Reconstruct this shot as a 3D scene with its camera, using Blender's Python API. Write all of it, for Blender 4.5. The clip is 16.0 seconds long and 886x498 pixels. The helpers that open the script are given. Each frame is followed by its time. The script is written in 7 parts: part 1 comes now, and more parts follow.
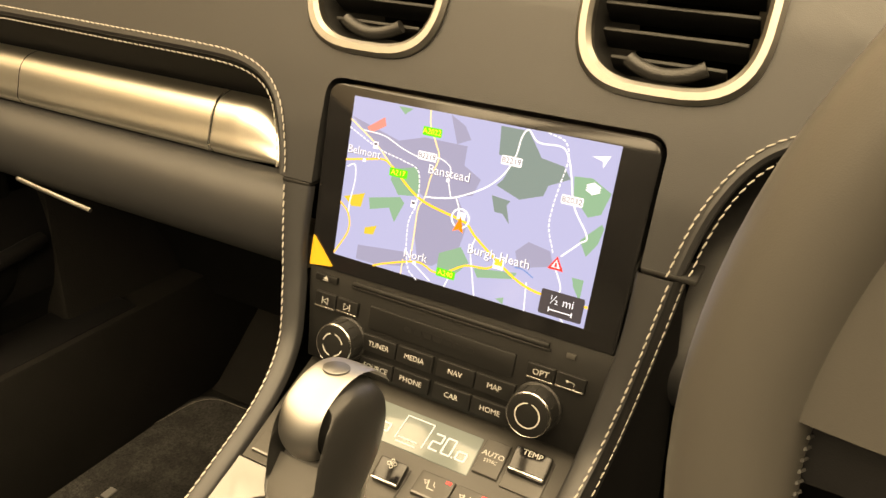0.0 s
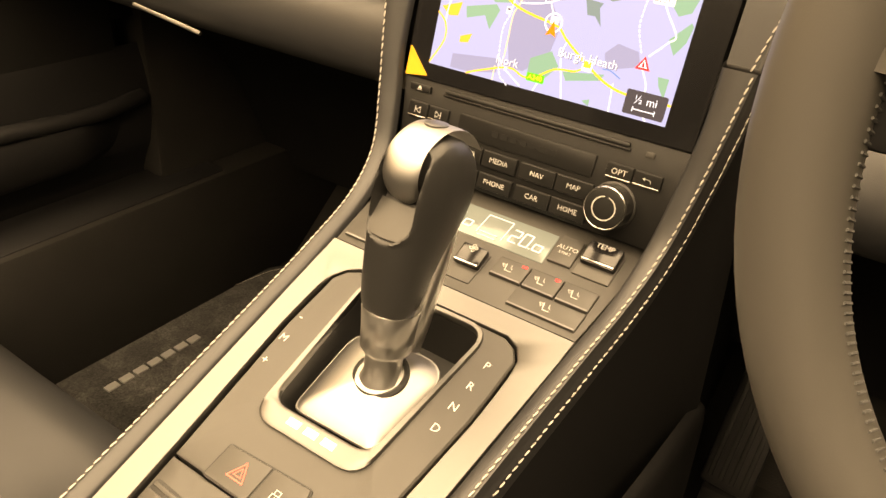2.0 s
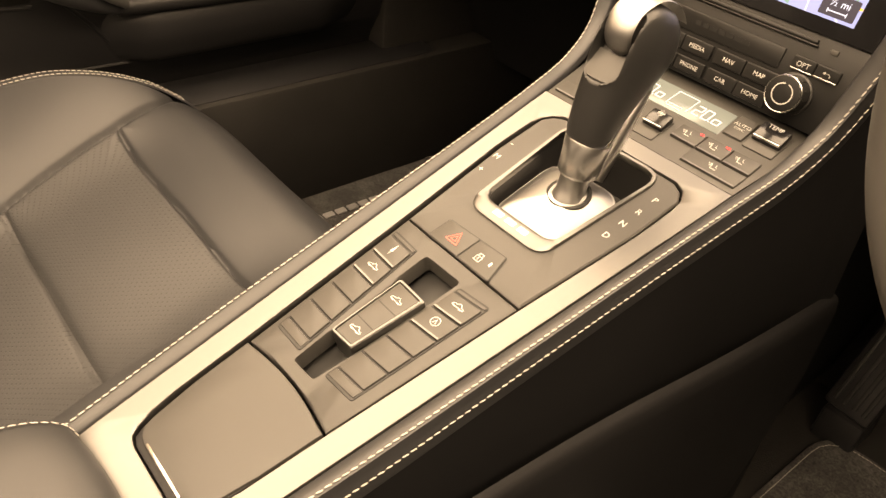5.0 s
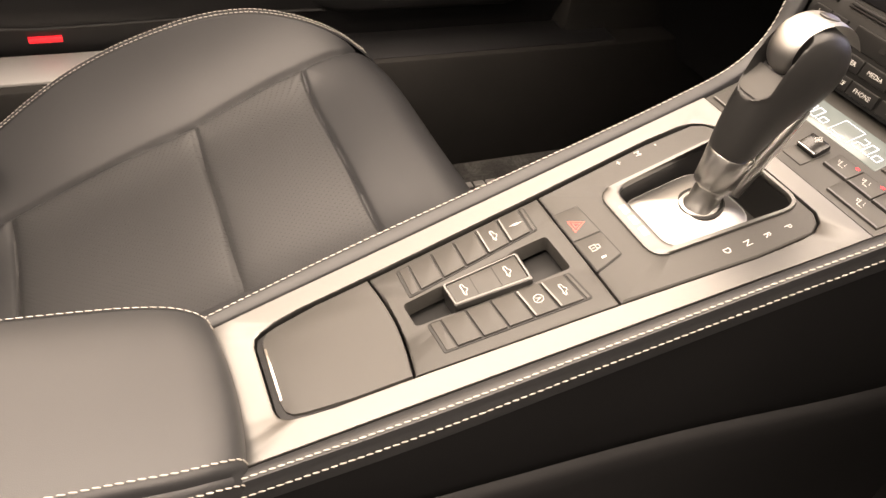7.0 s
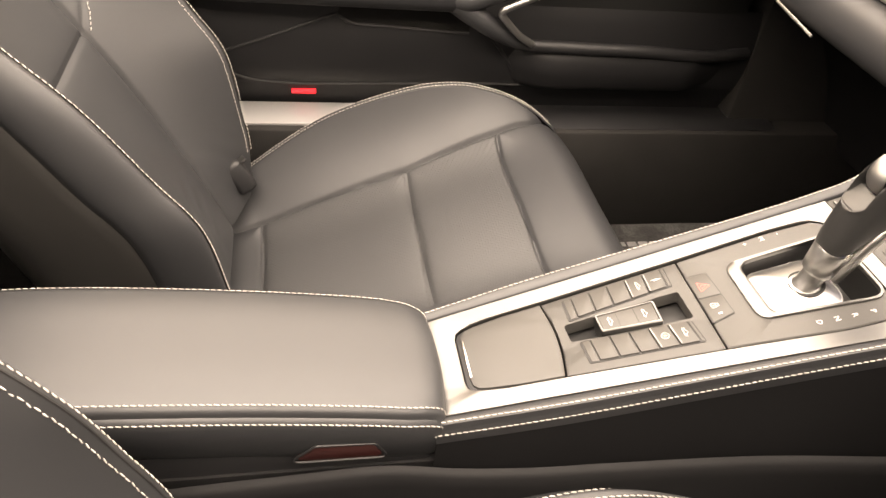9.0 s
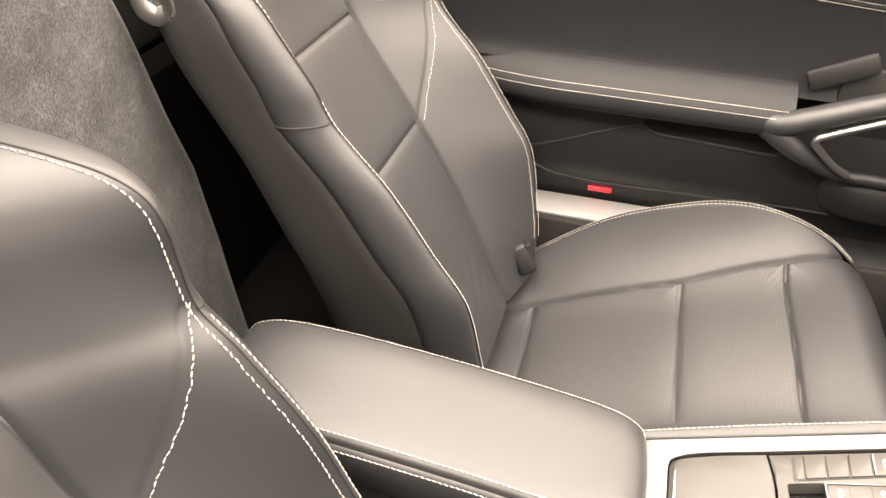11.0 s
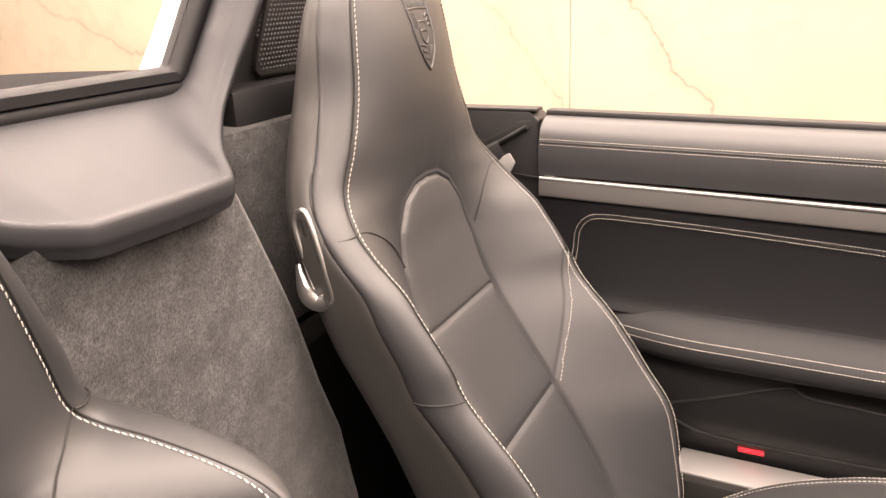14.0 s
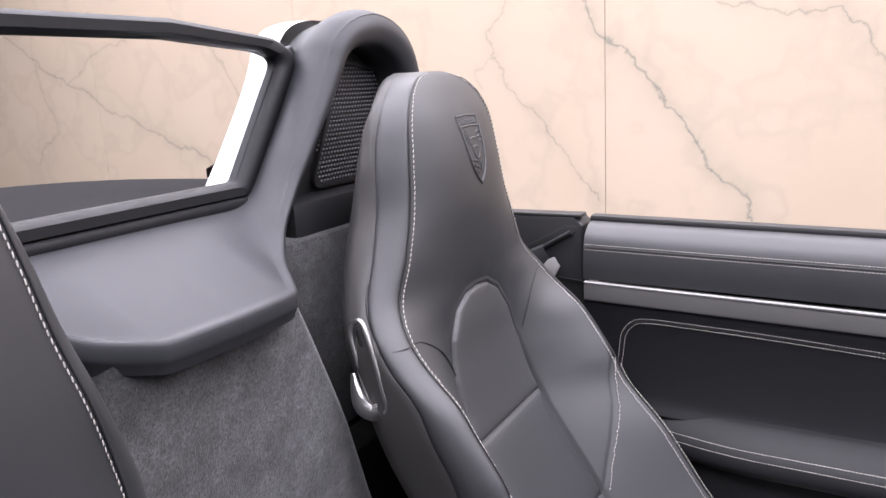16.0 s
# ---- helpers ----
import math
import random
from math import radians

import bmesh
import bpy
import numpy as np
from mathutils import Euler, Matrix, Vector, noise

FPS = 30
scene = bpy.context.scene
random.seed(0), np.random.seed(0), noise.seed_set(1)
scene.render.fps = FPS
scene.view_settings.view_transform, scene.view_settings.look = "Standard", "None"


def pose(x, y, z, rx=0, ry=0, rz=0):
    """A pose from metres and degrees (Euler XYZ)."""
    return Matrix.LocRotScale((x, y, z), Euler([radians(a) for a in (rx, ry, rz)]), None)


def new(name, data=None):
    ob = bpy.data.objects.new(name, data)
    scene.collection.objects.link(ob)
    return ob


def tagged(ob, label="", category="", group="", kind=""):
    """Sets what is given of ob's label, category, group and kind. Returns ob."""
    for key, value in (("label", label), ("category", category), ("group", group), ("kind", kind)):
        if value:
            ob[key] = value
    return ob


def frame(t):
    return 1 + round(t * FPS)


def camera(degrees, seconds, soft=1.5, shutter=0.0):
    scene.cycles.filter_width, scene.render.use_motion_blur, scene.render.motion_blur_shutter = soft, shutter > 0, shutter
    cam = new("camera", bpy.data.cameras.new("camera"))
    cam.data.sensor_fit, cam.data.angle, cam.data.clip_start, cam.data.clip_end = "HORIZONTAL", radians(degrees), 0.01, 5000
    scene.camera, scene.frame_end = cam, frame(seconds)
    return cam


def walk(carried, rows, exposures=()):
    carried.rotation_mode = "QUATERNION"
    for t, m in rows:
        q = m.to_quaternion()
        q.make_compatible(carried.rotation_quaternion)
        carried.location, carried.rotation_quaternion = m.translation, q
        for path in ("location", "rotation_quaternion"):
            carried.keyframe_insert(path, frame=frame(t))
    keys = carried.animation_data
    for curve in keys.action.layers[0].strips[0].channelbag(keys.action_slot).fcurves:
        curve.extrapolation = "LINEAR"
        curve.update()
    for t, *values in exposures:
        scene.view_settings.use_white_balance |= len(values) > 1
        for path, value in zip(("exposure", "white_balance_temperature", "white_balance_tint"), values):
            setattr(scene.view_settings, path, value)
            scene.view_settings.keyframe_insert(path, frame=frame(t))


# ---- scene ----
cam = camera(61.50, 16.0)
# seconds, eye, then yaw, pitch and roll in degrees
PATH = [
    (0, 0.1601, 0.0779, 0.9230, 27.39, -25.29, 3.06),
    (0.5, 0.1659, 0.0720, 0.9135, 28.34, -26.39, 3.14),
    (1, 0.1719, 0.0548, 0.8956, 29.30, -27.60, 3.46),
    (1.5, 0.1806, 0.0383, 0.8797, 30.86, -29.00, 3.89),
    (2, 0.1835, 0.0194, 0.8675, 32.38, -30.49, 4.55),
    (2.5, 0.1917, 0.0041, 0.8641, 34.64, -32.17, 4.82),
    (3, 0.2045, -0.0219, 0.8702, 37.43, -33.50, 4.71),
    (3.5, 0.2155, -0.0399, 0.8718, 39.66, -34.11, 5.11),
    (4, 0.2247, -0.0562, 0.8749, 41.88, -35.05, 5.61),
    (4.5, 0.2362, -0.0811, 0.8746, 43.78, -35.90, 6.55),
    (4.7, 0.2410, -0.0881, 0.8743, 44.56, -36.48, 6.95),
    (6.8, 0.2720, -0.0838, 0.8880, 58.99, -40.81, 9.50),
    (7, 0.2749, -0.0837, 0.8902, 60.42, -40.89, 9.74),
    (7.5, 0.2882, -0.0924, 0.9037, 63.80, -41.14, 9.49),
    (8, 0.3180, -0.1130, 0.9270, 66.80, -40.77, 9.43),
    (8.5, 0.3606, -0.1461, 0.9606, 70.40, -40.10, 8.91),
    (9, 0.4001, -0.1621, 0.9987, 75.45, -39.21, 8.00),
    (9.5, 0.4191, -0.1591, 1.0122, 81.68, -38.44, 7.01),
    (10, 0.4311, -0.1440, 1.0261, 89.62, -37.63, 5.40),
    (10.2, 0.4341, -0.1364, 1.0345, 93.38, -37.40, 4.35),
    (12.3, 0.4159, -0.0838, 1.0875, 114.74, -29.54, -0.22),
    (12.5, 0.4153, -0.0807, 1.0979, 115.52, -28.47, -0.48),
    (13, 0.4116, -0.0863, 1.1146, 116.55, -25.41, -1.48),
    (13.5, 0.4161, -0.0912, 1.1256, 117.30, -22.26, -2.30),
    (14, 0.4191, -0.0934, 1.1331, 117.80, -19.24, -2.91),
    (14.5, 0.4248, -0.0993, 1.1450, 118.35, -16.90, -3.17),
    (15, 0.4308, -0.1056, 1.1516, 118.89, -14.87, -3.24),
    (15.5, 0.4363, -0.1048, 1.1603, 119.61, -13.42, -3.25),
    (16, 0.4383, -0.1074, 1.1647, 119.96, -12.50, -3.03),
]
# seconds, stops, kelvin, tint
EXPOSURES = [(0, 0.88, 13500, 10), (0.7, 1.0, 13800, 12), (2.5, 1.22, 14800, 17), (4.5, 1.2, 12500, 20), (7, 1.22, 8000, 19), (8.5, 1.5, 7900, 18), (10, 2.08, 7600, 16), (12.5, 2.2, 7400, 17), (13.5, 1.98, 7900, 21), (14, 1.74, 7700, 25), (14.5, 1.48, 6350, 33), (15.5, 1.22, 5750, 22), (16, 1.1, 5750, 22)]
walk(cam, [(t, pose(x, y, z, 90 + p, 0, w) @ pose(0, 0, 0, 0, 0, r)) for t, x, y, z, w, p, r in PATH], EXPOSURES)

# ---- light: a showroom with a broad lit ceiling ----
world = bpy.data.worlds.new("showroom_air")
scene.world = world
world.use_nodes = True
world.node_tree.nodes["Background"].inputs[0].default_value = (1.0, 0.95, 0.88, 1)
world.node_tree.nodes["Background"].inputs[1].default_value = 0.25


def area(name, m, sx, sy, watts, color):
    data = bpy.data.lights.new(name, "AREA")
    data.shape, data.size, data.size_y, data.energy, data.color = "RECTANGLE", sx, sy, watts, color
    ob = new(name, data)
    ob.matrix_world = m
    return ob


# three rows of light panels along the ceiling
for light_x in (-1.85, 0.0, 1.85):
    area("ceiling_light", pose(light_x, 0.0, 3.1), 1.3, 9.5, 182, (1.0, 0.95, 0.88))

# added fill lamp without a visible source, brightens the seats' east-facing sides
area("east_side_fill", pose(4.9, -0.6, 2.2, 0, 90, 0), 1.5, 6.0, 8, (1.0, 0.97, 0.94))

# ---- small tools ----
CON = pose(0, 0, 0.5485, 16.17, 0, 0)          # console top: x across, y forward along it, z off it
FAS = pose(0, 0.409, 0.7755, 76.13, 0, 0)      # head unit: x across, y up, z towards the seats
SX = -0.37                                     # middle of the passenger seat


def mesh_of(bm, name):
    bmesh.ops.recalc_face_normals(bm, faces=bm.faces)
    me = bpy.data.meshes.new(name)
    bm.to_mesh(me)
    bm.free()
    return me


def smooth(me, angle=40):
    me.polygons.foreach_set("use_smooth", [True] * len(me.polygons))
    me.set_sharp_from_angle(angle=radians(angle))


def part(name, bm, mat, parent=None, label="", angle=40):
    """One mesh object from a bmesh, under a thing or a part."""
    me = bm if isinstance(bm, bpy.types.Mesh) else mesh_of(bm, name)
    if len(me.polygons):
        smooth(me, angle)
    me.materials.clear()
    me.materials.append(mat)
    ob = new(name, me)
    ob.parent = parent
    return tagged(ob, label)


def thing(name, label, category, group="", kind="", at=(0, 0, 0)):
    ob = new(name)
    ob.empty_display_size = 0.05
    ob.location = at
    return tagged(ob, label, category, group, kind)


def child(name, bm, mat, parent, label="", angle=40):
    """A part whose mesh is given in world places."""
    ob = part(name, bm, mat, parent, label, angle)
    m = parent.matrix_basis.copy()
    up = parent.parent
    while up:
        m = up.matrix_basis @ m
        up = up.parent
    ob.matrix_basis = m.inverted()
    return ob


def box(bm, m, sx, sy, sz, bevel=0.0, seg=2):
    made = bmesh.ops.create_cube(bm, size=1.0, matrix=m @ Matrix.Diagonal((sx, sy, sz, 1)))
    if bevel:
        edges = list({e for v in made["verts"] for e in v.link_edges})
        bmesh.ops.bevel(bm, geom=edges, offset=bevel, segments=seg, affect="EDGES", profile=0.5)
    return bm


def rbox(m, sx, sy, sz, bevel=0.0, seg=2):
    return box(bmesh.new(), m, sx, sy, sz, bevel, seg)


def patch(f, nu, nv, closed_u=False, closed_v=False):
    """A sheet of f(u, v), u and v from 0 to 1."""
    bm = bmesh.new()
    cu, cv = (nu if closed_u else nu + 1), (nv if closed_v else nv + 1)
    g = [[bm.verts.new(f(i / nu, j / nv)) for j in range(cv)] for i in range(cu)]
    for i in range(nu):
        for j in range(nv):
            a, b = (i + 1) % cu, (j + 1) % cv
            bm.faces.new((g[i][j], g[a][j], g[a][b], g[i][b]))
    return bm


def catmull(pts, n):
    """n + 1 places along a smooth line through the points."""
    p = [Vector(q) for q in pts]
    p = [2 * p[0] - p[1]] + p + [2 * p[-1] - p[-2]]
    out = []
    for k in range(n + 1):
        s = k / n * (len(p) - 3)
        i = min(int(s), len(p) - 4)
        t = s - i
        a, b, c, d = p[i:i + 4]
        out.append(0.5 * ((2 * b) + (c - a) * t + (2 * a - 5 * b + 4 * c - d) * t * t + (3 * b - a - 3 * c + d) * t ** 3))
    return out


def even(line, step):
    """Places at equal steps along a line, with the way there."""
    out, rest = [], 0.0
    for a, b in zip(line, line[1:]):
        long = (b - a).length
        if long < 1e-9:
            continue
        d = rest
        while d < long:
            out.append((a.lerp(b, d / long), (b - a) / long))
            d += step
        rest = d - long
    return out


def tube(line, r, sides=8, bm=None, closed=False, flat=1.0, up=(0, 0, 1)):
    bm = bm or bmesh.new()
    rings, n = [], len(line)
    for i, p in enumerate(line):
        a, b = (line[(i - 1) % n], line[(i + 1) % n]) if closed else (line[max(i - 1, 0)], line[min(i + 1, n - 1)])
        w = (b - a).normalized()
        side = w.cross(Vector(up))
        side = side.normalized() if side.length > 1e-4 else w.orthogonal().normalized()
        top = side.cross(w)
        rr = r(i / (n - 1)) if callable(r) else r
        rings.append([bm.verts.new(p + rr * (math.cos(k) * side + flat * math.sin(k) * top)) for k in np.arange(sides) * 2 * math.pi / sides])
    for i in range(n if closed else n - 1):
        a, b = rings[i], rings[(i + 1) % n]
        for k in range(sides):
            bm.faces.new((a[k], a[(k + 1) % sides], b[(k + 1) % sides], b[k]))
    if not closed:
        bm.faces.new(rings[0]), bm.faces.new(rings[-1][::-1])
    return bm


def outline(points, r=0.0, seg=4):
    """A flat outline with its corners rounded; r: one radius or one for each corner."""
    out, n = [], len(points)
    for i, p in enumerate(points):
        rr = r[i] if isinstance(r, (list, tuple)) else r
        p = Vector(p[:2])
        if rr <= 0:
            out.append(p)
            continue
        a, b = (Vector(points[i - 1][:2]) - p), (Vector(points[(i + 1) % n][:2]) - p)
        half = a.angle(b) / 2
        back = min(rr / math.tan(half), 0.49 * a.length, 0.49 * b.length)
        p0, p1 = p + a.normalized() * back, p + b.normalized() * back
        for k in range(seg + 1):
            t = k / seg
            out.append((1 - t) ** 2 * p0 + 2 * t * (1 - t) * p + t * t * p1)
    return out


def slab(m, pts, z0, z1, bevel=0.0, bm=None):
    """A flat piece with the outline pts in the plane m, from z0 to z1, its top edge rounded by bevel."""
    bm = bm or bmesh.new()
    n = len(pts)
    mid = sum(pts, Vector((0, 0))) / n
    rings = [(z0, 0.0)] + ([(z1 - bevel, 0.0), (z1 - 0.3 * bevel, 0.3 * bevel), (z1, bevel)] if bevel else [(z1, 0.0)])
    area2 = sum(a.x * b.y - b.x * a.y for a, b in zip(pts, pts[1:] + pts[:1]))
    turn = 1 if area2 > 0 else -1
    loops = []
    for z, inn in rings:
        loop = []
        for i, p in enumerate(pts):
            q = p
            if inn:
                d = (pts[(i + 1) % n] - pts[i - 1])
                d = Vector((-d.y, d.x)).normalized() * turn if d.length > 1e-9 else Vector((0, 0))
                q = p + d * inn
            loop.append(bm.verts.new(m @ Vector((q.x, q.y, z))))
        loops.append(loop)
    for a, b in zip(loops, loops[1:]):
        for i in range(n):
            bm.faces.new((a[i], a[(i + 1) % n], b[(i + 1) % n], b[i]))
    bm.faces.new(loops[0][::-1]), bm.faces.new(loops[-1])
    return bm


def ring(m, outer, inner, z0, z1, bevel=0.0, bm=None):
    """A flat frame between two outlines of equally many points."""
    bm = bm or bmesh.new()
    n = len(outer)

    def row(pts, z, other, s):
        return [bm.verts.new(m @ Vector((*(p.lerp(q, s)), z))) for p, q in zip(pts, other)]
    w = bevel / max(1e-6, sum((p - q).length for p, q in zip(outer, inner)) / n)
    rows = [row(outer, z0, inner, 0), row(outer, z1 - bevel, inner, 0), row(outer, z1, inner, w), row(inner, z1, outer, w), row(inner, z1 - bevel, outer, 0), row(inner, z0, outer, 0)]
    for a, b in zip(rows, rows[1:] + rows[:1]):
        for i in range(n):
            bm.faces.new((a[i], a[(i + 1) % n], b[(i + 1) % n], b[i]))
    return bm


def lathe(m, profile, sides=32, bm=None):
    """A turned piece: profile of (radius, height) about m's z."""
    bm = bm or bmesh.new()
    rows = [[bm.verts.new(m @ Vector((r * math.cos(a), r * math.sin(a), z))) for a in np.arange(sides) * 2 * math.pi / sides] for r, z in profile]
    for a, b in zip(rows, rows[1:]):
        for k in range(sides):
            bm.faces.new((a[k], a[(k + 1) % sides], b[(k + 1) % sides], b[k]))
    bm.faces.new(rows[0][::-1]), bm.faces.new(rows[-1])
    return bm


def stitches(line, off, step=0.0049, long=0.0038, r=0.00042, bm=None):
    """A seam of single thread stitches along a line; off: the way off the surface."""
    bm = bm or bmesh.new()
    off = Vector(off)
    for p, w in even(line, step):
        side = w.cross(off).normalized()
        top = side.cross(w)
        v = []
        for d, s in ((-0.5, 0.5), (-0.25, 1.0), (0.25, 1.0), (0.5, 0.5)):
            c = p + w * (d * long) + top * (r * 0.9 + 0.0002) + side * (d * r * 1.2)
            v.append([bm.verts.new(c + r * s * (math.cos(k) * side * 1.2 + math.sin(k) * top)) for k in np.arange(5) * 2 * math.pi / 5])
        for a, b in zip(v, v[1:]):
            for k in range(5):
                bm.faces.new((a[k], a[(k + 1) % 5], b[(k + 1) % 5], b[k]))
        bm.faces.new(v[0][::-1]), bm.faces.new(v[-1])
    return bm

# ---- materials ----
def mat(name, color, rough=0.5, metal=0.0, bump=0.0, scale=300.0, vary=0.1, spec=0.5, emit=0.0):
    """A surface with fine grain and a broad, faint unevenness of tone and gloss."""
    m = bpy.data.materials.new(name)
    m.use_nodes = True
    nt = m.node_tree
    b = nt.nodes["Principled BSDF"]
    b.inputs["Roughness"].default_value, b.inputs["Metallic"].default_value = rough, metal
    b.inputs["Specular IOR Level"].default_value = spec
    b.inputs["Base Color"].default_value = (*color, 1)
    co = nt.nodes.new("ShaderNodeTexCoord")
    big = nt.nodes.new("ShaderNodeTexNoise")
    big.inputs["Scale"].default_value, big.inputs["Detail"].default_value = 9.0, 6.0
    nt.links.new(co.outputs["Object"], big.inputs["Vector"])
    if vary:
        hsv = nt.nodes.new("ShaderNodeHueSaturation")
        hsv.inputs["Color"].default_value = (*color, 1)
        span = nt.nodes.new("ShaderNodeMapRange")
        span.inputs["To Min"].default_value, span.inputs["To Max"].default_value = 1 - vary, 1 + vary
        nt.links.new(big.outputs["Fac"], span.inputs["Value"])
        nt.links.new(span.outputs["Result"], hsv.inputs["Value"])
        nt.links.new(hsv.outputs["Color"], b.inputs["Base Color"])
        span2 = nt.nodes.new("ShaderNodeMapRange")
        span2.inputs["To Min"].default_value, span2.inputs["To Max"].default_value = max(0, rough - vary * 0.5), min(1, rough + vary * 0.5)
        nt.links.new(big.outputs["Fac"], span2.inputs["Value"])
        nt.links.new(span2.outputs["Result"], b.inputs["Roughness"])
    if bump:
        fine = nt.nodes.new("ShaderNodeTexVoronoi")
        fine.inputs["Scale"].default_value = scale
        nt.links.new(co.outputs["Object"], fine.inputs["Vector"])
        bp = nt.nodes.new("ShaderNodeBump")
        bp.inputs["Strength"].default_value, bp.inputs["Distance"].default_value = bump, 0.0004
        nt.links.new(fine.outputs["Distance"], bp.inputs["Height"])
        nt.links.new(bp.outputs["Normal"], b.inputs["Normal"])
    if emit:
        b.inputs["Emission Color"].default_value, b.inputs["Emission Strength"].default_value = (*color, 1), emit
    return m


LEATHER = mat("black_leather", (0.0205, 0.0213, 0.0232), 0.48, bump=0.10, scale=2000, spec=0.64)
# black wheel leather; its bright sheen is put into this lighter base colour
WHEELSKIN = mat("sheen_lightened_leather", (0.066, 0.063, 0.059), 0.45, bump=0.06, scale=2200)
PLASTIC = mat("black_soft_plastic", (0.013, 0.013, 0.014), 0.48, bump=0.15, scale=1500, spec=0.4)
# for low, sunk and underside faces: their shade is put into this base colour
FLANK = mat("shade_dark_vinyl", (0.007, 0.007, 0.0075), 0.65, bump=0.2, scale=1200, spec=0.18)
GLOSS = mat("piano_black", (0.010, 0.010, 0.011), 0.16, vary=0.03)
SILVER = mat("brushed_silver", (0.62, 0.6, 0.57), 0.34, 1.0, vary=0.04)
POLISHED = mat("polished_chrome", (0.80, 0.79, 0.77), 0.30, 1.0, vary=0.02)
SOFT = mat("smooth_grip_leather", (0.020, 0.020, 0.020), 0.38, bump=0.12, scale=1400)
SMOKE = mat("dark_red_plastic", (0.030, 0.008, 0.007), 0.35)
THREAD = mat("chalk_thread", (0.42, 0.40, 0.37), 0.75, vary=0.05, spec=0.2)
KNOB = mat("knurled_black_plastic", (0.015, 0.015, 0.015), 0.42, bump=0.3, scale=900, vary=0.05)
LED = mat("red_lamp", (0.9, 0.03, 0.04), 0.3, vary=0.0, emit=1.2)
STRIPMETAL = mat("bowed_brushed_metal", (0.85, 0.82, 0.75), 0.32, 1.0, vary=0.05)
DARKMETAL = mat("dark_brushed_metal", (0.19, 0.187, 0.184), 0.50, 0.8, vary=0.05)
PAINT = mat("white_car_paint", (0.78, 0.78, 0.78), 0.2, vary=0.02)
SHELF = mat("smooth_black_moulding", (0.0200, 0.0211, 0.0243), 0.55, bump=0.06, scale=2500, spec=0.40)
RUBBER = mat("black_frame_moulding", (0.0080, 0.0082, 0.0094), 0.56, bump=0.08, scale=2500, spec=0.25)
FABRIC = mat("ribbed_black_fabric", (0.008, 0.008, 0.009), 0.9, bump=0.6, scale=500, spec=0.1)
# darker copy of the leather for the door insert, which faces away from light
INSERT = mat("shaded_insert_leather", (0.0115, 0.0118, 0.0135), 0.55, bump=0.3, scale=1800, spec=0.3)
ARMSKIN = mat("smooth_armrest_leather", (0.0118, 0.0121, 0.0136), 0.55, bump=0.15, scale=1900, spec=0.28)
VENTMETAL = mat("satin_nickel", (0.30, 0.29, 0.27), 0.40, 1.0, vary=0.05)
GREYTHREAD = mat("dark_grey_thread", (0.06, 0.06, 0.06), 0.7, vary=0.05)
WEB = mat("black_webbing", (0.02, 0.02, 0.021), 0.6, bump=0.4, scale=900)
MESHGREY = mat("grey_mesh_plastic", (0.14, 0.14, 0.15), 0.35, vary=0.05)
GLASS = bpy.data.materials.new("clear_glass")
GLASS.use_nodes = True
_n = GLASS.node_tree
_b = _n.nodes["Principled BSDF"]
_b.inputs["Transmission Weight"].default_value, _b.inputs["Roughness"].default_value, _b.inputs["IOR"].default_value = 1.0, 0.0, 1.02
_b.inputs["Base Color"].default_value = (1, 1, 1, 1)
DARKSEAM = mat("sunk_seam", (0.010, 0.010, 0.010), 0.6, vary=0.0)
TREAD = mat("silver_sill_paint", (0.33, 0.325, 0.32), 0.45, 0.35, vary=0.05)


def perforate(m, pitch):
    """Rows of pinholes, set alternately, over a leather."""
    nt, b = m.node_tree, m.node_tree.nodes["Principled BSDF"]
    sep = nt.nodes.new("ShaderNodeSeparateXYZ")
    nt.links.new(nt.nodes["Texture Coordinate"].outputs["Object"], sep.inputs[0])

    def op(kind, a, b_=None):
        k = nt.nodes.new("ShaderNodeMath")
        k.operation = kind
        for i, q in enumerate((a, b_)):
            if q is None:
                continue
            if isinstance(q, (int, float)):
                k.inputs[i].default_value = q
            else:
                nt.links.new(q, k.inputs[i])
        return k.outputs[0]
    along = op("ADD", op("MULTIPLY", sep.outputs["Y"], 0.49), op("MULTIPLY", sep.outputs["Z"], 1.455))
    turn_a, turn_b = op("ADD", sep.outputs["X"], along), op("SUBTRACT", sep.outputs["X"], along)
    wave = op("MULTIPLY", op("SINE", op("MULTIPLY", turn_a, 0.7071 * math.pi / pitch)), op("SINE", op("MULTIPLY", turn_b, 0.7071 * math.pi / pitch)))
    holes = nt.nodes.new("ShaderNodeMapRange")
    holes.inputs["From Min"].default_value, holes.inputs["From Max"].default_value = 0.80, 0.92
    nt.links.new(op("ABSOLUTE", wave), holes.inputs["Value"])
    dark = nt.nodes.new("ShaderNodeMix")
    dark.data_type = "RGBA"
    old = b.inputs["Base Color"].links[0].from_socket
    nt.links.new(old, dark.inputs[6]), nt.links.new(holes.outputs["Result"], dark.inputs[0])
    dark.inputs[7].default_value = (0.006, 0.006, 0.006, 1)
    nt.links.new(dark.outputs[2], b.inputs["Base Color"])
    bp = b.inputs["Normal"].links[0].from_node
    second = nt.nodes.new("ShaderNodeBump")
    second.inputs["Strength"].default_value, second.inputs["Distance"].default_value = 0.7, -0.0006
    nt.links.new(holes.outputs["Result"], second.inputs["Height"])
    nt.links.new(bp.outputs["Normal"], second.inputs["Normal"])
    nt.links.new(second.outputs["Normal"], b.inputs["Normal"])
    return m


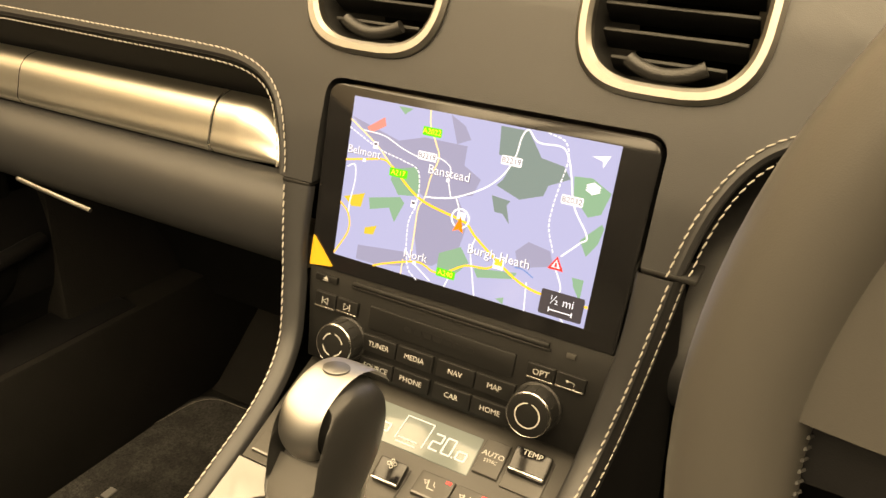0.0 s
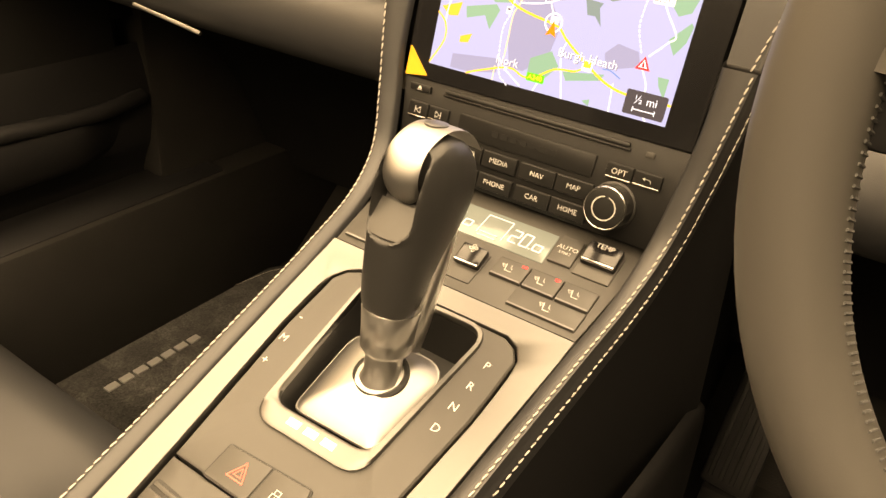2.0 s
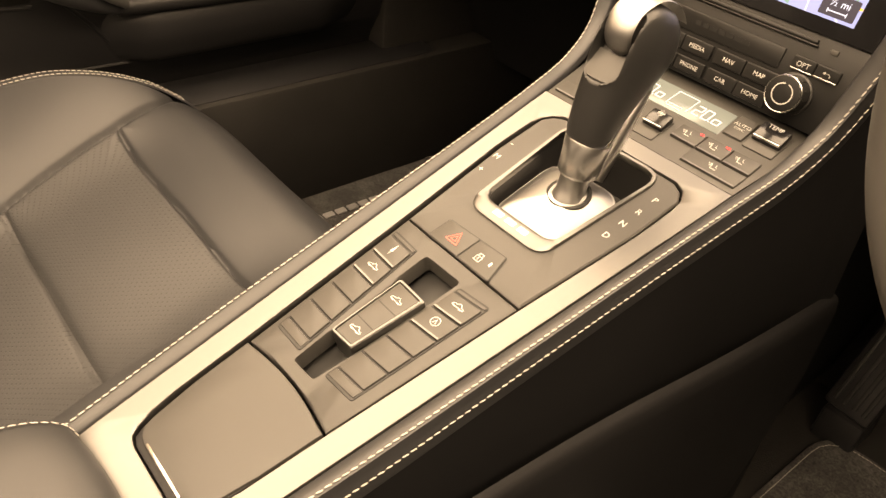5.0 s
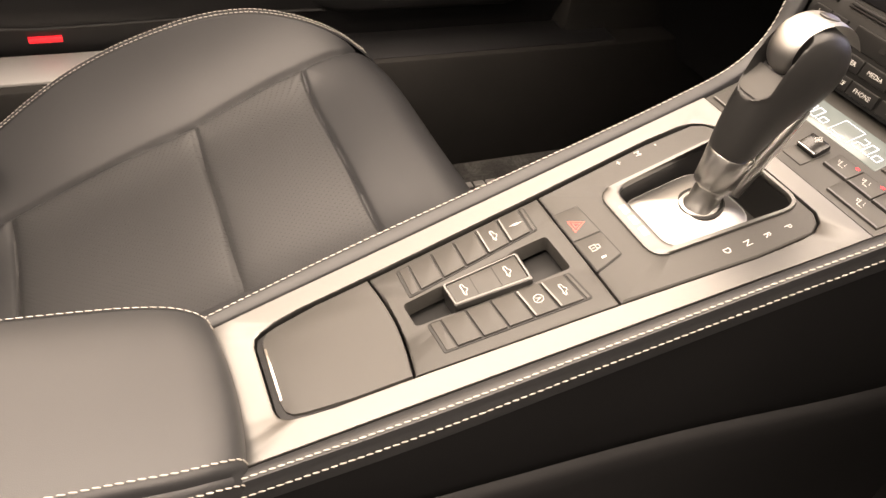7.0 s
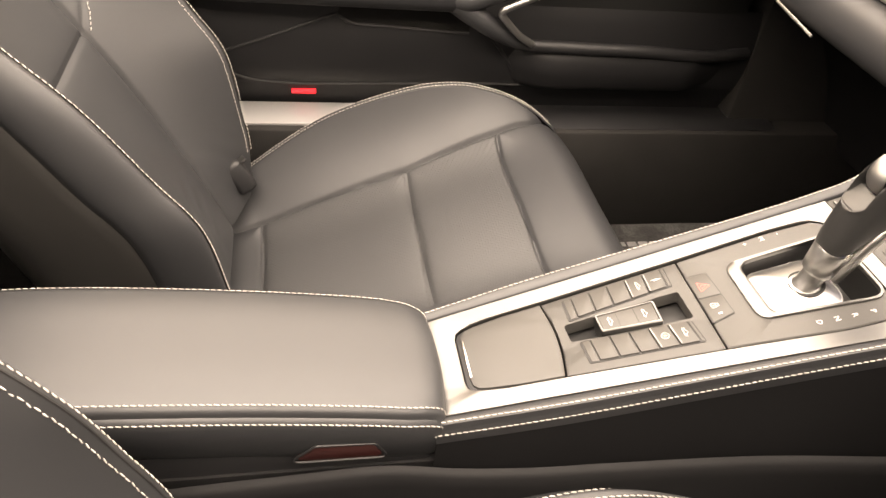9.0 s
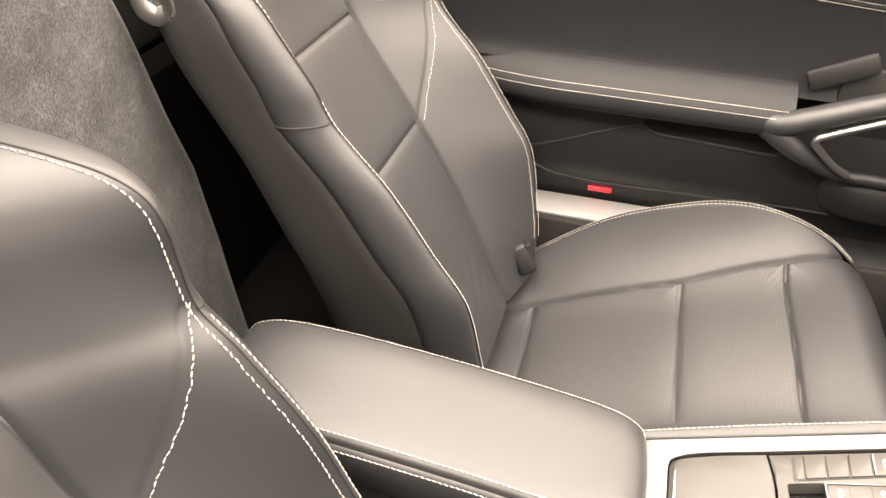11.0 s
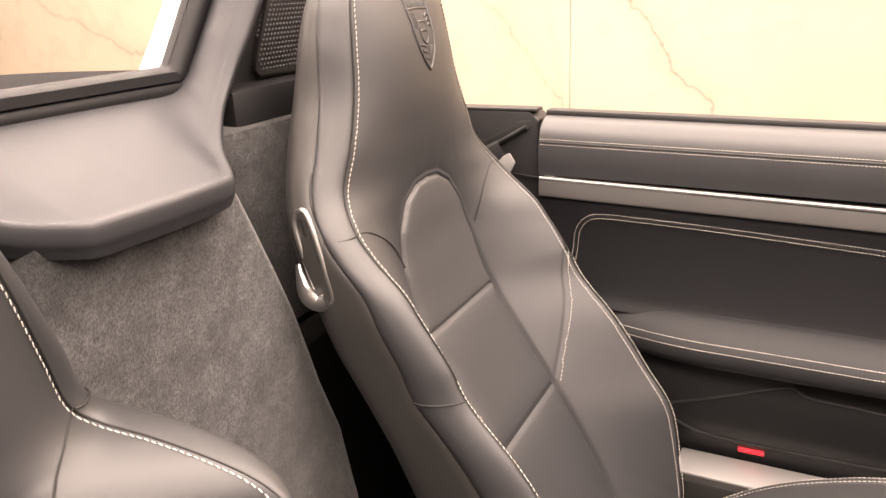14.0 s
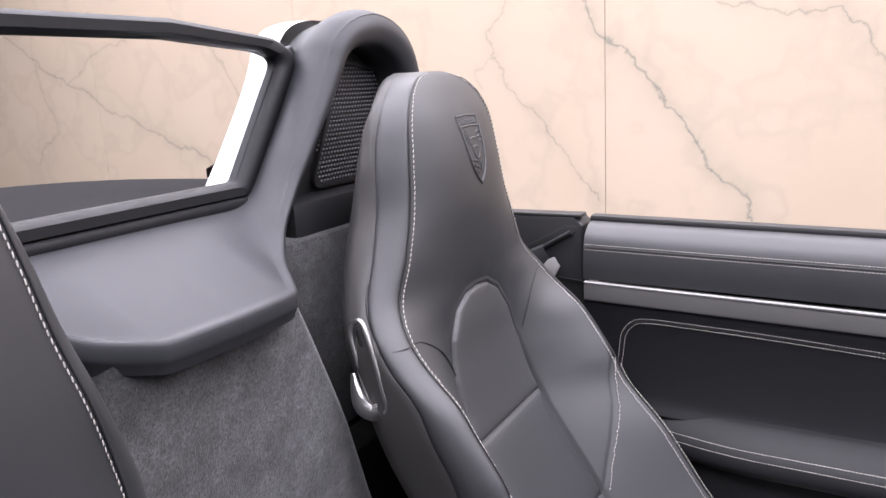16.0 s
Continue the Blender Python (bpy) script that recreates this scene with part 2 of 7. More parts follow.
def pile(name, color, tuft=650.0, sheen=0.25):
    """Cut pile: fine tufts, and broad patches where the nap lies another way."""
    m = mat(name, color, 0.95, bump=1.0, scale=tuft, vary=0.0)
    nt, b = m.node_tree, m.node_tree.nodes["Principled BSDF"]
    co = nt.nodes["Texture Coordinate"]
    fac = None
    for scale, low, high, rough in ((6.0, 0.40, 1.65, 0.6), (24.0, 0.66, 1.40, 0.65), (330.0, 0.20, 2.0, 0.75), (90.0, 0.75, 1.28, 0.6)):
        n = nt.nodes.new("ShaderNodeTexNoise")
        n.inputs["Scale"].default_value, n.inputs["Detail"].default_value, n.inputs["Roughness"].default_value = scale, 4.0, rough
        nt.links.new(co.outputs["Object"], n.inputs["Vector"])
        r = nt.nodes.new("ShaderNodeMapRange")
        r.inputs["From Min"].default_value, r.inputs["From Max"].default_value = 0.3, 0.7
        r.inputs["To Min"].default_value, r.inputs["To Max"].default_value = low, high
        nt.links.new(n.outputs["Fac"], r.inputs["Value"])
        if fac is None:
            fac = r.outputs["Result"]
        else:
            k = nt.nodes.new("ShaderNodeMath")
            k.operation = "MULTIPLY"
            nt.links.new(fac, k.inputs[0]), nt.links.new(r.outputs["Result"], k.inputs[1])
            fac = k.outputs[0]
    h = nt.nodes.new("ShaderNodeHueSaturation")
    h.inputs["Color"].default_value = (*color, 1)
    nt.links.new(fac, h.inputs["Value"])
    nt.links.new(h.outputs["Color"], b.inputs["Base Color"])
    b.inputs["Sheen Weight"].default_value, b.inputs["Sheen Roughness"].default_value = sheen, 0.6
    b.inputs["Specular IOR Level"].default_value = 0.1
    return m


PILE = pile("grey_pile_carpet", (0.0285, 0.0290, 0.0300))
MATPILE = pile("black_mat_pile", (0.032, 0.0312, 0.030), sheen=0.08)
CARPET = mat("black_cabin_carpet", (0.0225, 0.0218, 0.0210), 0.95, bump=0.7, scale=520, vary=0.3, spec=0.06)
# cabin carpet again, darkened to stand for the shade behind the seats
WELL = mat("shade_black_carpet", (0.0075, 0.0073, 0.0071), 0.95, bump=0.7, scale=520, vary=0.3, spec=0.05)
# ---- the showroom ----
def marble():
    m = mat("veined_marble", (0.8, 0.75, 0.68), 0.22, vary=0.06)
    nt, b = m.node_tree, m.node_tree.nodes["Principled BSDF"]
    link, node = nt.links.new, nt.nodes.new
    geo = node("ShaderNodeNewGeometry")
    n1 = node("ShaderNodeTexNoise")
    n1.inputs["Scale"].default_value, n1.inputs["Detail"].default_value, n1.inputs["Roughness"].default_value = 5.0, 9.0, 0.6
    link(geo.outputs["Position"], n1.inputs["Vector"])
    mid = node("ShaderNodeVectorMath")
    mid.operation = "SUBTRACT"
    link(n1.outputs["Color"], mid.inputs[0])
    mid.inputs[1].default_value = (0.5, 0.5, 0.5)
    sc = node("ShaderNodeVectorMath")
    sc.operation = "SCALE"
    sc.inputs["Scale"].default_value = 0.20
    link(mid.outputs[0], sc.inputs[0])
    p = node("ShaderNodeVectorMath")
    link(geo.outputs["Position"], p.inputs[0]), link(sc.outputs[0], p.inputs[1])

    def calc(op, a, c, d=None):
        k = node("ShaderNodeMath")
        k.operation = op
        for i, v in enumerate((a, c, d)):
            if v is None:
                continue
            if isinstance(v, (int, float)):
                k.inputs[i].default_value = v
            else:
                link(v, k.inputs[i])
        return k.outputs[0]
    total = None
    # veins in the wall's plane (along, up): half width, strength, places
    veins = ((0.013, 0.95, ((-1.14, 1.47), (-1.08, 1.33), (-0.96, 1.26), (-0.87, 1.13), (-0.70, 0.91), (-0.61, 0.78), (-0.46, 0.56))), (0.008, 0.6, ((-1.49, 1.50), (-1.56, 1.37), (-1.57, 1.25), (-1.34, 0.99), (-1.08, 0.64))),
             (0.009, 0.7, ((-0.63, 1.42), (-0.34, 1.34), (-0.20, 1.34), (-0.12, 1.20), (0.10, 1.0))), (0.006, 0.4, ((-1.57, 1.25), (-1.65, 1.20), (-1.62, 1.13))),
             (0.016, 0.6, ((-5.15, 1.63), (-4.60, 1.32), (-4.08, 1.09), (-3.71, 0.94), (-3.24, 0.76))), (0.010, 0.5, ((-4.52, 1.28), (-4.21, 1.45), (-3.93, 1.51))), (0.020, 0.4, ((-4.83, 1.44), (-4.71, 1.00), (-4.96, 0.78))), (0.018, 0.5, ((-3.29, 1.47), (-3.15, 1.31), (-3.02, 1.07))))
    for wide, strong, (ay, az), (by, bz) in [(w_, s_, a_, b_) for w_, s_, line_ in veins for a_, b_ in zip(line_, line_[1:])]:
        d = Vector((0, by - ay, bz - az))
        long = d.length
        d.normalize()
        rel = node("ShaderNodeVectorMath")
        rel.operation = "SUBTRACT"
        link(p.outputs[0], rel.inputs[0])
        rel.inputs[1].default_value = (0, ay, az)
        along, across = node("ShaderNodeVectorMath"), node("ShaderNodeVectorMath")
        for k, w in ((along, d), (across, Vector((0, -d.z, d.y)))):
            k.operation = "DOT_PRODUCT"
            link(rel.outputs[0], k.inputs[0])
            k.inputs[1].default_value = w
        over = calc("MAXIMUM", calc("SUBTRACT", calc("ABSOLUTE", calc("SUBTRACT", along.outputs["Value"], long / 2), 0.0), long / 2), 0.0)
        away = calc("SQRT", calc("ADD", calc("POWER", over, 2.0), calc("POWER", calc("ABSOLUTE", across.outputs["Value"], 0.0), 2.0)), 0.0)
        core = calc("MULTIPLY", calc("EXPONENT", calc("MULTIPLY", away, -1.6 / wide), 0.0), strong * 0.8)
        halo = calc("MULTIPLY", calc("EXPONENT", calc("MULTIPLY", away, -0.22 / wide), 0.0), strong * 0.22)
        soft = calc("MAXIMUM", core, halo)
        total = soft if total is None else calc("MAXIMUM", total, soft)
    fine = node("ShaderNodeTexNoise")
    fine.inputs["Scale"].default_value, fine.inputs["Detail"].default_value = 2.2, 10.0
    link(geo.outputs["Position"], fine.inputs["Vector"])
    thin = calc("SUBTRACT", 1.0, calc("MULTIPLY", calc("ABSOLUTE", calc("SUBTRACT", fine.outputs["Fac"], 0.5), 0.0), 26.0))
    thin = calc("MULTIPLY", calc("MAXIMUM", thin, 0.0), 0.10)
    grain = calc("MULTIPLY", total, calc("ADD", calc("MULTIPLY", n1.outputs["Fac"], 1.1), 0.45))
    total = calc("MINIMUM", calc("ADD", grain, thin), 1.0)
    mix = node("ShaderNodeMix")
    mix.data_type = "RGBA"
    tone = node("ShaderNodeMix")
    tone.data_type = "RGBA"
    tone.inputs["A"].default_value, tone.inputs["B"].default_value = (0.405, 0.342, 0.273, 1), (0.392, 0.318, 0.232, 1)
    link(fine.outputs["Fac"], tone.inputs["Factor"])
    link(total, mix.inputs["Factor"])
    link(tone.outputs["Result"], mix.inputs["A"])
    mix.inputs["B"].default_value = (0.132, 0.140, 0.120, 1)
    link(mix.outputs["Result"], b.inputs["Base Color"])
    return m


MARBLE = marble()
PAINTED = mat("pale_wall_paint", (0.62, 0.60, 0.57), 0.7, bump=0.1, scale=200)
TAUPE = mat("taupe_wall_paint", (0.14, 0.133, 0.124), 0.7, bump=0.1, scale=200)
GROUND = mat("polished_floor", (0.22, 0.215, 0.21), 0.3)
WALL_X = -2.6
wall_west = tagged(part("wall_west", rbox(pose(WALL_X - 0.12, -1.5, 1.6), 0.2, 13, 3.2), PAINTED), "pale painted wall behind marble slabs", "wall", kind="structure")
slab_mesh = mesh_of(rbox(pose(0, 0, 0), 0.02, 1.598, 3.196, 0.0012, 1), "marble_slab")
slab_mesh.materials.append(MARBLE)
for k in range(-4, 4):
    ob = new("marble_slab", slab_mesh)
    ob.parent = wall_west
    ob.matrix_basis = pose(WALL_X - 0.01, -1.055 + 1.6 * k + 0.8, 1.6)
for name, m, sx, sy, sz in (("wall_east", pose(5.1, -1.5, 1.6), 0.2, 13, 3.2), ("wall_north", pose(1.2, 5.1, 1.6), 7.7, 0.2, 3.2), ("wall_south", pose(1.2, -8.1, 1.6), 7.7, 0.2, 3.2)):
    tagged(part(name, rbox(m, sx, sy, sz), TAUPE), "plain taupe painted showroom wall", "wall", kind="structure")
tagged(part("ground", rbox(pose(1.2, -1.5, -0.05), 8, 13.4, 0.1), GROUND), "polished grey showroom floor", "floor", kind="structure")
tagged(part("ceiling", rbox(pose(1.2, -1.5, 3.25), 8, 13.4, 0.1), PAINTED), "white showroom ceiling", "ceiling", kind="structure")

# ---- seats ----
def table(rows, x, col):
    xs = [r[0] for r in rows]
    return float(np.interp(x, xs, [r[col] for r in rows]))


def smooth_table(rows, n):
    """n + 1 rows along a smooth line through the rows, in all columns."""
    r = np.array(rows, float)
    r = np.vstack([2 * r[0] - r[1], r, 2 * r[-1] - r[-2]])
    out = []
    for k in range(n + 1):
        s = k / n * (len(r) - 3)
        i = min(int(s), len(r) - 4)
        t = s - i
        a, b, c, d = r[i:i + 4]
        out.append(0.5 * (2 * b + (c - a) * t + (2 * a - 5 * b + 4 * c - d) * t * t + (3 * b - a - 3 * c + d) * t ** 3))
    return np.array(out)


def seam_depth(px, py, lines, deep, wide, pad, padwide):
    """How far a padded surface sinks towards the seams drawn on it."""
    best = np.full(px.shape, 9.0)
    for line in lines:
        for (ax, ay), (bx, by) in zip(line, line[1:]):
            dx, dy = bx - ax, by - ay
            t = np.clip(((px - ax) * dx + (py - ay) * dy) / (dx * dx + dy * dy + 1e-12), 0, 1)
            best = np.minimum(best, np.hypot(px - ax - t * dx, py - ay - t * dy))
    return deep * np.exp(-(best / wide) ** 2) + pad * np.exp(-best / padwide)


def grid_parts(places, region, names, mats, parent, labels):
    """Cuts one sheet of places[i, j] into meshes by the region number of each cell."""
    ni, nj, _ = places.shape
    for code, name in names.items():
        bm = bmesh.new()
        seen = {}
        for i in range(ni - 1):
            for j in range(nj - 1):
                if region[i, j] != code:
                    continue
                face = []
                for q in ((i, j), (i + 1, j), (i + 1, j + 1), (i, j + 1)):
                    if q not in seen:
                        seen[q] = bm.verts.new(places[q])
                    face.append(seen[q])
                bm.faces.new(face)
        # z, x and y are kept as given; normals face the sitter
        ob = part(name, bm, mats[code], parent, labels.get(code, ""), 80)


def mirror_lines(lines):
    return lines + [[(-a, b) for a, b in line] for line in lines]


# height, half width at the seam, y of that seam, y of the middle, y of the rear
BACK = [(0.33, 0.165, -0.222, -0.245, -0.36), (0.40, 0.172, -0.224, -0.277, -0.39), (0.455, 0.180, -0.232, -0.305, -0.42), (0.54, 0.188, -0.250, -0.352, -0.45),
        (0.60, 0.190, -0.288, -0.389, -0.475), (0.67, 0.190, -0.335, -0.436, -0.505), (0.73, 0.190, -0.387, -0.474, -0.535), (0.77, 0.1905, -0.408, -0.493, -0.56), (0.81, 0.191, -0.434, -0.505, -0.575),
        (0.842, 0.189, -0.457, -0.513, -0.585), (0.875, 0.186, -0.493, -0.517, -0.595), (0.902, 0.180, -0.517, -0.520, -0.603), (0.935, 0.164, -0.536, -0.521, -0.613), (0.98, 0.141, -0.538, -0.517, -0.625),
        (1.03, 0.121, -0.542, -0.513, -0.625), (1.08, 0.111, -0.546, -0.518, -0.618), (1.125, 0.100, -0.551, -0.532, -0.61), (1.155, 0.080, -0.558, -0.549, -0.602),
        (1.172, 0.052, -0.566, -0.562, -0.596), (1.180, 0.018, -0.572, -0.571, -0.59)]
# half width, y and z at the side seam, y and z of the middle
CUSHION = [(0.165, -0.265, 0.325, -0.265, 0.285), (0.178, -0.237, 0.352, -0.213, 0.297), (0.190, -0.12, 0.436, -0.12, 0.335), (0.190, -0.007, 0.484, -0.007, 0.378),
           (0.190, 0.07, 0.497, 0.07, 0.405), (0.188, 0.13, 0.489, 0.128, 0.424), (0.185, 0.18, 0.470, 0.178, 0.440), (0.178, 0.213, 0.449, 0.215, 0.446),
           (0.172, 0.238, 0.425, 0.244, 0.431), (0.168, 0.253, 0.388, 0.262, 0.397), (0.165, 0.260, 0.330, 0.268, 0.335), (0.162, 0.258, 0.240, 0.264, 0.240)]


LOW_SIDE = 0.50   # the cushion bolster beside the console is the lower one
FLARE = 1.25      # how the side bolsters curve forward from the seam of the middle panel


def roll_depth(z):
    """How far the rolled leather side reaches back from the front seam."""
    return float(np.interp(z, (0.33, 0.45, 0.58, 0.67, 0.75, 0.80, 0.85, 0.90, 0.94, 0.98, 1.10, 1.16), (0.052, 0.056, 0.060, 0.055, 0.049, 0.044, 0.034, 0.026, 0.029, 0.034, 0.037, 0.030)))


def roll_line(z, hw, ye, k, lift=0.0):
    """Places (x, y) across the rolled side at a height."""
    d = roll_depth(z)
    return catmull([(hw, ye - 0.0005 + lift, 0), (hw + 0.007 * k + lift, ye - 0.001 + lift, 0), (hw + 0.016 * k + lift, ye - 0.22 * d, 0), (hw + 0.0235 * k + lift, ye - 0.55 * d, 0), (hw + 0.0255 * k + lift, ye - 0.85 * d, 0), (hw + 0.0225 * k, ye - d, 0)], 15)


def build_seat(label, at, BACK, neck=0.0, handles=(1, -1), knot=0.765):
    seat = thing("leather_chair", label, "car seat", "front seats", at=at)
    # backrest front
    rows = smooth_table(BACK, 440)
    a = np.linspace(-1, 1, 241)
    S = a[None, :] * rows[:, 1:2]
    Z = np.repeat(rows[:, 0:1], 241, 1)
    g = np.clip((np.abs(a) - 0.48) / 0.52, 0, 1) ** FLARE
    convex = np.clip((rows[:, 0:1] - 0.90) / 0.08, 0, 1)
    g = g[None, :] * (1 - convex) + (np.abs(a) ** 2.4)[None, :] * convex
    Y = rows[:, 3:4] + (rows[:, 2:3] - rows[:, 3:4]) * g
    if neck:
        # fuller shoulders: the padding evens out the step below its edge
        kernel = np.exp(-0.5 * (np.arange(-90, 91) / 32.0) ** 2)
        even_y = np.stack([np.convolve(np.pad(Y[:, c], 90, "edge"), kernel / kernel.sum(), "valid") for c in range(241)], 1)
        keep = np.clip((np.abs(a) - 0.70) / 0.29, 0, 1) ** 2
        Y = Y * keep[None, :] + even_y * (1 - keep[None, :])
    sheet_z, sheet_hw, sheet_y = rows[:, 0].copy(), rows[:, 1].copy(), Y.copy()

    def front_y(x, z):
        """Where the front of the backrest lies."""
        i = int(np.clip(np.searchsorted(sheet_z, z), 0, 440))
        j = (min(1.0, x / sheet_hw[i]) + 1) * 120
        j0 = min(int(j), 239)
        return float(sheet_y[i, j0] + (sheet_y[i, j0 + 1] - sheet_y[i, j0]) * (j - j0))
    insert = [(0.086, 0.33), (0.094, 0.50), (0.097, 0.605), (0.097, 0.745), (0.091, 0.82), (0.078, 0.868), (0.055, 0.900), (0.028, 0.914), (0.0, 0.917)]
    lines = mirror_lines([insert])
    lines += [[(-0.097, 0.605), (0.097, 0.605)], [(-0.097, 0.745), (0.097, 0.745)]]
    sink = seam_depth(S, Z, lines, 0.0035, 0.0022, 0.0045, 0.010)
    sink += seam_depth(S, Z, mirror_lines([[(0.19, knot + 0.005), (0.165, knot - 0.055), (0.131, knot * 0.5 + 0.2725), (0.097, 0.605)] if neck == 0 else [(0.19, knot + 0.005), (0.168, knot - 0.027), (0.143, knot - 0.070), (0.115, knot - 0.108), (0.097, 0.605)]]), 0.0018, 0.0018, 0.0008, 0.008)
    # the arch of the shoulder pad stands proud of the headrest above it
    arch = np.interp(Z, [q[1] for q in insert], [q[0] for q in insert])
    near = np.maximum(seam_depth(S, Z, mirror_lines([insert]), 0.0, 1.0, 1.0, 0.028), 1e-6)
    outside = ((np.abs(S) > arch) | (Z > 0.917)) * np.clip(-0.028 * np.log(near) / 0.007, 0, 1)
    rise = np.clip((Z - 0.80) / 0.09, 0, 1)
    sink += 0.0055 * near * outside * rise
    crease = 0.0004 * np.sin(Z * 160 + 9 * np.sin(S * 22)) * np.exp(-((Z - 0.40) / 0.05) ** 2)
    depth = sink + crease
    P = np.stack([S, Y - depth * 0.92, Z - depth * 0.35], -1)
    mi, mj = (S[:-1, :-1] + S[1:, 1:]) / 2, (Z[:-1, :-1] + Z[1:, 1:]) / 2
    half = np.interp(mj, [q[1] for q in insert], [q[0] for q in insert])
    region = np.full(mi.shape, 3)
    region[mj > 0.90] = 4
    ins = (np.abs(mi) < half) & (mj < 0.917)
    region[ins & (mj < 0.605)] = 0
    region[ins & (mj >= 0.605) & (mj < 0.745)] = 1
    region[ins & (mj >= 0.745)] = 2
    region[(region == 3) & (mi < 0)] = 5
    grid_parts(P, region, {0: "lumbar_panel", 1: "middle_panel", 2: "shoulder_panel", 3: "side_bolster", 4: "headrest", 5: "side_bolster"},
               {0: LEATHER, 1: LEATHER, 2: PERFORATED, 3: LEATHER, 4: LEATHER, 5: LEATHER}, seat, {2: "perforated leather panel", 4: "headrest with an embossed shield"})
    # an embossed shield on the headrest: rim, band, quarters and a small shield in the middle
    relief = bmesh.new()

    def emboss(line, r):
        line = [Vector((p.x, front_y(p.x, p.y) - 0.0001, p.y)) for p in catmull([(x, z, 0) for x, z in line], 8 * len(line))]
        one = mesh_of(tube(line, r, 6, up=(0, 1, 0)), "relief")
        relief.from_mesh(one)
        bpy.data.meshes.remove(one)
    for sign in (1, -1):
        emboss([(0, 1.045), (sign * 0.008, 1.053), (sign * 0.017, 1.068), (sign * 0.0215, 1.085), (sign * 0.0235, 1.104), (sign * 0.025, 1.124)], 0.0021)
        emboss([(0, 1.074), (sign * 0.006, 1.079), (sign * 0.0085, 1.088), (sign * 0.009, 1.098)], 0.0015)
        for k in range(3):
            emboss([(sign * (0.0105 + 0.001 * k), 1.104 - 0.0052 * k), (sign * 0.0155, 1.1065 - 0.0055 * k), (sign * (0.0215 - 0.0008 * k), 1.1045 - 0.0055 * k)] if sign < 0 else [(0.0125 + 0.0035 * k, 1.109), (0.012 + 0.0035 * k, 1.100), (0.0115 + 0.0035 * k, 1.092)], 0.0016)
            emboss([(sign * 0.0025, 1.071 - 0.007 * k), (sign * (0.008 - 0.001 * k), 1.0725 - 0.007 * k), (sign * (0.0165 - 0.004 * k), 1.0735 - 0.007 * k)] if sign > 0 else [(-0.004 - 0.0035 * k, 1.071), (-0.0038 - 0.0033 * k, 1.064 + 0.002 * k), (-0.0034 - 0.003 * k, 1.058 + 0.004 * k)], 0.0016)
    for z, w in ((1.125, 0.025), (1.1125, 0.0240), (1.098, 0.009), (1.088, 0.0075)):
        emboss([(-w, z), (0, z + 0.0012), (w, z)], 0.0016)
    for k in range(7):
        emboss([(-0.018 + 0.006 * k, 1.1155), (-0.0175 + 0.006 * k, 1.1185), (-0.018 + 0.006 * k, 1.1215)], 0.0015)
    part("embossed_shield", relief, LEATHER, seat, "embossed leather shield", angle=80)
    # sides and shell: out from the seam, round and back
    R = smooth_table(BACK, 150)
    taper = np.clip((1.186 - R[:, 0]) / 0.10, 0, 1) ** 0.6
    for sign in (1, -1):
        def side(u, v):
            i = min(int(u * 150 + 0.5), 150)
            z, hw, ye, yc, yb = R[i]
            k = taper[i] * np.interp(z, [0.33, 0.9, 0.98, 1.1], [1.0, 1.0, 0.8, 0.62])
            q = roll_line(z, hw, ye, k)[int(v * 15 + 0.5)]
            return Vector((sign * q.x, q.y, z))
        part("bolster_side", patch(side, 150, 15), LEATHER, seat, angle=80)

        def shell(u, v):
            i = min(int(u * 150 + 0.5), 150)
            z, hw, ye, yc, yb = R[i]
            k = taper[i] * np.interp(z, [0.33, 0.9, 0.98, 1.1], [1.0, 1.0, 0.8, 0.62])
            y0 = ye - roll_depth(z) + 0.0005
            yb = min(yb, y0 - 0.02)
            pts = [(hw + 0.0195 * k, y0), (hw + 0.0235 * k, y0 - 0.006), (hw + 0.0240 * k, y0 * 0.6 + yb * 0.4), (hw + 0.018 * k, y0 * 0.25 + yb * 0.75), (hw * 0.80, yb - 0.012 * k), (hw * 0.4, yb - 0.02 * k), (0, yb - 0.022 * k)]
            q = catmull([(x, y, 0) for x, y in pts], 14)[int(v * 14 + 0.5)]
            return Vector((sign * q.x, q.y, z))
        part("back_shell", patch(shell, 150, 14), SHELL, seat, "smooth black leather seat shell", angle=80)
    for sign in (1, -1):
        for zc in (knot - 0.028 if neck == 0 else knot, 0.897 - neck * 0.5):
            hw, ye = table(BACK, zc, 1), table(BACK, zc, 2)
            pts = [Vector((sign * q.x, q.y, zc - 0.004 * n / 15)) for n, q in enumerate(roll_line(zc, hw, ye, 1.0, 0.0004))]
            part("cross_seam", tube(pts, 0.0011, 6), DARKSEAM, seat)
        edge_ = [Vector((sign * (r[1] + 0.0212), r[2] - roll_depth(r[0]) + 0.0002, r[0])) for r in smooth_table(BACK, 120) if 0.36 < r[0] < 0.96]
        part("shell_seam", tube(edge_, 0.0016, 6), DARKSEAM, seat)
    # seat cushion
    rows = smooth_table(CUSHION, 360)
    a = np.linspace(-1, 1, 231)
    S = a[None, :] * rows[:, 0:1]
    g = np.where(a > 0, np.abs(a) ** 6.5, np.abs(a) ** 4.2)[None, :]
    Yc = rows[:, 3:4] + (rows[:, 1:2] - rows[:, 3:4]) * g
    lift = np.where(a > 0, LOW_SIDE, 1.0)[None, :]
    Zc = rows[:, 4:5] + (rows[:, 2:3] - rows[:, 4:5]) * g * lift
    insert = [(0.116, -0.265), (0.120, -0.208), (0.124, -0.1), (0.127, 0.0), (0.149, 0.128), (0.166, 0.19), (0.178, 0.213)]
    lines = [[(-x, y) for x, y in insert], [(x + 0.03, y) for x, y in insert]]
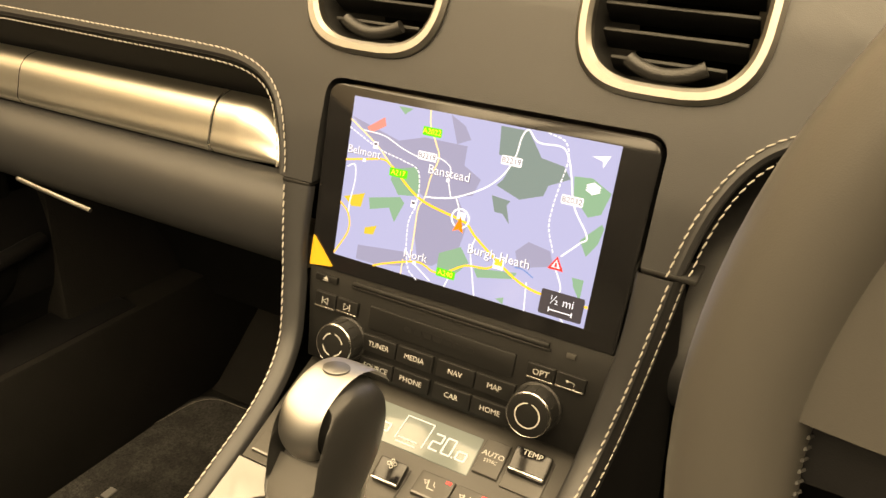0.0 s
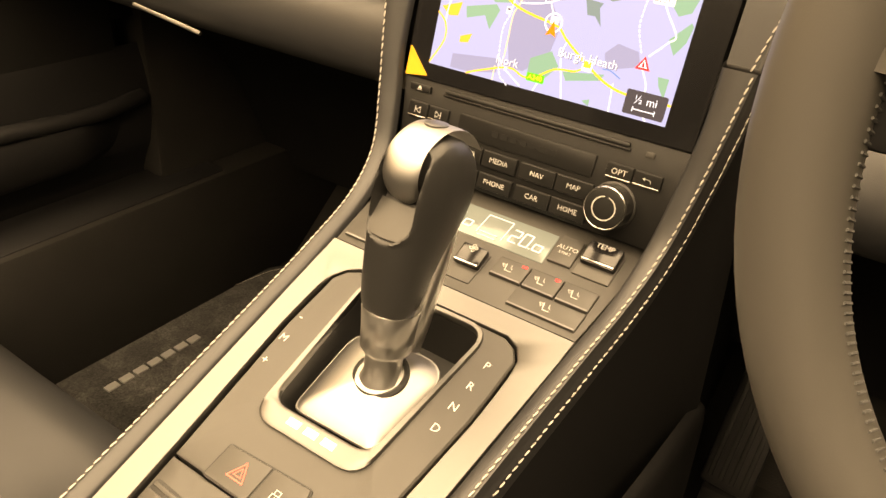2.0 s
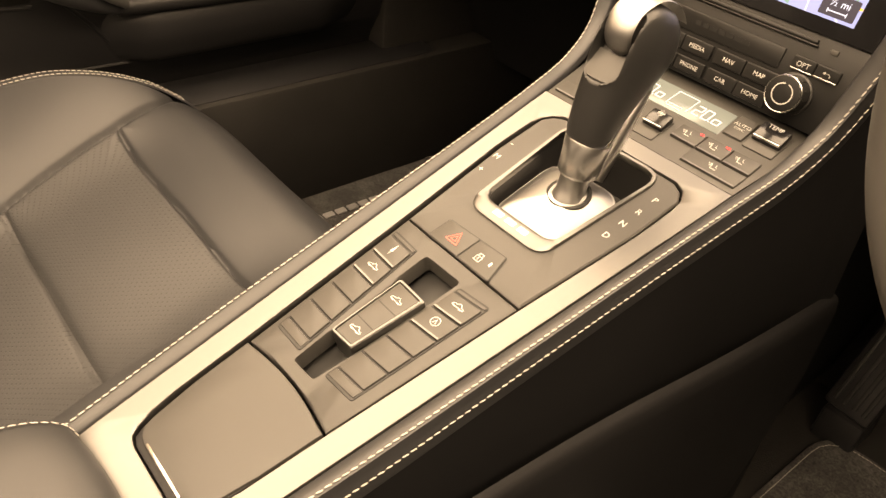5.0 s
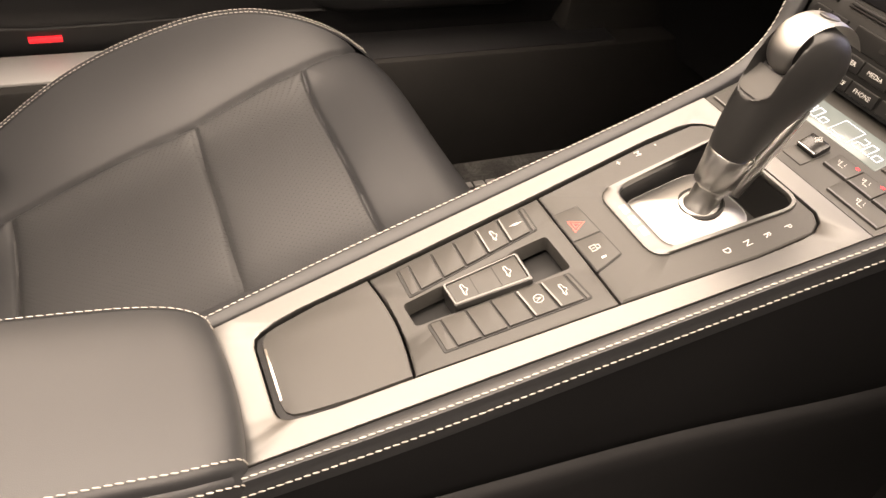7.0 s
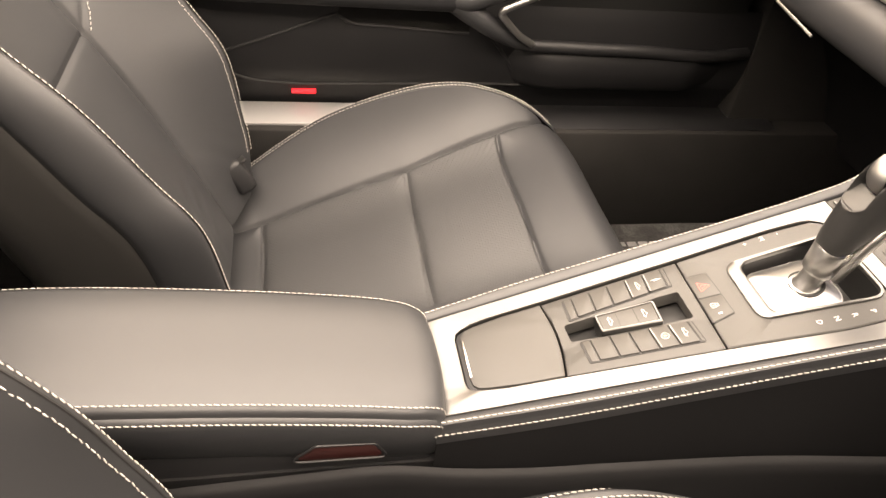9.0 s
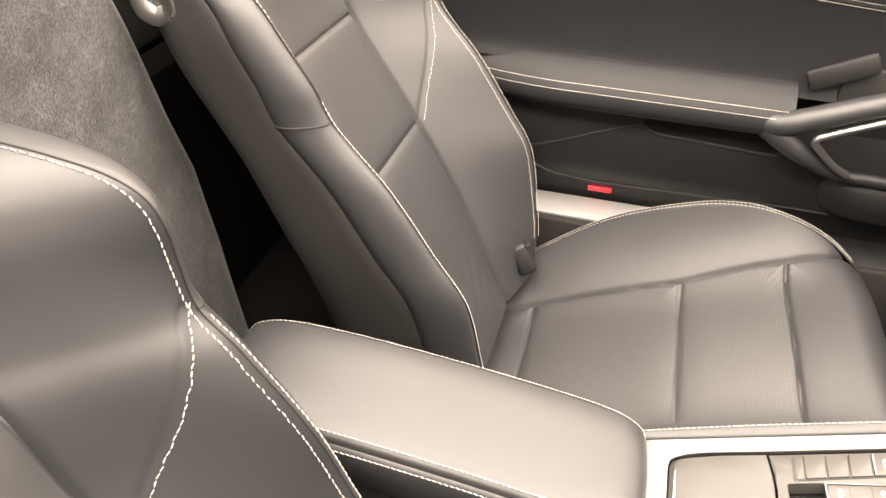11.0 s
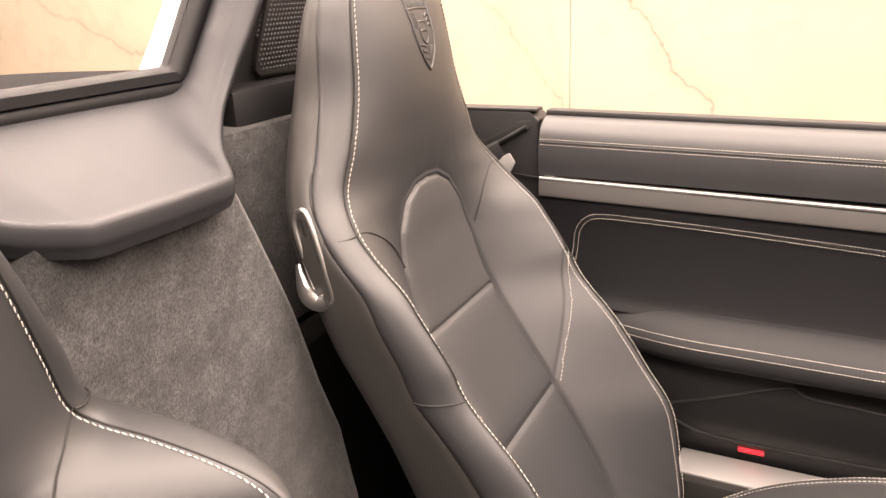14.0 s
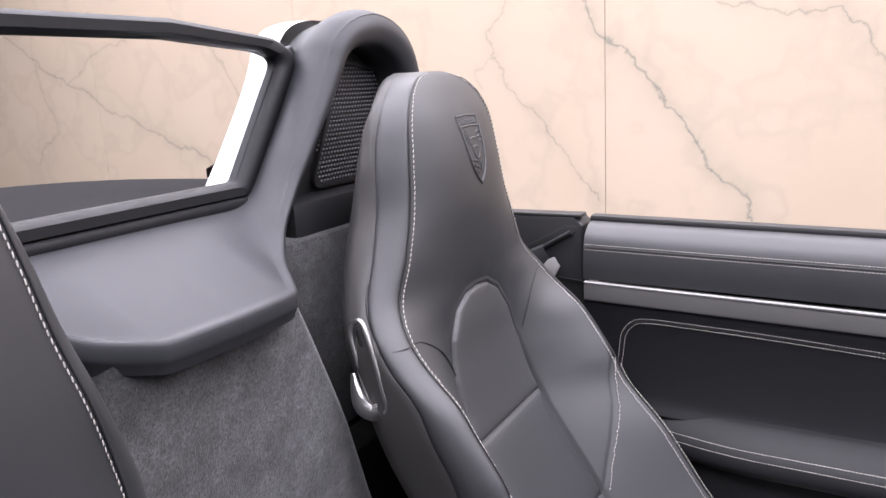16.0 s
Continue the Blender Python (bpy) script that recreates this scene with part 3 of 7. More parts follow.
    for y, h in ((-0.208, 0.12), (-0.001, 0.127), (0.133, 0.15)):
        lines.append([(-h, y), (0, y + 0.003), (h + 0.03, y)])
    sink = seam_depth(S, Yc, lines, 0.0035, 0.0025, 0.0055, 0.012)
    sink *= np.where(np.arange(361)[:, None] > 252, 0.0, 1.0)
    soft = 0.004 * np.sin((Yc + 0.05) * 15) * np.cos(S * 12)
    P = np.stack([S, Yc, Zc - sink + soft * (1 - g)], -1)
    mi, mj = (S[:-1, :-1] + S[1:, 1:]) / 2, (Yc[:-1, :-1] + Yc[1:, 1:]) / 2
    half = np.interp(mj, [q[1] for q in insert], [q[0] for q in insert])
    region = np.full(mi.shape, 3)
    half = half + 0.03 * (mi > 0)
    far = np.arange(360)[:, None] >= 240
    region[(mi < 0)] = 5
    ins = (np.abs(mi) < half) & ~far
    region[ins & (mj < -0.208)] = 0
    region[ins & (mj >= -0.208) & (mj < 0.0)] = 1
    region[ins & (mj >= 0.0) & (mj < 0.132)] = 2
    region[(ins & (mj >= 0.132)) | (far & np.ones_like(ins))] = 4
    grid_parts(P, region, {0: "rear_panel", 1: "cushion_panel", 2: "cushion_panel", 3: "cushion_bolster", 4: "front_roll", 5: "cushion_bolster"},
               {0: LEATHER, 1: PERFORATED, 2: PERFORATED, 3: LEATHER, 4: LEATHER, 5: LEATHER}, seat, {1: "perforated leather panel", 2: "perforated leather panel"})
    R2 = smooth_table(CUSHION, 110)
    for sign in (1, -1):
        def flank(u, v):
            hw, ye, ze, yc, zc = R2[min(int(u * 110 + 0.5), 110)]
            ze = zc + (ze - zc) * (LOW_SIDE if sign > 0 else 1.0)
            k = min(1.0, max(0.0, (ze - 0.235) / 0.08))
            pts = [(hw, ze - 0.0004), (hw + 0.010 * k, ze + 0.002 * k), (hw + 0.020 * k, ze - 0.010 * k), (hw + 0.026 * k, ze - 0.045 * k), (hw + 0.022 * k, ze * 0.4 + 0.14), (hw, 0.235)]
            if sign > 0:
                pts = [(hw, ze - 0.0004), (hw + 0.014 * k, ze + 0.003 * k), (hw + 0.030 * k, ze + 0.002 * k), (hw + 0.044 * k, ze - 0.008 * k), (hw + 0.052 * k, ze - 0.035 * k), (hw + 0.045 * k, 0.235)]
            q = catmull([(x, 0, z) for x, z in pts], 14)[int(v * 14 + 0.5)]
            return Vector((sign * q.x, ye, q.z))
        part("cushion_side", patch(flank, 110, 14), LEATHER, seat, angle=80)
    part("seat_base", rbox(pose(0, 0.0, 0.215), 0.30, 0.44, 0.07, 0.01), PLASTIC, seat, "dark seat rails and base")
    # stitched seams
    for sign in (1, -1):
        z0 = 0.897 - neck * 0.5
        hw = table(BACK, z0, 1)
        seam = [Vector((sign * p.x, front_y(p.x, p.y) + 0.0004, p.y)) for p in catmull([(hw, z0, 0), (hw * 0.88, z0 - 0.004, 0), (hw * 0.70, z0 - 0.026, 0), (0.097, z0 - 0.066, 0)], 24)]
        part("neck_seam", tube(seam, 0.0009, 6), DARKSEAM, seat)

    def sew(line, off):
        part("stitching", stitches(line, off, 0.0058, 0.0042, 0.00052), THREAD, seat, "chalk-white contrast stitching")
    edge = [Vector((r[1], r[2], r[0])) for r in smooth_table(BACK, 300)]
    for sign in (1, -1):
        def flip(line, dx=0.0, dy=0.0):
            return [Vector((sign * (p.x + dx), p.y + dy, p.z)) for p in line]
        low = [p for p in edge if 0.40 < p.z < knot - 0.005]
        part("edge_seam", tube(flip([p for p in edge if 0.40 < p.z < 1.172], 0.0008, 0.0004), 0.0010, 6), DARKSEAM, seat)
        sew(flip(low, 0.0035, 0.0022), (0, 0.9, 0.4))
        sew([Vector((sign * (p.x - 0.0040), front_y(p.x - 0.0040, p.z) + 0.0006, p.z)) for p in low], (0, 0.9, 0.4))
        sew([Vector((sign * (p.x - 0.0035), front_y(p.x - 0.0035, p.z) + 0.0007, p.z)) for p in edge if knot - 0.005 <= p.z < 1.1785], (0, 0.95, 0.25))
        seam = []
        for q in catmull([(0.186, knot, 0), (0.165, knot - 0.055, 0), (0.131, knot * 0.5 + 0.2725, 0), (0.099, 0.607, 0)] if neck == 0 else [(0.188, knot + 0.004, 0), (0.168, knot - 0.027, 0), (0.143, knot - 0.070, 0), (0.115, knot - 0.108, 0), (0.099, 0.607, 0)], 40):
            seam.append(Vector((q.x + 0.004, front_y(q.x + 0.004, q.y) + 0.0006, q.y)))
        sew(flip(seam), (0, 0.9, 0.4))
        line = [Vector((r[0], r[1], r[4] + (r[2] - r[4]) * (LOW_SIDE if sign > 0 else 1.0))) for r in smooth_table(CUSHION, 300)]
        if sign > 0:
            continue
        line = [p for p in line if p.y < 0.222]
        sew(flip([p + Vector((0.002, 0, 0.0018)) for p in line if p.y > -0.235]), (0, 0, 1))
        sew(flip([p + Vector((0.0095, 0, 0.002)) for p in line if p.y > -0.235]), (0, 0, 1))
    # back release handle on the shoulder
    for sign in handles:
        loop = [Vector((sign * x, y, z)) for x, y, z in ((0.2030, -0.571, 0.922), (0.2040, -0.560, 0.924), (0.2065, -0.549, 0.902), (0.2090, -0.538, 0.868), (0.2105, -0.529, 0.838), (0.2105, -0.534, 0.829), (0.2095, -0.545, 0.830), (0.2085, -0.556, 0.848), (0.2065, -0.566, 0.880), (0.2045, -0.574, 0.908))]
        part("release_bezel", tube(catmull(loop + loop[:1], 80)[:-1], 0.0036, 10, closed=True, up=(1, 0, 0)), SATIN_HANDLE, seat, "satin chrome handle bezel")
        part("release_dish", tube([Vector((sign * 0.2035, y, z)) for y, z in ((-0.566, 0.916), (-0.556, 0.885), (-0.541, 0.838))], lambda t: 0.003 + 0.007 * t, 8, flat=0.5, up=(1, 0, 0)), DARKSEAM, seat)
        lever = tube(catmull([Vector((sign * x, y, z)) for x, y, z in ((0.210, -0.571, 0.868), (0.214, -0.566, 0.852), (0.217, -0.559, 0.838), (0.215, -0.548, 0.829), (0.212, -0.538, 0.831))], 20), lambda t: 0.0030 + 0.0040 * math.sin(min(1.0, t * 1.35) * 2.2), 10, flat=1.5)
        part("release_lever", lever, SATIN_HANDLE, seat, "satin chrome release lever")
    # belt buckle on the cushion's outer rear corner
    buckle = part("belt_buckle", rbox(pose(-0.150, -0.240, 0.372, 28, -14, 16), 0.040, 0.030, 0.052, 0.008, 3), PLASTIC, seat, "black seat belt buckle stalk")
    part("buckle_slot", rbox(pose(-0.150, -0.2345, 0.3985, 28, -14, 16), 0.026, 0.010, 0.004, 0.001), DARKSEAM, buckle)
    part("belt_buckle", rbox(pose(0.185, -0.215, 0.40, 30, 5, 0), 0.022, 0.016, 0.09, 0.005, 3), PLASTIC, seat, "black seat belt buckle stalk")
    return seat


PERFORATED = perforate(mat("perforated_black_leather", (0.0345, 0.0350, 0.0365), 0.50, bump=0.10, scale=2000, spec=0.62), 0.0046)
SHELL = mat("seat_shell_leather", (0.0255, 0.0248, 0.0238), 0.45, bump=0.12, scale=900)
SATIN_HANDLE = mat("satin_handle_metal", (0.34, 0.336, 0.33), 0.40, 1.0, vary=0.03)
CHROME = mat("satin_chrome", (0.52, 0.515, 0.50), 0.26, 1.0, vary=0.03)
passenger_seat = build_seat("black leather sports seat with white contrast stitching and perforated centre", (SX, 0, 0), BACK)
# the driver's backrest has its shoulders set lower
DRIVER_BACK = BACK[:4] + [(z, half, y, table(BACK, z, 3), table(BACK, z, 4)) for z, half, y in (
    (0.600, 0.190, -0.275), (0.650, 0.190, -0.299), (0.709, 0.192, -0.344), (0.738, 0.194, -0.372), (0.770, 0.196, -0.381), (0.798, 0.196, -0.385), (0.818, 0.196, -0.395), (0.832, 0.194, -0.417), (0.842, 0.190, -0.455),
    (0.850, 0.184, -0.498), (0.860, 0.173, -0.536), (0.880, 0.160, -0.546), (0.920, 0.151, -0.544), (0.975, 0.137, -0.540))] + [r for r in BACK if r[0] > 1.0]
driver_seat = build_seat("black leather sports seat standing close beside the armrest", (0.30, 0.005, -0.005), DRIVER_BACK, 0.045, (), 0.738)
# ---- centre console ----
def mix_rows(rows, n):
    return smooth_table(rows, n)


def on_con(x, v, n=0.0):
    """A place on the console top, with y as in the car."""
    return CON @ Vector((x, v / 0.9604, n))


def con_pts(pts, r=0.0, seg=4):
    return outline([(x, y / 0.9604) for x, y in pts], r, seg)


GREY = mat("console_grey_plastic", (0.043, 0.0415, 0.039), 0.45, bump=0.12, scale=2500)
BUTTON = mat("button_grey_plastic", (0.043, 0.0415, 0.039), 0.4, bump=0.08, scale=2500, vary=0.05)
DARK = mat("matt_black_plastic", (0.012, 0.012, 0.012), 0.55, vary=0.05)
WHITE = mat("white_print", (0.50, 0.50, 0.48), 0.5, vary=0.02)
RED = mat("red_print", (0.85, 0.13, 0.11), 0.45, vary=0.02)
# no lamp: emission stands in for the light the reflector throws back
GLOW_RED = mat("glowing_red_reflector", (0.8, 0.02, 0.03), 0.25, vary=0.02, emit=0.6)
SATIN = mat("satin_aluminium", (0.168, 0.167, 0.164), 0.37, 1.0, vary=0.05)
BRIGHT = mat("polished_aluminium", (0.36, 0.356, 0.348), 0.40, 1.0, vary=0.04)

console = thing("centre_console", "black leather-sided centre console with satin aluminium surround", "console")
# rails: y, z of the stations, x of the metal's edge, inner and outer stitch, and how far the top has turned up
RAIL = [(-0.062, 0.5305, 0.0500, 0.0575, 0.0660, 0.0), (0.037, 0.5592, 0.0580, 0.0680, 0.0768, 0.0), (0.135, 0.5877, 0.0660, 0.0755, 0.0840, 0.0), (0.238, 0.6175, 0.0745, 0.0830, 0.0915, 0.0),
        (0.300, 0.6360, 0.0795, 0.0885, 0.0970, 0.05), (0.345, 0.6520, 0.0845, 0.0935, 0.1020, 0.3), (0.373, 0.6740, 0.0880, 0.0985, 0.1070, 0.65), (0.386, 0.7050, 0.0920, 0.1040, 0.1125, 0.95),
        (0.394, 0.7360, 0.0955, 0.1085, 0.1170, 1.0), (0.402, 0.7670, 0.0957, 0.1125, 0.1210, 1.0)]
RAILS = mix_rows(RAIL, 90)


def rail_frame(r):
    a = radians(16.17 + (76.13 - 16.17) * min(1.0, max(0.0, r[5])))
    return Vector((0, r[0], r[1])), Vector((0, -math.sin(a), math.cos(a)))


for sign in (1, -1):
    def rail(u, v):
        r = RAILS[min(int(u * 90 + 0.5), 90)]
        c, n = rail_frame(r)
        xs, xi, xo = r[2], r[3], r[4]
        pts = [(xs + 0.0006, -0.004), (xs + 0.0006, 0.0005), (xs + 0.002, 0.0022), (xi - 0.001, 0.0040), (xi + 0.0016, 0.0034), (xi + 0.0027, 0.0008), (xi + 0.0028, -0.0012), (xo - 0.0048, -0.0030), (xo - 0.0040, -0.0055), (xo - 0.0034, -0.0085), (xo - 0.0030, -0.0115), (xo - 0.0030, -0.0145)]
        x, h = pts[int(v * 11 + 0.5)]
        return c + n * h + Vector((sign * x, 0, 0))
    part("rail", patch(rail, 90, 11), LEATHER, console, "padded black leather rail", angle=50)

    def flank(u, v):
        r = RAILS[min(int(u * 90 + 0.5), 90)]
        c, n = rail_frame(r)
        top = c + n * -0.0140 + Vector((sign * (r[4] - 0.0034), 0, 0))
        low = Vector((sign * (r[4] + 0.006), r[0] + 0.10 * max(0, r[5]), 0.20))
        bow = 0.006 * math.sin(v * math.pi)
        return top.lerp(low, v) + Vector((sign * bow, 0, 0))
    part("side_panel", patch(flank, 90, 10), FLANK, console, "grained side panel with shade in its colour", angle=60)
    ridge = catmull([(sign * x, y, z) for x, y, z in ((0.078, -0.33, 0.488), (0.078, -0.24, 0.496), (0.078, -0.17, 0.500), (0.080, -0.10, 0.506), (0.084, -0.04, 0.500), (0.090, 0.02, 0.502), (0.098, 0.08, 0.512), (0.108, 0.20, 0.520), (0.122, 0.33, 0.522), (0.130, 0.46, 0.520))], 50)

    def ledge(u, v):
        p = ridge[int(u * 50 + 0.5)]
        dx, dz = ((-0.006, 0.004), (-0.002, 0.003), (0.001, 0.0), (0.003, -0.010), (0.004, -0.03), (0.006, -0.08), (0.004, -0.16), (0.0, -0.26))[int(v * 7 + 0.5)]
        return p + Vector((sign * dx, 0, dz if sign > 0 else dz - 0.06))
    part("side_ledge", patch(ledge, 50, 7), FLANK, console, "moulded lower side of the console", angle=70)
    bm = bmesh.new()
    for col, dh, dx in ((3, 0.0041, 0.0002), (4, -0.0052, -0.0038)):
        line = []
        for r in RAILS:
            c, n = rail_frame(r)
            line.append(c + n * dh + Vector((sign * (r[col] + dx), 0, 0)))
        stitches(line, (0, -0.3, 0.95) if col == 3 else (sign * 0.9, -0.1, 0.35), bm=bm)
    part("stitching", bm, THREAD, console, "chalk-white double stitching")
# aluminium surround: a frame that follows the rails
XS = [(-0.062, 0.0500), (0.037, 0.0580), (0.135, 0.0660), (0.238, 0.0745), (0.3135, 0.0812)]
XIN = [(-0.024, 0.0345), (0.0, 0.0385), (0.046, 0.0420), (0.167, 0.0530), (0.253, 0.0620), (0.291, 0.0625)]


def symmetric(half):
    return half + [(-x, y) for x, y in reversed(half)]


out_pts = con_pts(symmetric([(0.0250, -0.062), (0.0400, -0.062), (0.0500, -0.058)] + [(float(np.interp(y, [p[0] for p in XS], [p[1] for p in XS])), y) for y in np.linspace(-0.04, 0.298, 20)] + [(0.0803, 0.3060), (0.0812, 0.3135), (0.0500, 0.3135)]))
in_half = [(0.0235, -0.0308), (0.0300, -0.0290), (0.0336, -0.0240)] + [(float(np.interp(y, [p[0] for p in XIN], [p[1] for p in XIN])), y) for y in np.linspace(-0.0150, 0.280, 20)] + [(0.0612, 0.2895), (0.0565, 0.2968), (0.049, 0.3003)]
in_pts = con_pts(symmetric(in_half))
part("surround", ring(CON, out_pts, in_pts, -0.006, 0.0012, 0.0008), SATIN, console, "satin aluminium surround")
floor_pts = con_pts(symmetric([(0.050, -0.06), (0.08, 0.31)]))
part("inner_tray", slab(CON, floor_pts, -0.045, -0.040), DARK, console, "matt black inner tray")


def x_in(y, gap=0.0022):
    return float(np.interp(y, [p[0] for p in XIN], [p[1] for p in XIN])) - gap


# rear lid, with a bright edge strip
lid = con_pts(symmetric([(0.026, -0.0295), (0.0325, -0.024), (x_in(-0.01), -0.01), (x_in(0.02), 0.02), (x_in(0.0445), 0.0445)]) )
bow = con_pts([(x, 0.0445 + 0.004 * math.cos(x / x_in(0.0445) * 1.57)) for x in np.linspace(x_in(0.0445), -x_in(0.0445), 12)])
lid_pts = con_pts([(0.0200, -0.0262), (0.0270, -0.0250), (0.0312, -0.0215), (0.0332, -0.0150), (x_in(0.01), 0.01)]) + bow + con_pts([(-x_in(0.01), 0.01), (-0.0332, -0.0150), (-0.0312, -0.0215), (-0.0270, -0.0250), (-0.0200, -0.0262)])
part("ashtray_lid", slab(CON, lid_pts, -0.006, 0.0002, 0.0008), GREY, console, "closed dark grey compartment lid")
part("lid_lip", slab(CON, con_pts(symmetric([(0.0245, -0.0300), (0.0305, -0.0280), (0.0332, -0.0225), (x_in(0.01), 0.01)])), -0.010, -0.0022, 0.0008), PLASTIC, console, "dark lip behind the lid")
part("lid_strip", rbox(CON @ pose(0, -0.0250 / 0.9604, 0.0004, 0, 0, 0), 0.040, 0.0020, 0.0012, 0.0005), CHROME, console, "bright metal edge strip")
# switch plate, in front of the lid
edge0 = [(x, 0.0462 + 0.004 * math.cos(x / x_in(0.046) * 1.57)) for x in np.linspace(-x_in(0.046), x_in(0.046), 12)]
edge1 = [(x, 0.1655) for x in np.linspace(x_in(0.1655), -x_in(0.1655), 12)]


def frame_of(outer, hole, n=48):
    """Outer and hole outlines resampled by direction, for a frame between them."""
    def at(pts, c, ang):
        d = Vector((math.cos(ang), math.sin(ang)))
        best = None
        for a, b in zip(pts, pts[1:] + pts[:1]):
            e = b - a
            den = d.x * e.y - d.y * e.x
            if abs(den) < 1e-12:
                continue
            w = a - c
            t, s = (w.x * e.y - w.y * e.x) / den, (w.x * d.y - w.y * d.x) / den
            if t > 0 and -1e-6 <= s <= 1 + 1e-6 and (best is None or t > best):
                best = t
        return c + d * (best or 0.001)
    c = sum(hole, Vector((0, 0))) / len(hole)
    angs = sorted({round(math.atan2((p - c).y, (p - c).x), 5) for p in outer + hole})
    return [at(outer, c, t) for t in angs], [at(hole, c, t) for t in angs]


slot_pts = con_pts([(-0.0105, 0.0575), (0.0085, 0.0585), (0.0135, 0.1555), (-0.0175, 0.1545)], 0.003, 3)
o, i_ = frame_of(con_pts(edge0 + edge1), slot_pts)
part("switch_plate", ring(CON, o, i_, -0.012, 0.0, 0.0010), GREY, console, "dark grey switch plate")
part("roof_switch_well", slab(CON, con_pts([(-0.018, 0.054), (0.0145, 0.054), (0.0145, 0.158), (-0.018, 0.158)]), -0.022, -0.016), DARK, console)


def glyph(kind, m, size, material, parent):
    """Small printed signs on the buttons."""
    bm = bmesh.new()

    def line(pts, w=0.06, close=False):
        pts = [Vector((x * size, y * size)) for x, y in pts]
        seq = list(zip(pts, pts[1:] + pts[:1])) if close else list(zip(pts, pts[1:]))
        for a, b in seq:
            d = (b - a).normalized() * (w * size * 0.36)
            nrm = Vector((-d.y, d.x))
            v = [bm.verts.new(m @ Vector((*q, 0))) for q in (a - d + nrm, b + d + nrm, b + d - nrm, a - d - nrm)]
            bm.faces.new(v)

    def fill(pts):
        bm.faces.new([bm.verts.new(m @ Vector((x * size, y * size, 0))) for x, y in pts])
    circle = [(0.42 * math.cos(t), 0.42 * math.sin(t)) for t in np.linspace(0, 6.28, 16)[:-1]]
    if kind == "triangle":
        line([(-0.5, -0.4), (0.5, -0.4), (0, 0.5)], 0.09, True), line([(-0.22, -0.22), (0.22, -0.22), (0, 0.2)], 0.07, True)
    elif kind == "lock":
        line([(-0.3, -0.45), (0.3, -0.45), (0.3, 0.05), (-0.3, 0.05)], 0.09, True), line([(-0.2, 0.05), (-0.2, 0.35), (0.2, 0.35), (0.2, 0.05)], 0.09), line([(0, -0.1), (0, -0.3)], 0.1)
    elif kind == "car":
        line([(-0.6, -0.1), (-0.55, 0.08), (-0.2, 0.12), (0.0, 0.3), (0.15, 0.28), (0.3, 0.08), (0.6, 0.02), (0.6, -0.12), (-0.6, -0.12)], 0.09)
        line([(-0.4, -0.16), (-0.25, -0.16)], 0.14), line([(0.25, -0.16), (0.4, -0.16)], 0.14)
    elif kind == "ring":
        line(circle, 0.09, True), line([(-0.15, -0.2), (0, 0.2), (0.15, -0.2)], 0.08)
    elif kind == "plug":
        fill([(-0.14, -0.2), (0.14, -0.2), (0.1, 0.3), (-0.1, 0.3)]), line([(0, 0.3), (0, 0.6)], 0.12), line([(0, -0.2), (0, -0.55)], 0.08)
    elif kind == "fan":
        for t in range(4):
            c, s = math.cos(t * 1.571), math.sin(t * 1.571)
            line([(c * x - s * y, s * x + c * y) for x, y in ((0.05, 0), (0.3, 0.22), (0.45, 0.0), (0.3, -0.12))], 0.08, True)
    elif kind == "seat":
        line([(-0.4, 0.4), (-0.25, -0.3), (0.3, -0.3)], 0.12), line([(0.1, 0.4), (0.15, 0.1), (0.3, 0.0)], 0.08), line([(-0.55, 0.0), (-0.75, 0.3), (-0.35, 0.3)], 0.08, True)
    elif kind == "star":
        for t in range(6):
            line([(0, 0), (0.4 * math.cos(t * 1.05), 0.4 * math.sin(t * 1.05))], 0.14)
    elif kind == "arc":
        line([(0.45, -0.25), (0.45, 0.0), (0.2, 0.12), (-0.4, 0.1)], 0.1), fill([(-0.6, 0.1), (-0.25, 0.3), (-0.25, -0.1)])
    elif kind == "up":
        fill([(-0.35, -0.1), (0.35, -0.1), (0, 0.35)]), line([(-0.35, -0.25), (0.35, -0.25)], 0.1)
    elif kind == "skip":
        line([(-0.4, 0.4), (0.3, 0), (-0.4, -0.4)], 0.1, True), line([(0.42, 0.4), (0.42, -0.4)], 0.12)
    elif kind == "skip_back":
        line([(0.4, 0.4), (-0.3, 0), (0.4, -0.4)], 0.1, True), line([(-0.42, 0.4), (-0.42, -0.4)], 0.12)
    return part("symbol", bm, material, parent)


def words(text, m, size, material, parent, name="lettering"):
    cu = bpy.data.curves.new("lettering", "FONT")
    cu.body, cu.size, cu.align_x, cu.align_y, cu.resolution_u = text, size, "CENTER", "CENTER", 2
    tmp = bpy.data.objects.new("lettering", cu)
    me = tmp.to_mesh().copy()
    me.transform(m)
    tmp.to_mesh_clear()
    bpy.data.objects.remove(tmp), bpy.data.curves.remove(cu)
    return part(name, me, material, parent)


def con_at(x, y, n=0.0, turn=0):
    return Matrix.Translation(on_con(x, y, n)) @ CON.to_3x3().to_4x4() @ pose(0, 0, 0, 0, 0, turn)


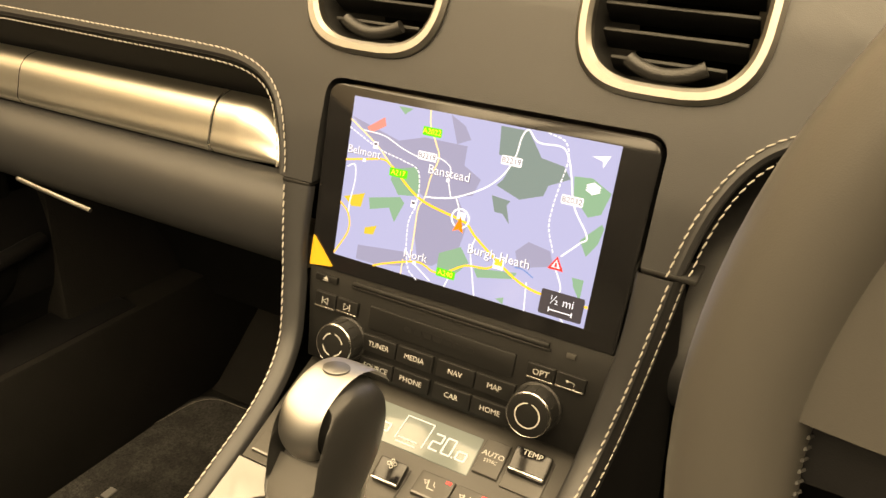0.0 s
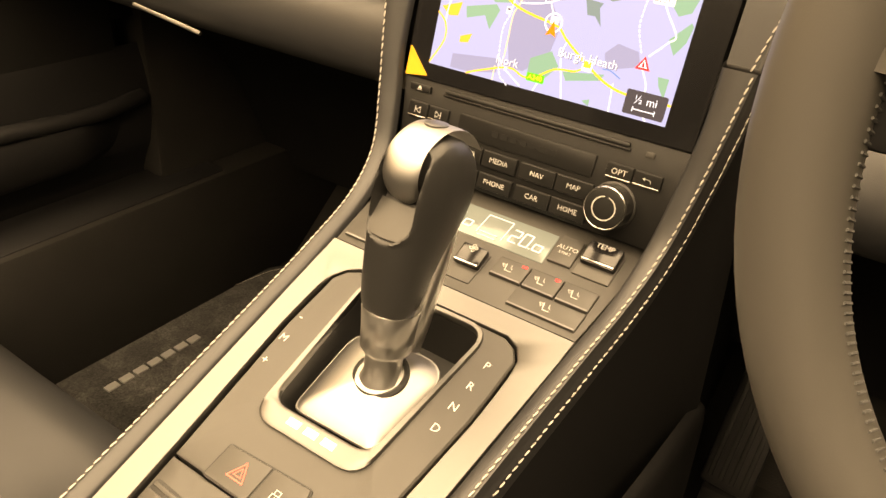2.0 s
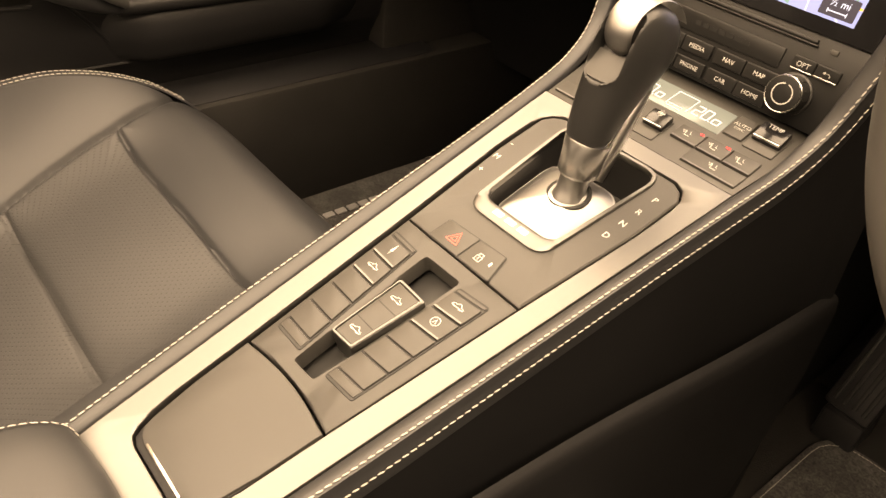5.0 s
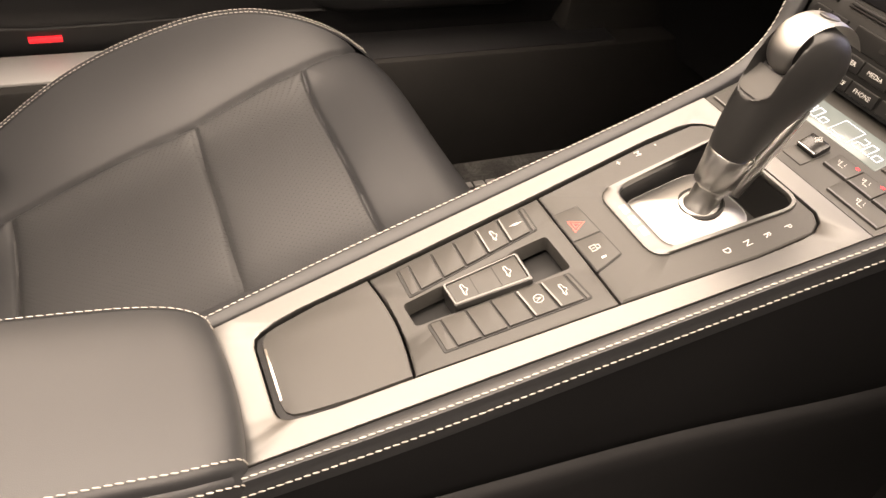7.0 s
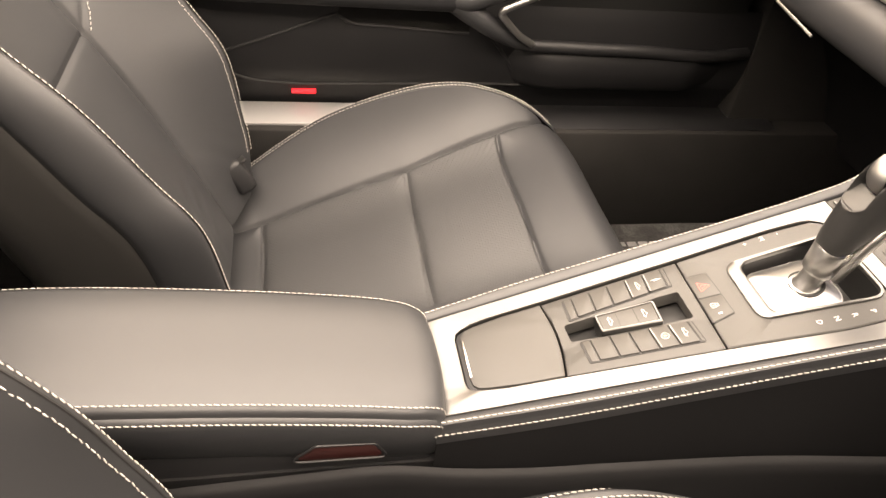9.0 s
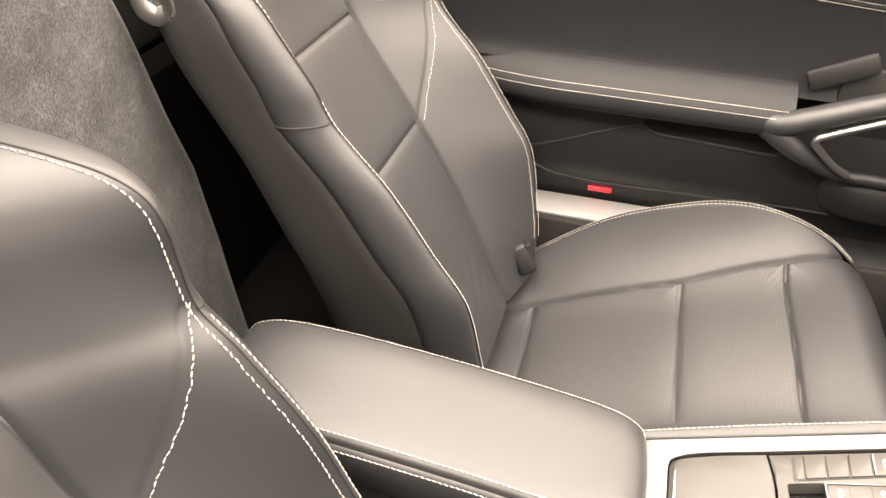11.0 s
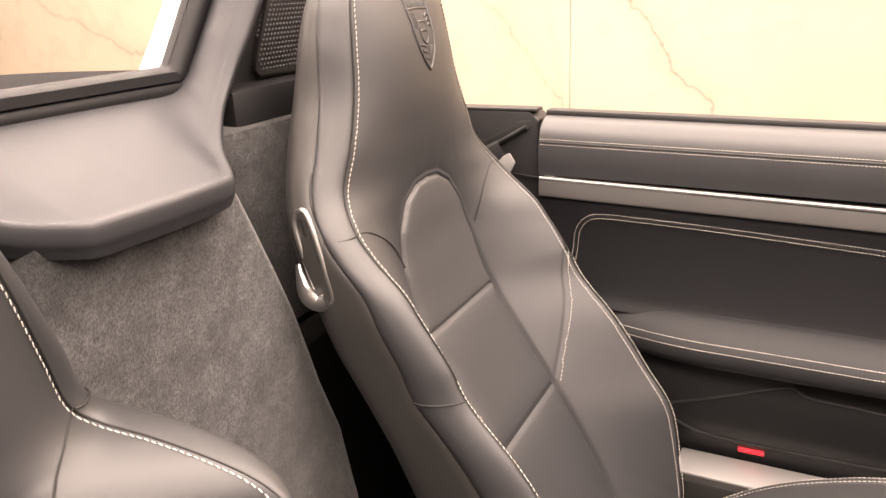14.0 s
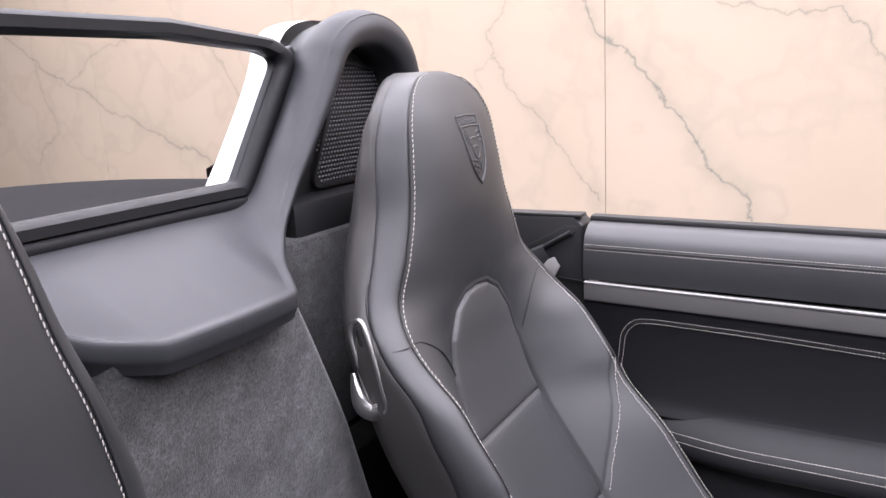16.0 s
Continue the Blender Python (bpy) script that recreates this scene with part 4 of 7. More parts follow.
def key(pts, parent, material=None, top=0.0022, name="button", metal=True, label=""):
    """A flat key with a bright front edge; corners go rear-left, rear-right, front-right, front-left."""
    b = part(name, slab(CON, con_pts(pts, 0.0006, 2), -0.004, top, 0.0006), material or BUTTON, parent, label)
    if metal:
        (x0, y0), (x1, y1) = pts[0], pts[1]
        part("edge_strip", slab(CON, con_pts([(x0 + 0.0006, y0 + 0.0002), (x1 - 0.0006, y1 + 0.0002), (x1 - 0.0006, y1 + 0.0013), (x0 + 0.0006, y0 + 0.0013)]), top - 0.0005, top + 0.0003), SATIN, b)
    return b


# two rows of keys beside the roof switch
for sgn, corners in ((-1, ((-0.0375, 0.0625), (-0.0130, 0.0625), (-0.0245, 0.1535), (-0.0475, 0.1545))), (1, ((0.0105, 0.0640), (0.0345, 0.0655), (0.0405, 0.1555), (0.0165, 0.1530)))):
    a, b, c, d = (Vector(p) for p in corners)
    part("key_frame", slab(CON, con_pts(corners, 0.002, 3), -0.001, 0.0006, 0.0003), DARK, console)
    cuts = (0.02, 0.09, 0.27, 0.45, 0.63, 0.81, 0.90, 0.98) if sgn < 0 else (0.02, 0.09, 0.27, 0.45, 0.63, 0.83, 0.98)
    names = [None, None, None, "car", "plug"] if sgn < 0 else [None, None, None, "ring", "car"]
    slots = [(0.02, 0.085)] + [(0.095 + 0.172 * k, 0.095 + 0.172 * (k + 1) - 0.015) for k in range(5)] + ([(0.96, 0.985)])
    for k, (s0, s1) in enumerate(slots):
        q = [a.lerp(d, s0).lerp(b.lerp(c, s0), 0.04), a.lerp(d, s0).lerp(b.lerp(c, s0), 0.96), a.lerp(d, s1).lerp(b.lerp(c, s1), 0.96), a.lerp(d, s1).lerp(b.lerp(c, s1), 0.04)]
        sign_ = names[k - 1] if 1 <= k <= 5 else None
        kb = key([tuple(p) for p in q], console, top=0.0022 if 1 <= k <= 5 else 0.0012, metal=sign_ is not None, name="button" if 1 <= k <= 5 else "blank")
        if sign_:
            mid = sum(q, Vector((0, 0))) / 4
            glyph(sign_, con_at(mid.x, mid.y + 0.001, 0.0025), 0.0072, WHITE, kb)
# roof switch: a metal-framed rocker in the well
tog = [(-0.0100, 0.0820), (0.0090, 0.0830), (0.0128, 0.1315), (-0.0110, 0.1320)]
switch = part("roof_switch", ring(CON, con_pts(tog, 0.002, 3), con_pts([(-0.0082, 0.0845), (0.0068, 0.0850), (0.0100, 0.1290), (-0.0094, 0.1295)], 0.001, 3), -0.014, 0.0045, 0.0008), SATIN, console, "aluminium-framed roof switch")
part("rocker", slab(CON, con_pts([(-0.0082, 0.0845), (0.0068, 0.0850), (0.0100, 0.1290), (-0.0094, 0.1295)], 0.001, 3), -0.013, 0.0038, 0.0004), BUTTON, switch)
for y in (0.0925, 0.1205):
    glyph("car", con_at(0, y, 0.0042), 0.0074, WHITE, switch)
for y in (0.099, 0.1135):
    part("groove", rbox(con_at(0, y, 0.0038), 0.017, 0.0006, 0.0003), DARK, switch)
# front plate with the selector's opening
plate = [(-x_in(0.1672), 0.1672), (x_in(0.1672), 0.1672)] + [(x_in(y), y) for y in np.linspace(0.18, 0.280, 8)] + [(0.0604, 0.2890), (0.0558, 0.2960), (0.0485, 0.2995), (-0.0485, 0.2995), (-0.0558, 0.2960), (-0.0604, 0.2890)] + [(-x_in(y), y) for y in np.linspace(0.280, 0.18, 8)]
hole = con_pts([(-0.0312, 0.2095), (0.0304, 0.2105), (0.0388, 0.2970), (-0.0388, 0.2962)], 0.011, 6)
o, i_ = frame_of(con_pts(plate), hole)
part("selector_plate", ring(CON, o, i_, -0.010, 0.0, 0.0010), GREY, console, "dark grey selector plate")
bez_out = con_pts([(-0.0345, 0.2000), (0.0330, 0.2005), (0.0412, 0.2995), (-0.0412, 0.2985)], 0.014, 6)
o, i_ = frame_of(bez_out, con_pts([(-0.0308, 0.2112), (0.0298, 0.2120), (0.0384, 0.2966), (-0.0384, 0.2958)], 0.011, 6))
part("selector_bezel", ring(CON, o, i_, -0.002, 0.0022, 0.0009), SATIN, console, "aluminium bezel round the gear selector")
for k in range(3):
    part("engraved_mark", rbox(con_at(-0.011 + 0.011 * k, 0.2065, 0.0022), 0.0075, 0.004, 0.0003), SILVER, console)
o, i_ = frame_of(con_pts([(-0.0309, 0.2110), (0.0299, 0.2118), (0.0385, 0.2968), (-0.0385, 0.2960)], 0.011, 6), con_pts([(-0.0280, 0.2160), (0.0270, 0.2160), (0.0330, 0.2900), (-0.0330, 0.2900)], 0.009, 6))


def well(u, v):
    n = len(o)
    k = int(u * n + 0.5) % n
    p = o[k].lerp(i_[k], v ** 1.5)
    return CON @ Vector((p.x, p.y, -0.001 - 0.030 * v))


part("selector_well", patch(well, len(o), 6, closed_u=True), DARK, console, "matt black selector well")
part("selector_well_floor", slab(CON, con_pts([(-0.032, 0.212), (0.032, 0.212), (0.034, 0.292), (-0.034, 0.292)]), -0.036, -0.030), DARK, console)
# domed metal slide round the stem
slide_o = con_pts([(-0.0265, 0.2175), (0.0245, 0.2185), (0.0300, 0.2755), (-0.0290, 0.2740)], [0.006, 0.006, 0.016, 0.016], 6)


def slide(u, v):
    n = len(slide_o)
    k = int(u * n + 0.5) % n
    c = Vector((0.004, 0.249 / 0.9604))
    p = slide_o[k].lerp(c, v)
    return CON @ Vector((p.x, p.y, -0.0105 + 0.009 * (1 - (1 - v) ** 2)))


part("selector_slide", patch(slide, len(slide_o), 10, closed_u=True), BRIGHT, console, "domed satin metal slide")
part("slide_edge", tube([CON @ Vector((p.x, p.y, -0.0112)) for p in slide_o], 0.0009, 6, closed=True), BRIGHT, console)
part("stem_gaiter", lathe(con_at(0.004, 0.2520, -0.0042), [(0.0150, -0.004), (0.0150, 0.0010), (0.0138, 0.0022), (0.0120, 0.0012), (0.0112, -0.003)], 36), DARK, console, "dark ring round the selector's stem")
for text, x, y, s in (("P", 0.0497, 0.2800, 0.0065), ("R", 0.0492, 0.2660, 0.0065), ("N", 0.0487, 0.2525, 0.0065), ("D", 0.0480, 0.2390, 0.0065), ("M", -0.0540, 0.2425, 0.0065), ("+", -0.0525, 0.2270, 0.007), ("-", -0.0555, 0.2580, 0.008)):
    words(text, con_at(x, y, 0.0004), s, WHITE, console)
# hazard and lock keys
part("key_gap", slab(CON, con_pts([(-0.0308, 0.1660), (0.0254, 0.1664), (0.0197, 0.1868), (-0.0308, 0.1843)], 0.002, 3), -0.001, 0.0005), DARK, console)
hz = key([(-0.0300, 0.1665), (-0.0035, 0.1665), (-0.0035, 0.1850), (-0.0300, 0.1835)], console, GREY, 0.0012, metal=False, label="hazard light button")
glyph("triangle", con_at(-0.0150, 0.1755, 0.0016), 0.0100, RED, hz)
lk = key([(-0.0025, 0.1665), (0.0245, 0.1670), (0.0190, 0.1860), (-0.0025, 0.1850)], console, GREY, 0.0012, metal=False, label="door lock button")
glyph("lock", con_at(0.0075, 0.1755, 0.0016), 0.0075, WHITE, lk)
part("lamp_mark", rbox(con_at(0.0165, 0.176, 0.0013), 0.0012, 0.003, 0.0003), SILVER, lk)

# gear selector
selector = thing("gear_selector", "leather and chrome automatic gear selector in its metal slide", "gear lever", at=(0.004, 0.252, 0.62))
axis = Vector((0, 0.16, 0.985)).normalized()
base = Vector((0.004, 0.2535, 0.6165))
M = Matrix.Translation(base) @ axis.to_track_quat("Z", "Y").to_matrix().to_4x4()
child("stem", lathe(M, [(0.0115, -0.004), (0.0115, 0.0), (0.0098, 0.003), (0.0098, 0.016), (0.0105, 0.017)], 28), POLISHED, selector, "polished chrome stem")
child("collar", lathe(M, [(0.0118, 0.016), (0.0132, 0.018), (0.0140, 0.030), (0.0150, 0.040), (0.0146, 0.041)], 28), POLISHED, selector, "dark chrome collar")
for k in range(3):
    child("engraved_mark", rbox(M @ pose(-0.004 + 0.004 * k, -0.0141, 0.028), 0.0028, 0.0008, 0.005), SILVER, selector)
strut = [Vector((0.009, 0.270, 0.628)), Vector((0.0105, 0.2745, 0.642)), Vector((0.0110, 0.2800, 0.657)), Vector((0.0105, 0.2880, 0.673)), Vector((0.0080, 0.2980, 0.686))]
child("strut", tube(catmull(strut, 16), 0.0060, 12), POLISHED, selector, "chrome strut under the grip")
# grip: rear and front edge (y, z) and half width, from its foot to its crown
GRIP = [(0.2480, 0.6540, 0.2660, 0.6540, 0.0122), (0.2458, 0.6610, 0.2730, 0.6630, 0.0146), (0.2462, 0.6720, 0.2800, 0.6730, 0.0160), (0.2472, 0.6840, 0.2890, 0.6830, 0.0171), (0.2488, 0.6970, 0.3000, 0.6905, 0.0180), (0.2508, 0.7090, 0.3095, 0.6990, 0.0185),
        (0.2535, 0.7200, 0.3140, 0.7090, 0.0185), (0.2580, 0.7300, 0.3140, 0.7180, 0.0176), (0.2650, 0.7375, 0.3095, 0.7260, 0.0158), (0.2740, 0.7405, 0.3040, 0.7320, 0.0125), (0.2840, 0.7404, 0.2985, 0.7350, 0.0080), (0.2900, 0.7390, 0.2945, 0.7375, 0.0030)]
G = mix_rows(GRIP, 130)
LX = 0.004
SLOT_Z, SLOT_Y = [0.6975, 0.7000, 0.7118, 0.7230, 0.7450], [0.2495, 0.2535, 0.2672, 0.2672, 0.2720]


def slot_half(z):
    return 0.0116 * math.sqrt(max(0.0, 1 - (max(0.0, 0.7065 - z) / 0.0095) ** 2))


def grip(u, v):
    r = G[min(int(u * 130 + 0.5), 130)]
    t = v * 2 * math.pi
    c, s = math.cos(t), math.sin(t)
    c, s = math.copysign(abs(c) ** 0.9, c), math.copysign(abs(s) ** 0.9, s)
    k = (1 + c) / 2
    x, y, z = r[4] * s, r[0] + (r[2] - r[0]) * k, r[1] + (r[3] - r[1]) * k
    # the slot for button and crown, with a raised lip round it
    half = slot_half(z)
    if k < 0.5 and half > 0:
        inn = min(1.0, max(0.0, (half + 0.0006 - abs(x)) / 0.0012))
        y += max(0.0, float(np.interp(z, SLOT_Z, SLOT_Y)) - y) * inn
        lip = 0.0009 * math.exp(-((abs(x) - half - 0.0018) / 0.0016) ** 2)
        y, z = y - lip, z + lip * 0.5
    return Vector((LX + x, y, z))


child("grip", patch(grip, 130, 120, closed_v=True), SOFT, selector, "black leather grip", angle=60)
CROWN = catmull([(0, y, z) for y, z in ((0.2665, 0.7108), (0.2612, 0.7155), (0.2588, 0.7230), (0.2605, 0.7302), (0.2658, 0.7374), (0.2750, 0.7420), (0.2850, 0.7434), (0.2945, 0.7418), (0.3035, 0.7375), (0.3105, 0.7315), (0.3155, 0.7250))], 60)


def crown(u, v):
    """A silver strip that ends in a ball towards the seats."""
    i = int(u * 60 + 0.5)
    p = CROWN[i]
    way = CROWN[min(i + 1, 60)] - CROWN[max(i - 1, 0)]
    inward = Vector((0, way.z, -way.y)).normalized()
    a = 2 * v - 1
    ball = max(0.0, 1 - u / 0.42)
    half = 0.0099 * (1 - 0.22 * max(0.0, 1 - u / 0.1) ** 2)
    return p + inward * (0.0007 + 0.0052 * ball) * (1 - math.sqrt(max(0.0, 1 - 0.96 * a * a))) * 1.3 + Vector((LX + a * half, 0, 0))


child("metal_inlay", patch(crown, 60, 24), BRIGHT, selector, "satin silver crown", angle=80)
child("release_button", patch(lambda u, v: Vector((LX + (2 * v - 1) * min(0.0110, slot_half(0.6995 + 0.0125 * u) + 0.0002), 0.2512 + 0.0130 * u - 0.0010 * math.sin(v * math.pi), 0.6995 + 0.0125 * u)), 14, 12), GREY, selector, "satin grey release button", angle=80)
child("crown_badge", lathe(Matrix.Translation((LX, 0.2885, 0.7432)) @ pose(0, 0, 0, -8), [(0.0058, -0.001), (0.0058, 0.0003), (0.0050, 0.0006)], 24), SATIN, selector)

# ---- armrest ----
armrest = thing("armrest", "padded black leather armrest lid with white stitching", "armrest")
ARM = [(-0.445, 0.535, 0.044, 0.0), (-0.436, 0.562, 0.050, 0.6), (-0.42, 0.575, 0.054, 1), (-0.38, 0.5815, 0.056, 1), (-0.30, 0.5795, 0.0565, 1), (-0.20, 0.5715, 0.0565, 1), (-0.12, 0.5620, 0.0565, 1), (-0.085, 0.5560, 0.0560, 1), (-0.066, 0.5510, 0.0535, 1), (-0.054, 0.5430, 0.0500, 0.8), (-0.049, 0.5280, 0.0470, 0.3)]
A = mix_rows(ARM, 80)


def lid_top(u, v):
    r = A[min(int(u * 80 + 0.5), 80)]
    a = 2 * v - 1
    return Vector((a * r[2], r[0] + 0.0035 * (1 - a * a) * (u > 0.5), r[1] + 0.004 * (1 - a ** 4)))


part("lid_top", patch(lid_top, 80, 36), LEATHER, armrest, "smooth padded leather top", angle=80)
for sign in (1, -1):
    def lid_side(u, v):
        r = A[min(int(u * 80 + 0.5), 80)]
        x, z = [(0, 0.0), (0.0035, -0.0012), (0.0055, -0.0042), (0.0060, -0.0075), (0.0090, -0.009), (0.0110, -0.016), (0.0110, -0.028), (0.0085, -0.046), (0.003, -0.058)][int(v * 8 + 0.5)]
        return Vector((sign * (r[2] + x), r[0], r[1] + z * (0.4 + 0.6 * r[3])))
    part("lid_side", patch(lid_side, 80, 8), LEATHER, armrest, angle=50)
    bm = bmesh.new()
    for dx, dz in ((0.0012, 0.0006), (0.0100, -0.0105)):
        stitches([Vector((sign * (r[2] + dx), r[0], r[1] + dz)) for r in A[5:78]], (sign * 0.5, 0, 0.9), bm=bm)
    part("stitching", bm, THREAD, armrest, "chalk-white stitching")
part("box", rbox(pose(0, -0.245, 0.46, -3), 0.118, 0.375, 0.12, 0.008), PLASTIC, armrest, "black storage box under the lid")
for sign in (1, -1):
    side_m = Matrix(((0, 0, sign, sign * 0.0610), (1, 0, 0, 0), (0, 1, 0, 0), (0, 0, 0, 1)))
    part("side_reflector", slab(side_m, outline([(-0.168, 0.5135), (-0.098, 0.5125), (-0.108, 0.5275), (-0.150, 0.5290)], 0.004, 4), 0.0, 0.0062, 0.0012), SMOKE, armrest, "dark red recessed grip")
    part("grip_rim", tube([side_m @ Vector((p.x, p.y, 0.0058)) for p in outline([(-0.171, 0.5120), (-0.095, 0.5110), (-0.106, 0.5290), (-0.151, 0.5305)], 0.004, 4)], 0.0011, 6, closed=True, up=(1, 0, 0)), PLASTIC, armrest)
# ---- head unit ----
def fas_pts(pts, r=0.0, seg=4):
    return outline([(x, (z - 0.7755) / 0.9709) for x, z in pts], r, seg)


def fas_at(x, z, n=0.0):
    return FAS @ pose(x, (z - 0.7755) / 0.9709, n)


def flat(m, pts, material, parent, name="shape", z=0.0):
    bm = bmesh.new()
    bm.faces.new([bm.verts.new(m @ Vector((p[0], p[1], z))) for p in pts])
    return part(name, bm, material, parent)


def lit(name, color, strength):
    m = bpy.data.materials.new(name)
    m.use_nodes = True
    b = m.node_tree.nodes["Principled BSDF"]
    b.inputs["Base Color"].default_value, b.inputs["Roughness"].default_value = (0.01, 0.01, 0.012, 1), 0.2
    b.inputs["Emission Color"].default_value, b.inputs["Emission Strength"].default_value = (*color, 1), strength
    return m


UNIT = mat("satin_black_fascia", (0.009, 0.009, 0.009), 0.42, bump=0.05, scale=3000, vary=0.05, spec=0.3)
KEYCAP = mat("black_keycap", (0.009, 0.009, 0.009), 0.42, vary=0.05, spec=0.35)
MAPS = 1.0
head_unit = thing("head_unit", "black navigation radio with lit map display and rotary knobs", "car radio")
part("fascia", slab(FAS, fas_pts([(-0.0872, 0.6655), (0.0872, 0.6655), (0.0945, 0.7215), (-0.0935, 0.7215)]), -0.05, -0.0005, 0.0008), UNIT, head_unit, "satin black control fascia")
part("display_bezel", slab(FAS, fas_pts([(-0.0925, 0.7205), (0.0945, 0.7220), (0.0955, 0.8255), (-0.0945, 0.8255)], [0.002, 0.002, 0.010, 0.010], 6), -0.05, 0.0016, 0.0012), GLOSS, head_unit, "glossy black display bezel")
display = part("display", slab(FAS, outline([(-0.0765, -0.0459), (0.0765, -0.0459), (0.0765, 0.0459), (-0.0765, 0.0459)]), 0.0010, 0.0019), lit("map_ground", (0.27, 0.35, 0.80), 0.9 * MAPS), head_unit, "lit road map on the display")
# the map: u across and v down, both 0 to 1
MM = FAS @ Matrix.Translation((-0.0762, 0.0457, 0.0))


def mp(u, v):
    return (0.1524 * u, -0.0914 * v)


COL = {"wood": lit("map_wood", (0.14, 0.24, 0.33), 0.8 * MAPS), "cream": lit("map_cream", (0.75, 0.62, 0.45), 1.0 * MAPS), "green": lit("map_green", (0.16, 0.38, 0.36), 0.8 * MAPS), "dark": lit("map_grey", (0.22, 0.27, 0.58), 0.85 * MAPS), "white": lit("map_white", (0.60, 0.72, 1.1), 1.0 * MAPS), "yellow": lit("map_yellow", (0.85, 0.50, 0.08), 1.0 * MAPS),
       "red": lit("map_red", (0.9, 0.04, 0.05), 0.9 * MAPS), "pink": lit("map_pink", (0.7, 0.25, 0.3), 0.8 * MAPS), "sign": lit("map_sign_green", (0.03, 0.60, 0.03), 0.9 * MAPS), "orange": lit("map_orange", (1.0, 0.2, 0.02), 1.0 * MAPS),
       "box": lit("map_box", (0.05, 0.05, 0.08), 0.7 * MAPS), "olive": lit("map_olive", (0.55, 0.5, 0.08), 0.8 * MAPS), "ink": lit("map_ink", (0.16, 0.16, 0.3), 0.6 * MAPS), "blue": lit("map_blue", (0.1, 0.25, 0.8), 0.8 * MAPS)}


def blob(pts, col, name, z=0.0021):
    return flat(MM, [mp(u, v) for u, v in pts], COL[col], display, name, z)


def road(pts, w, col, z, dash=0.0):
    bm = bmesh.new()
    line = [p for p in catmull([(*mp(u, v), 0) for u, v in pts], 12 * len(pts))]
    if dash:
        pairs = [(p, p + d * dash * 0.55) for p, d in even(line, dash)]
    else:
        pairs = list(zip(line, line[1:]))
    for a, b in pairs:
        d = (b - a)
        if d.length < 1e-7:
            continue
        n = Vector((-d.y, d.x, 0)).normalized() * w * 0.36
        e = d.normalized() * w * 0.2
        bm.faces.new([bm.verts.new(MM @ (q + Vector((0, 0, z)))) for q in (a - e + n, a - e - n, b + e - n, b + e + n)])
    return part("road", bm, COL[col], display)


for col, pts in (("dark", [(0.0, 0.12), (0.21, 0.21), (0.31, 0.16), (0.48, 0.16), (0.48, 0.27), (0.55, 0.33), (0.53, 0.43), (0.35, 0.51), (0.21, 0.38), (0.13, 0.28)]), ("dark", [(0.33, 0.52), (0.47, 0.45), (0.53, 0.59), (0.51, 0.77), (0.42, 0.90), (0.36, 0.90), (0.33, 0.74)]),
                 ("dark", [(0.10, 0.90), (0.31, 0.86), (0.31, 0.95), (0.19, 0.99), (0.10, 0.99)]), ("dark", [(0.72, 0.68), (0.76, 0.61), (0.84, 0.63), (0.86, 0.71), (0.74, 0.77)]), ("dark", [(0.40, 0.0), (0.46, 0.05), (0.49, 0.12), (0.44, 0.16)]),
                 ("wood", [(0.59, 0.01), (0.69, 0.01), (0.75, 0.14), (0.83, 0.16), (0.86, 0.22), (0.79, 0.28), (0.78, 0.34), (0.70, 0.39), (0.61, 0.34), (0.63, 0.30), (0.66, 0.17), (0.60, 0.17)]), ("green", [(0.87, 0.20), (0.93, 0.19), (1.0, 0.25), (0.98, 0.37), (0.94, 0.40), (0.88, 0.30)]),
                 ("green", [(0.21, 0.38), (0.30, 0.34), (0.32, 0.43), (0.32, 0.51), (0.24, 0.53), (0.20, 0.45)]), ("green", [(0.12, 0.59), (0.25, 0.54), (0.27, 0.57), (0.24, 0.70), (0.21, 0.62), (0.13, 0.66)]), ("green", [(0.44, 0.81), (0.52, 0.74), (0.56, 0.82), (0.52, 0.90), (0.47, 0.94), (0.44, 0.90)]),
                 ("wood", [(0.60, 0.40), (0.67, 0.41), (0.66, 0.44), (0.68, 0.54), (0.65, 0.49), (0.62, 0.49)]), ("green", [(0.19, 0.01), (0.25, 0.01), (0.22, 0.05)]), ("green", [(0.93, 0.53), (0.99, 0.42), (1.0, 0.44), (0.99, 0.53), (0.96, 0.61)]), ("green", [(0.58, 0.84), (0.74, 0.80), (0.73, 0.84), (0.60, 0.89)]),
                 ("green", [(0.93, 0.74), (0.97, 0.74), (0.97, 0.86), (0.94, 0.79)]), ("green", [(0.68, 0.98), (0.71, 0.96), (0.71, 1.0)]), ("olive", [(0.01, 0.62), (0.10, 0.57), (0.09, 0.66), (0.05, 0.67)]), ("olive", [(0.12, 0.78), (0.17, 0.75), (0.16, 0.81), (0.12, 0.82)]), ("pink", [(0.07, 0.17), (0.14, 0.09), (0.15, 0.14), (0.09, 0.20)])):
    blob(pts, col, "map_area", 0.00205 if col == "dark" else 0.0022)
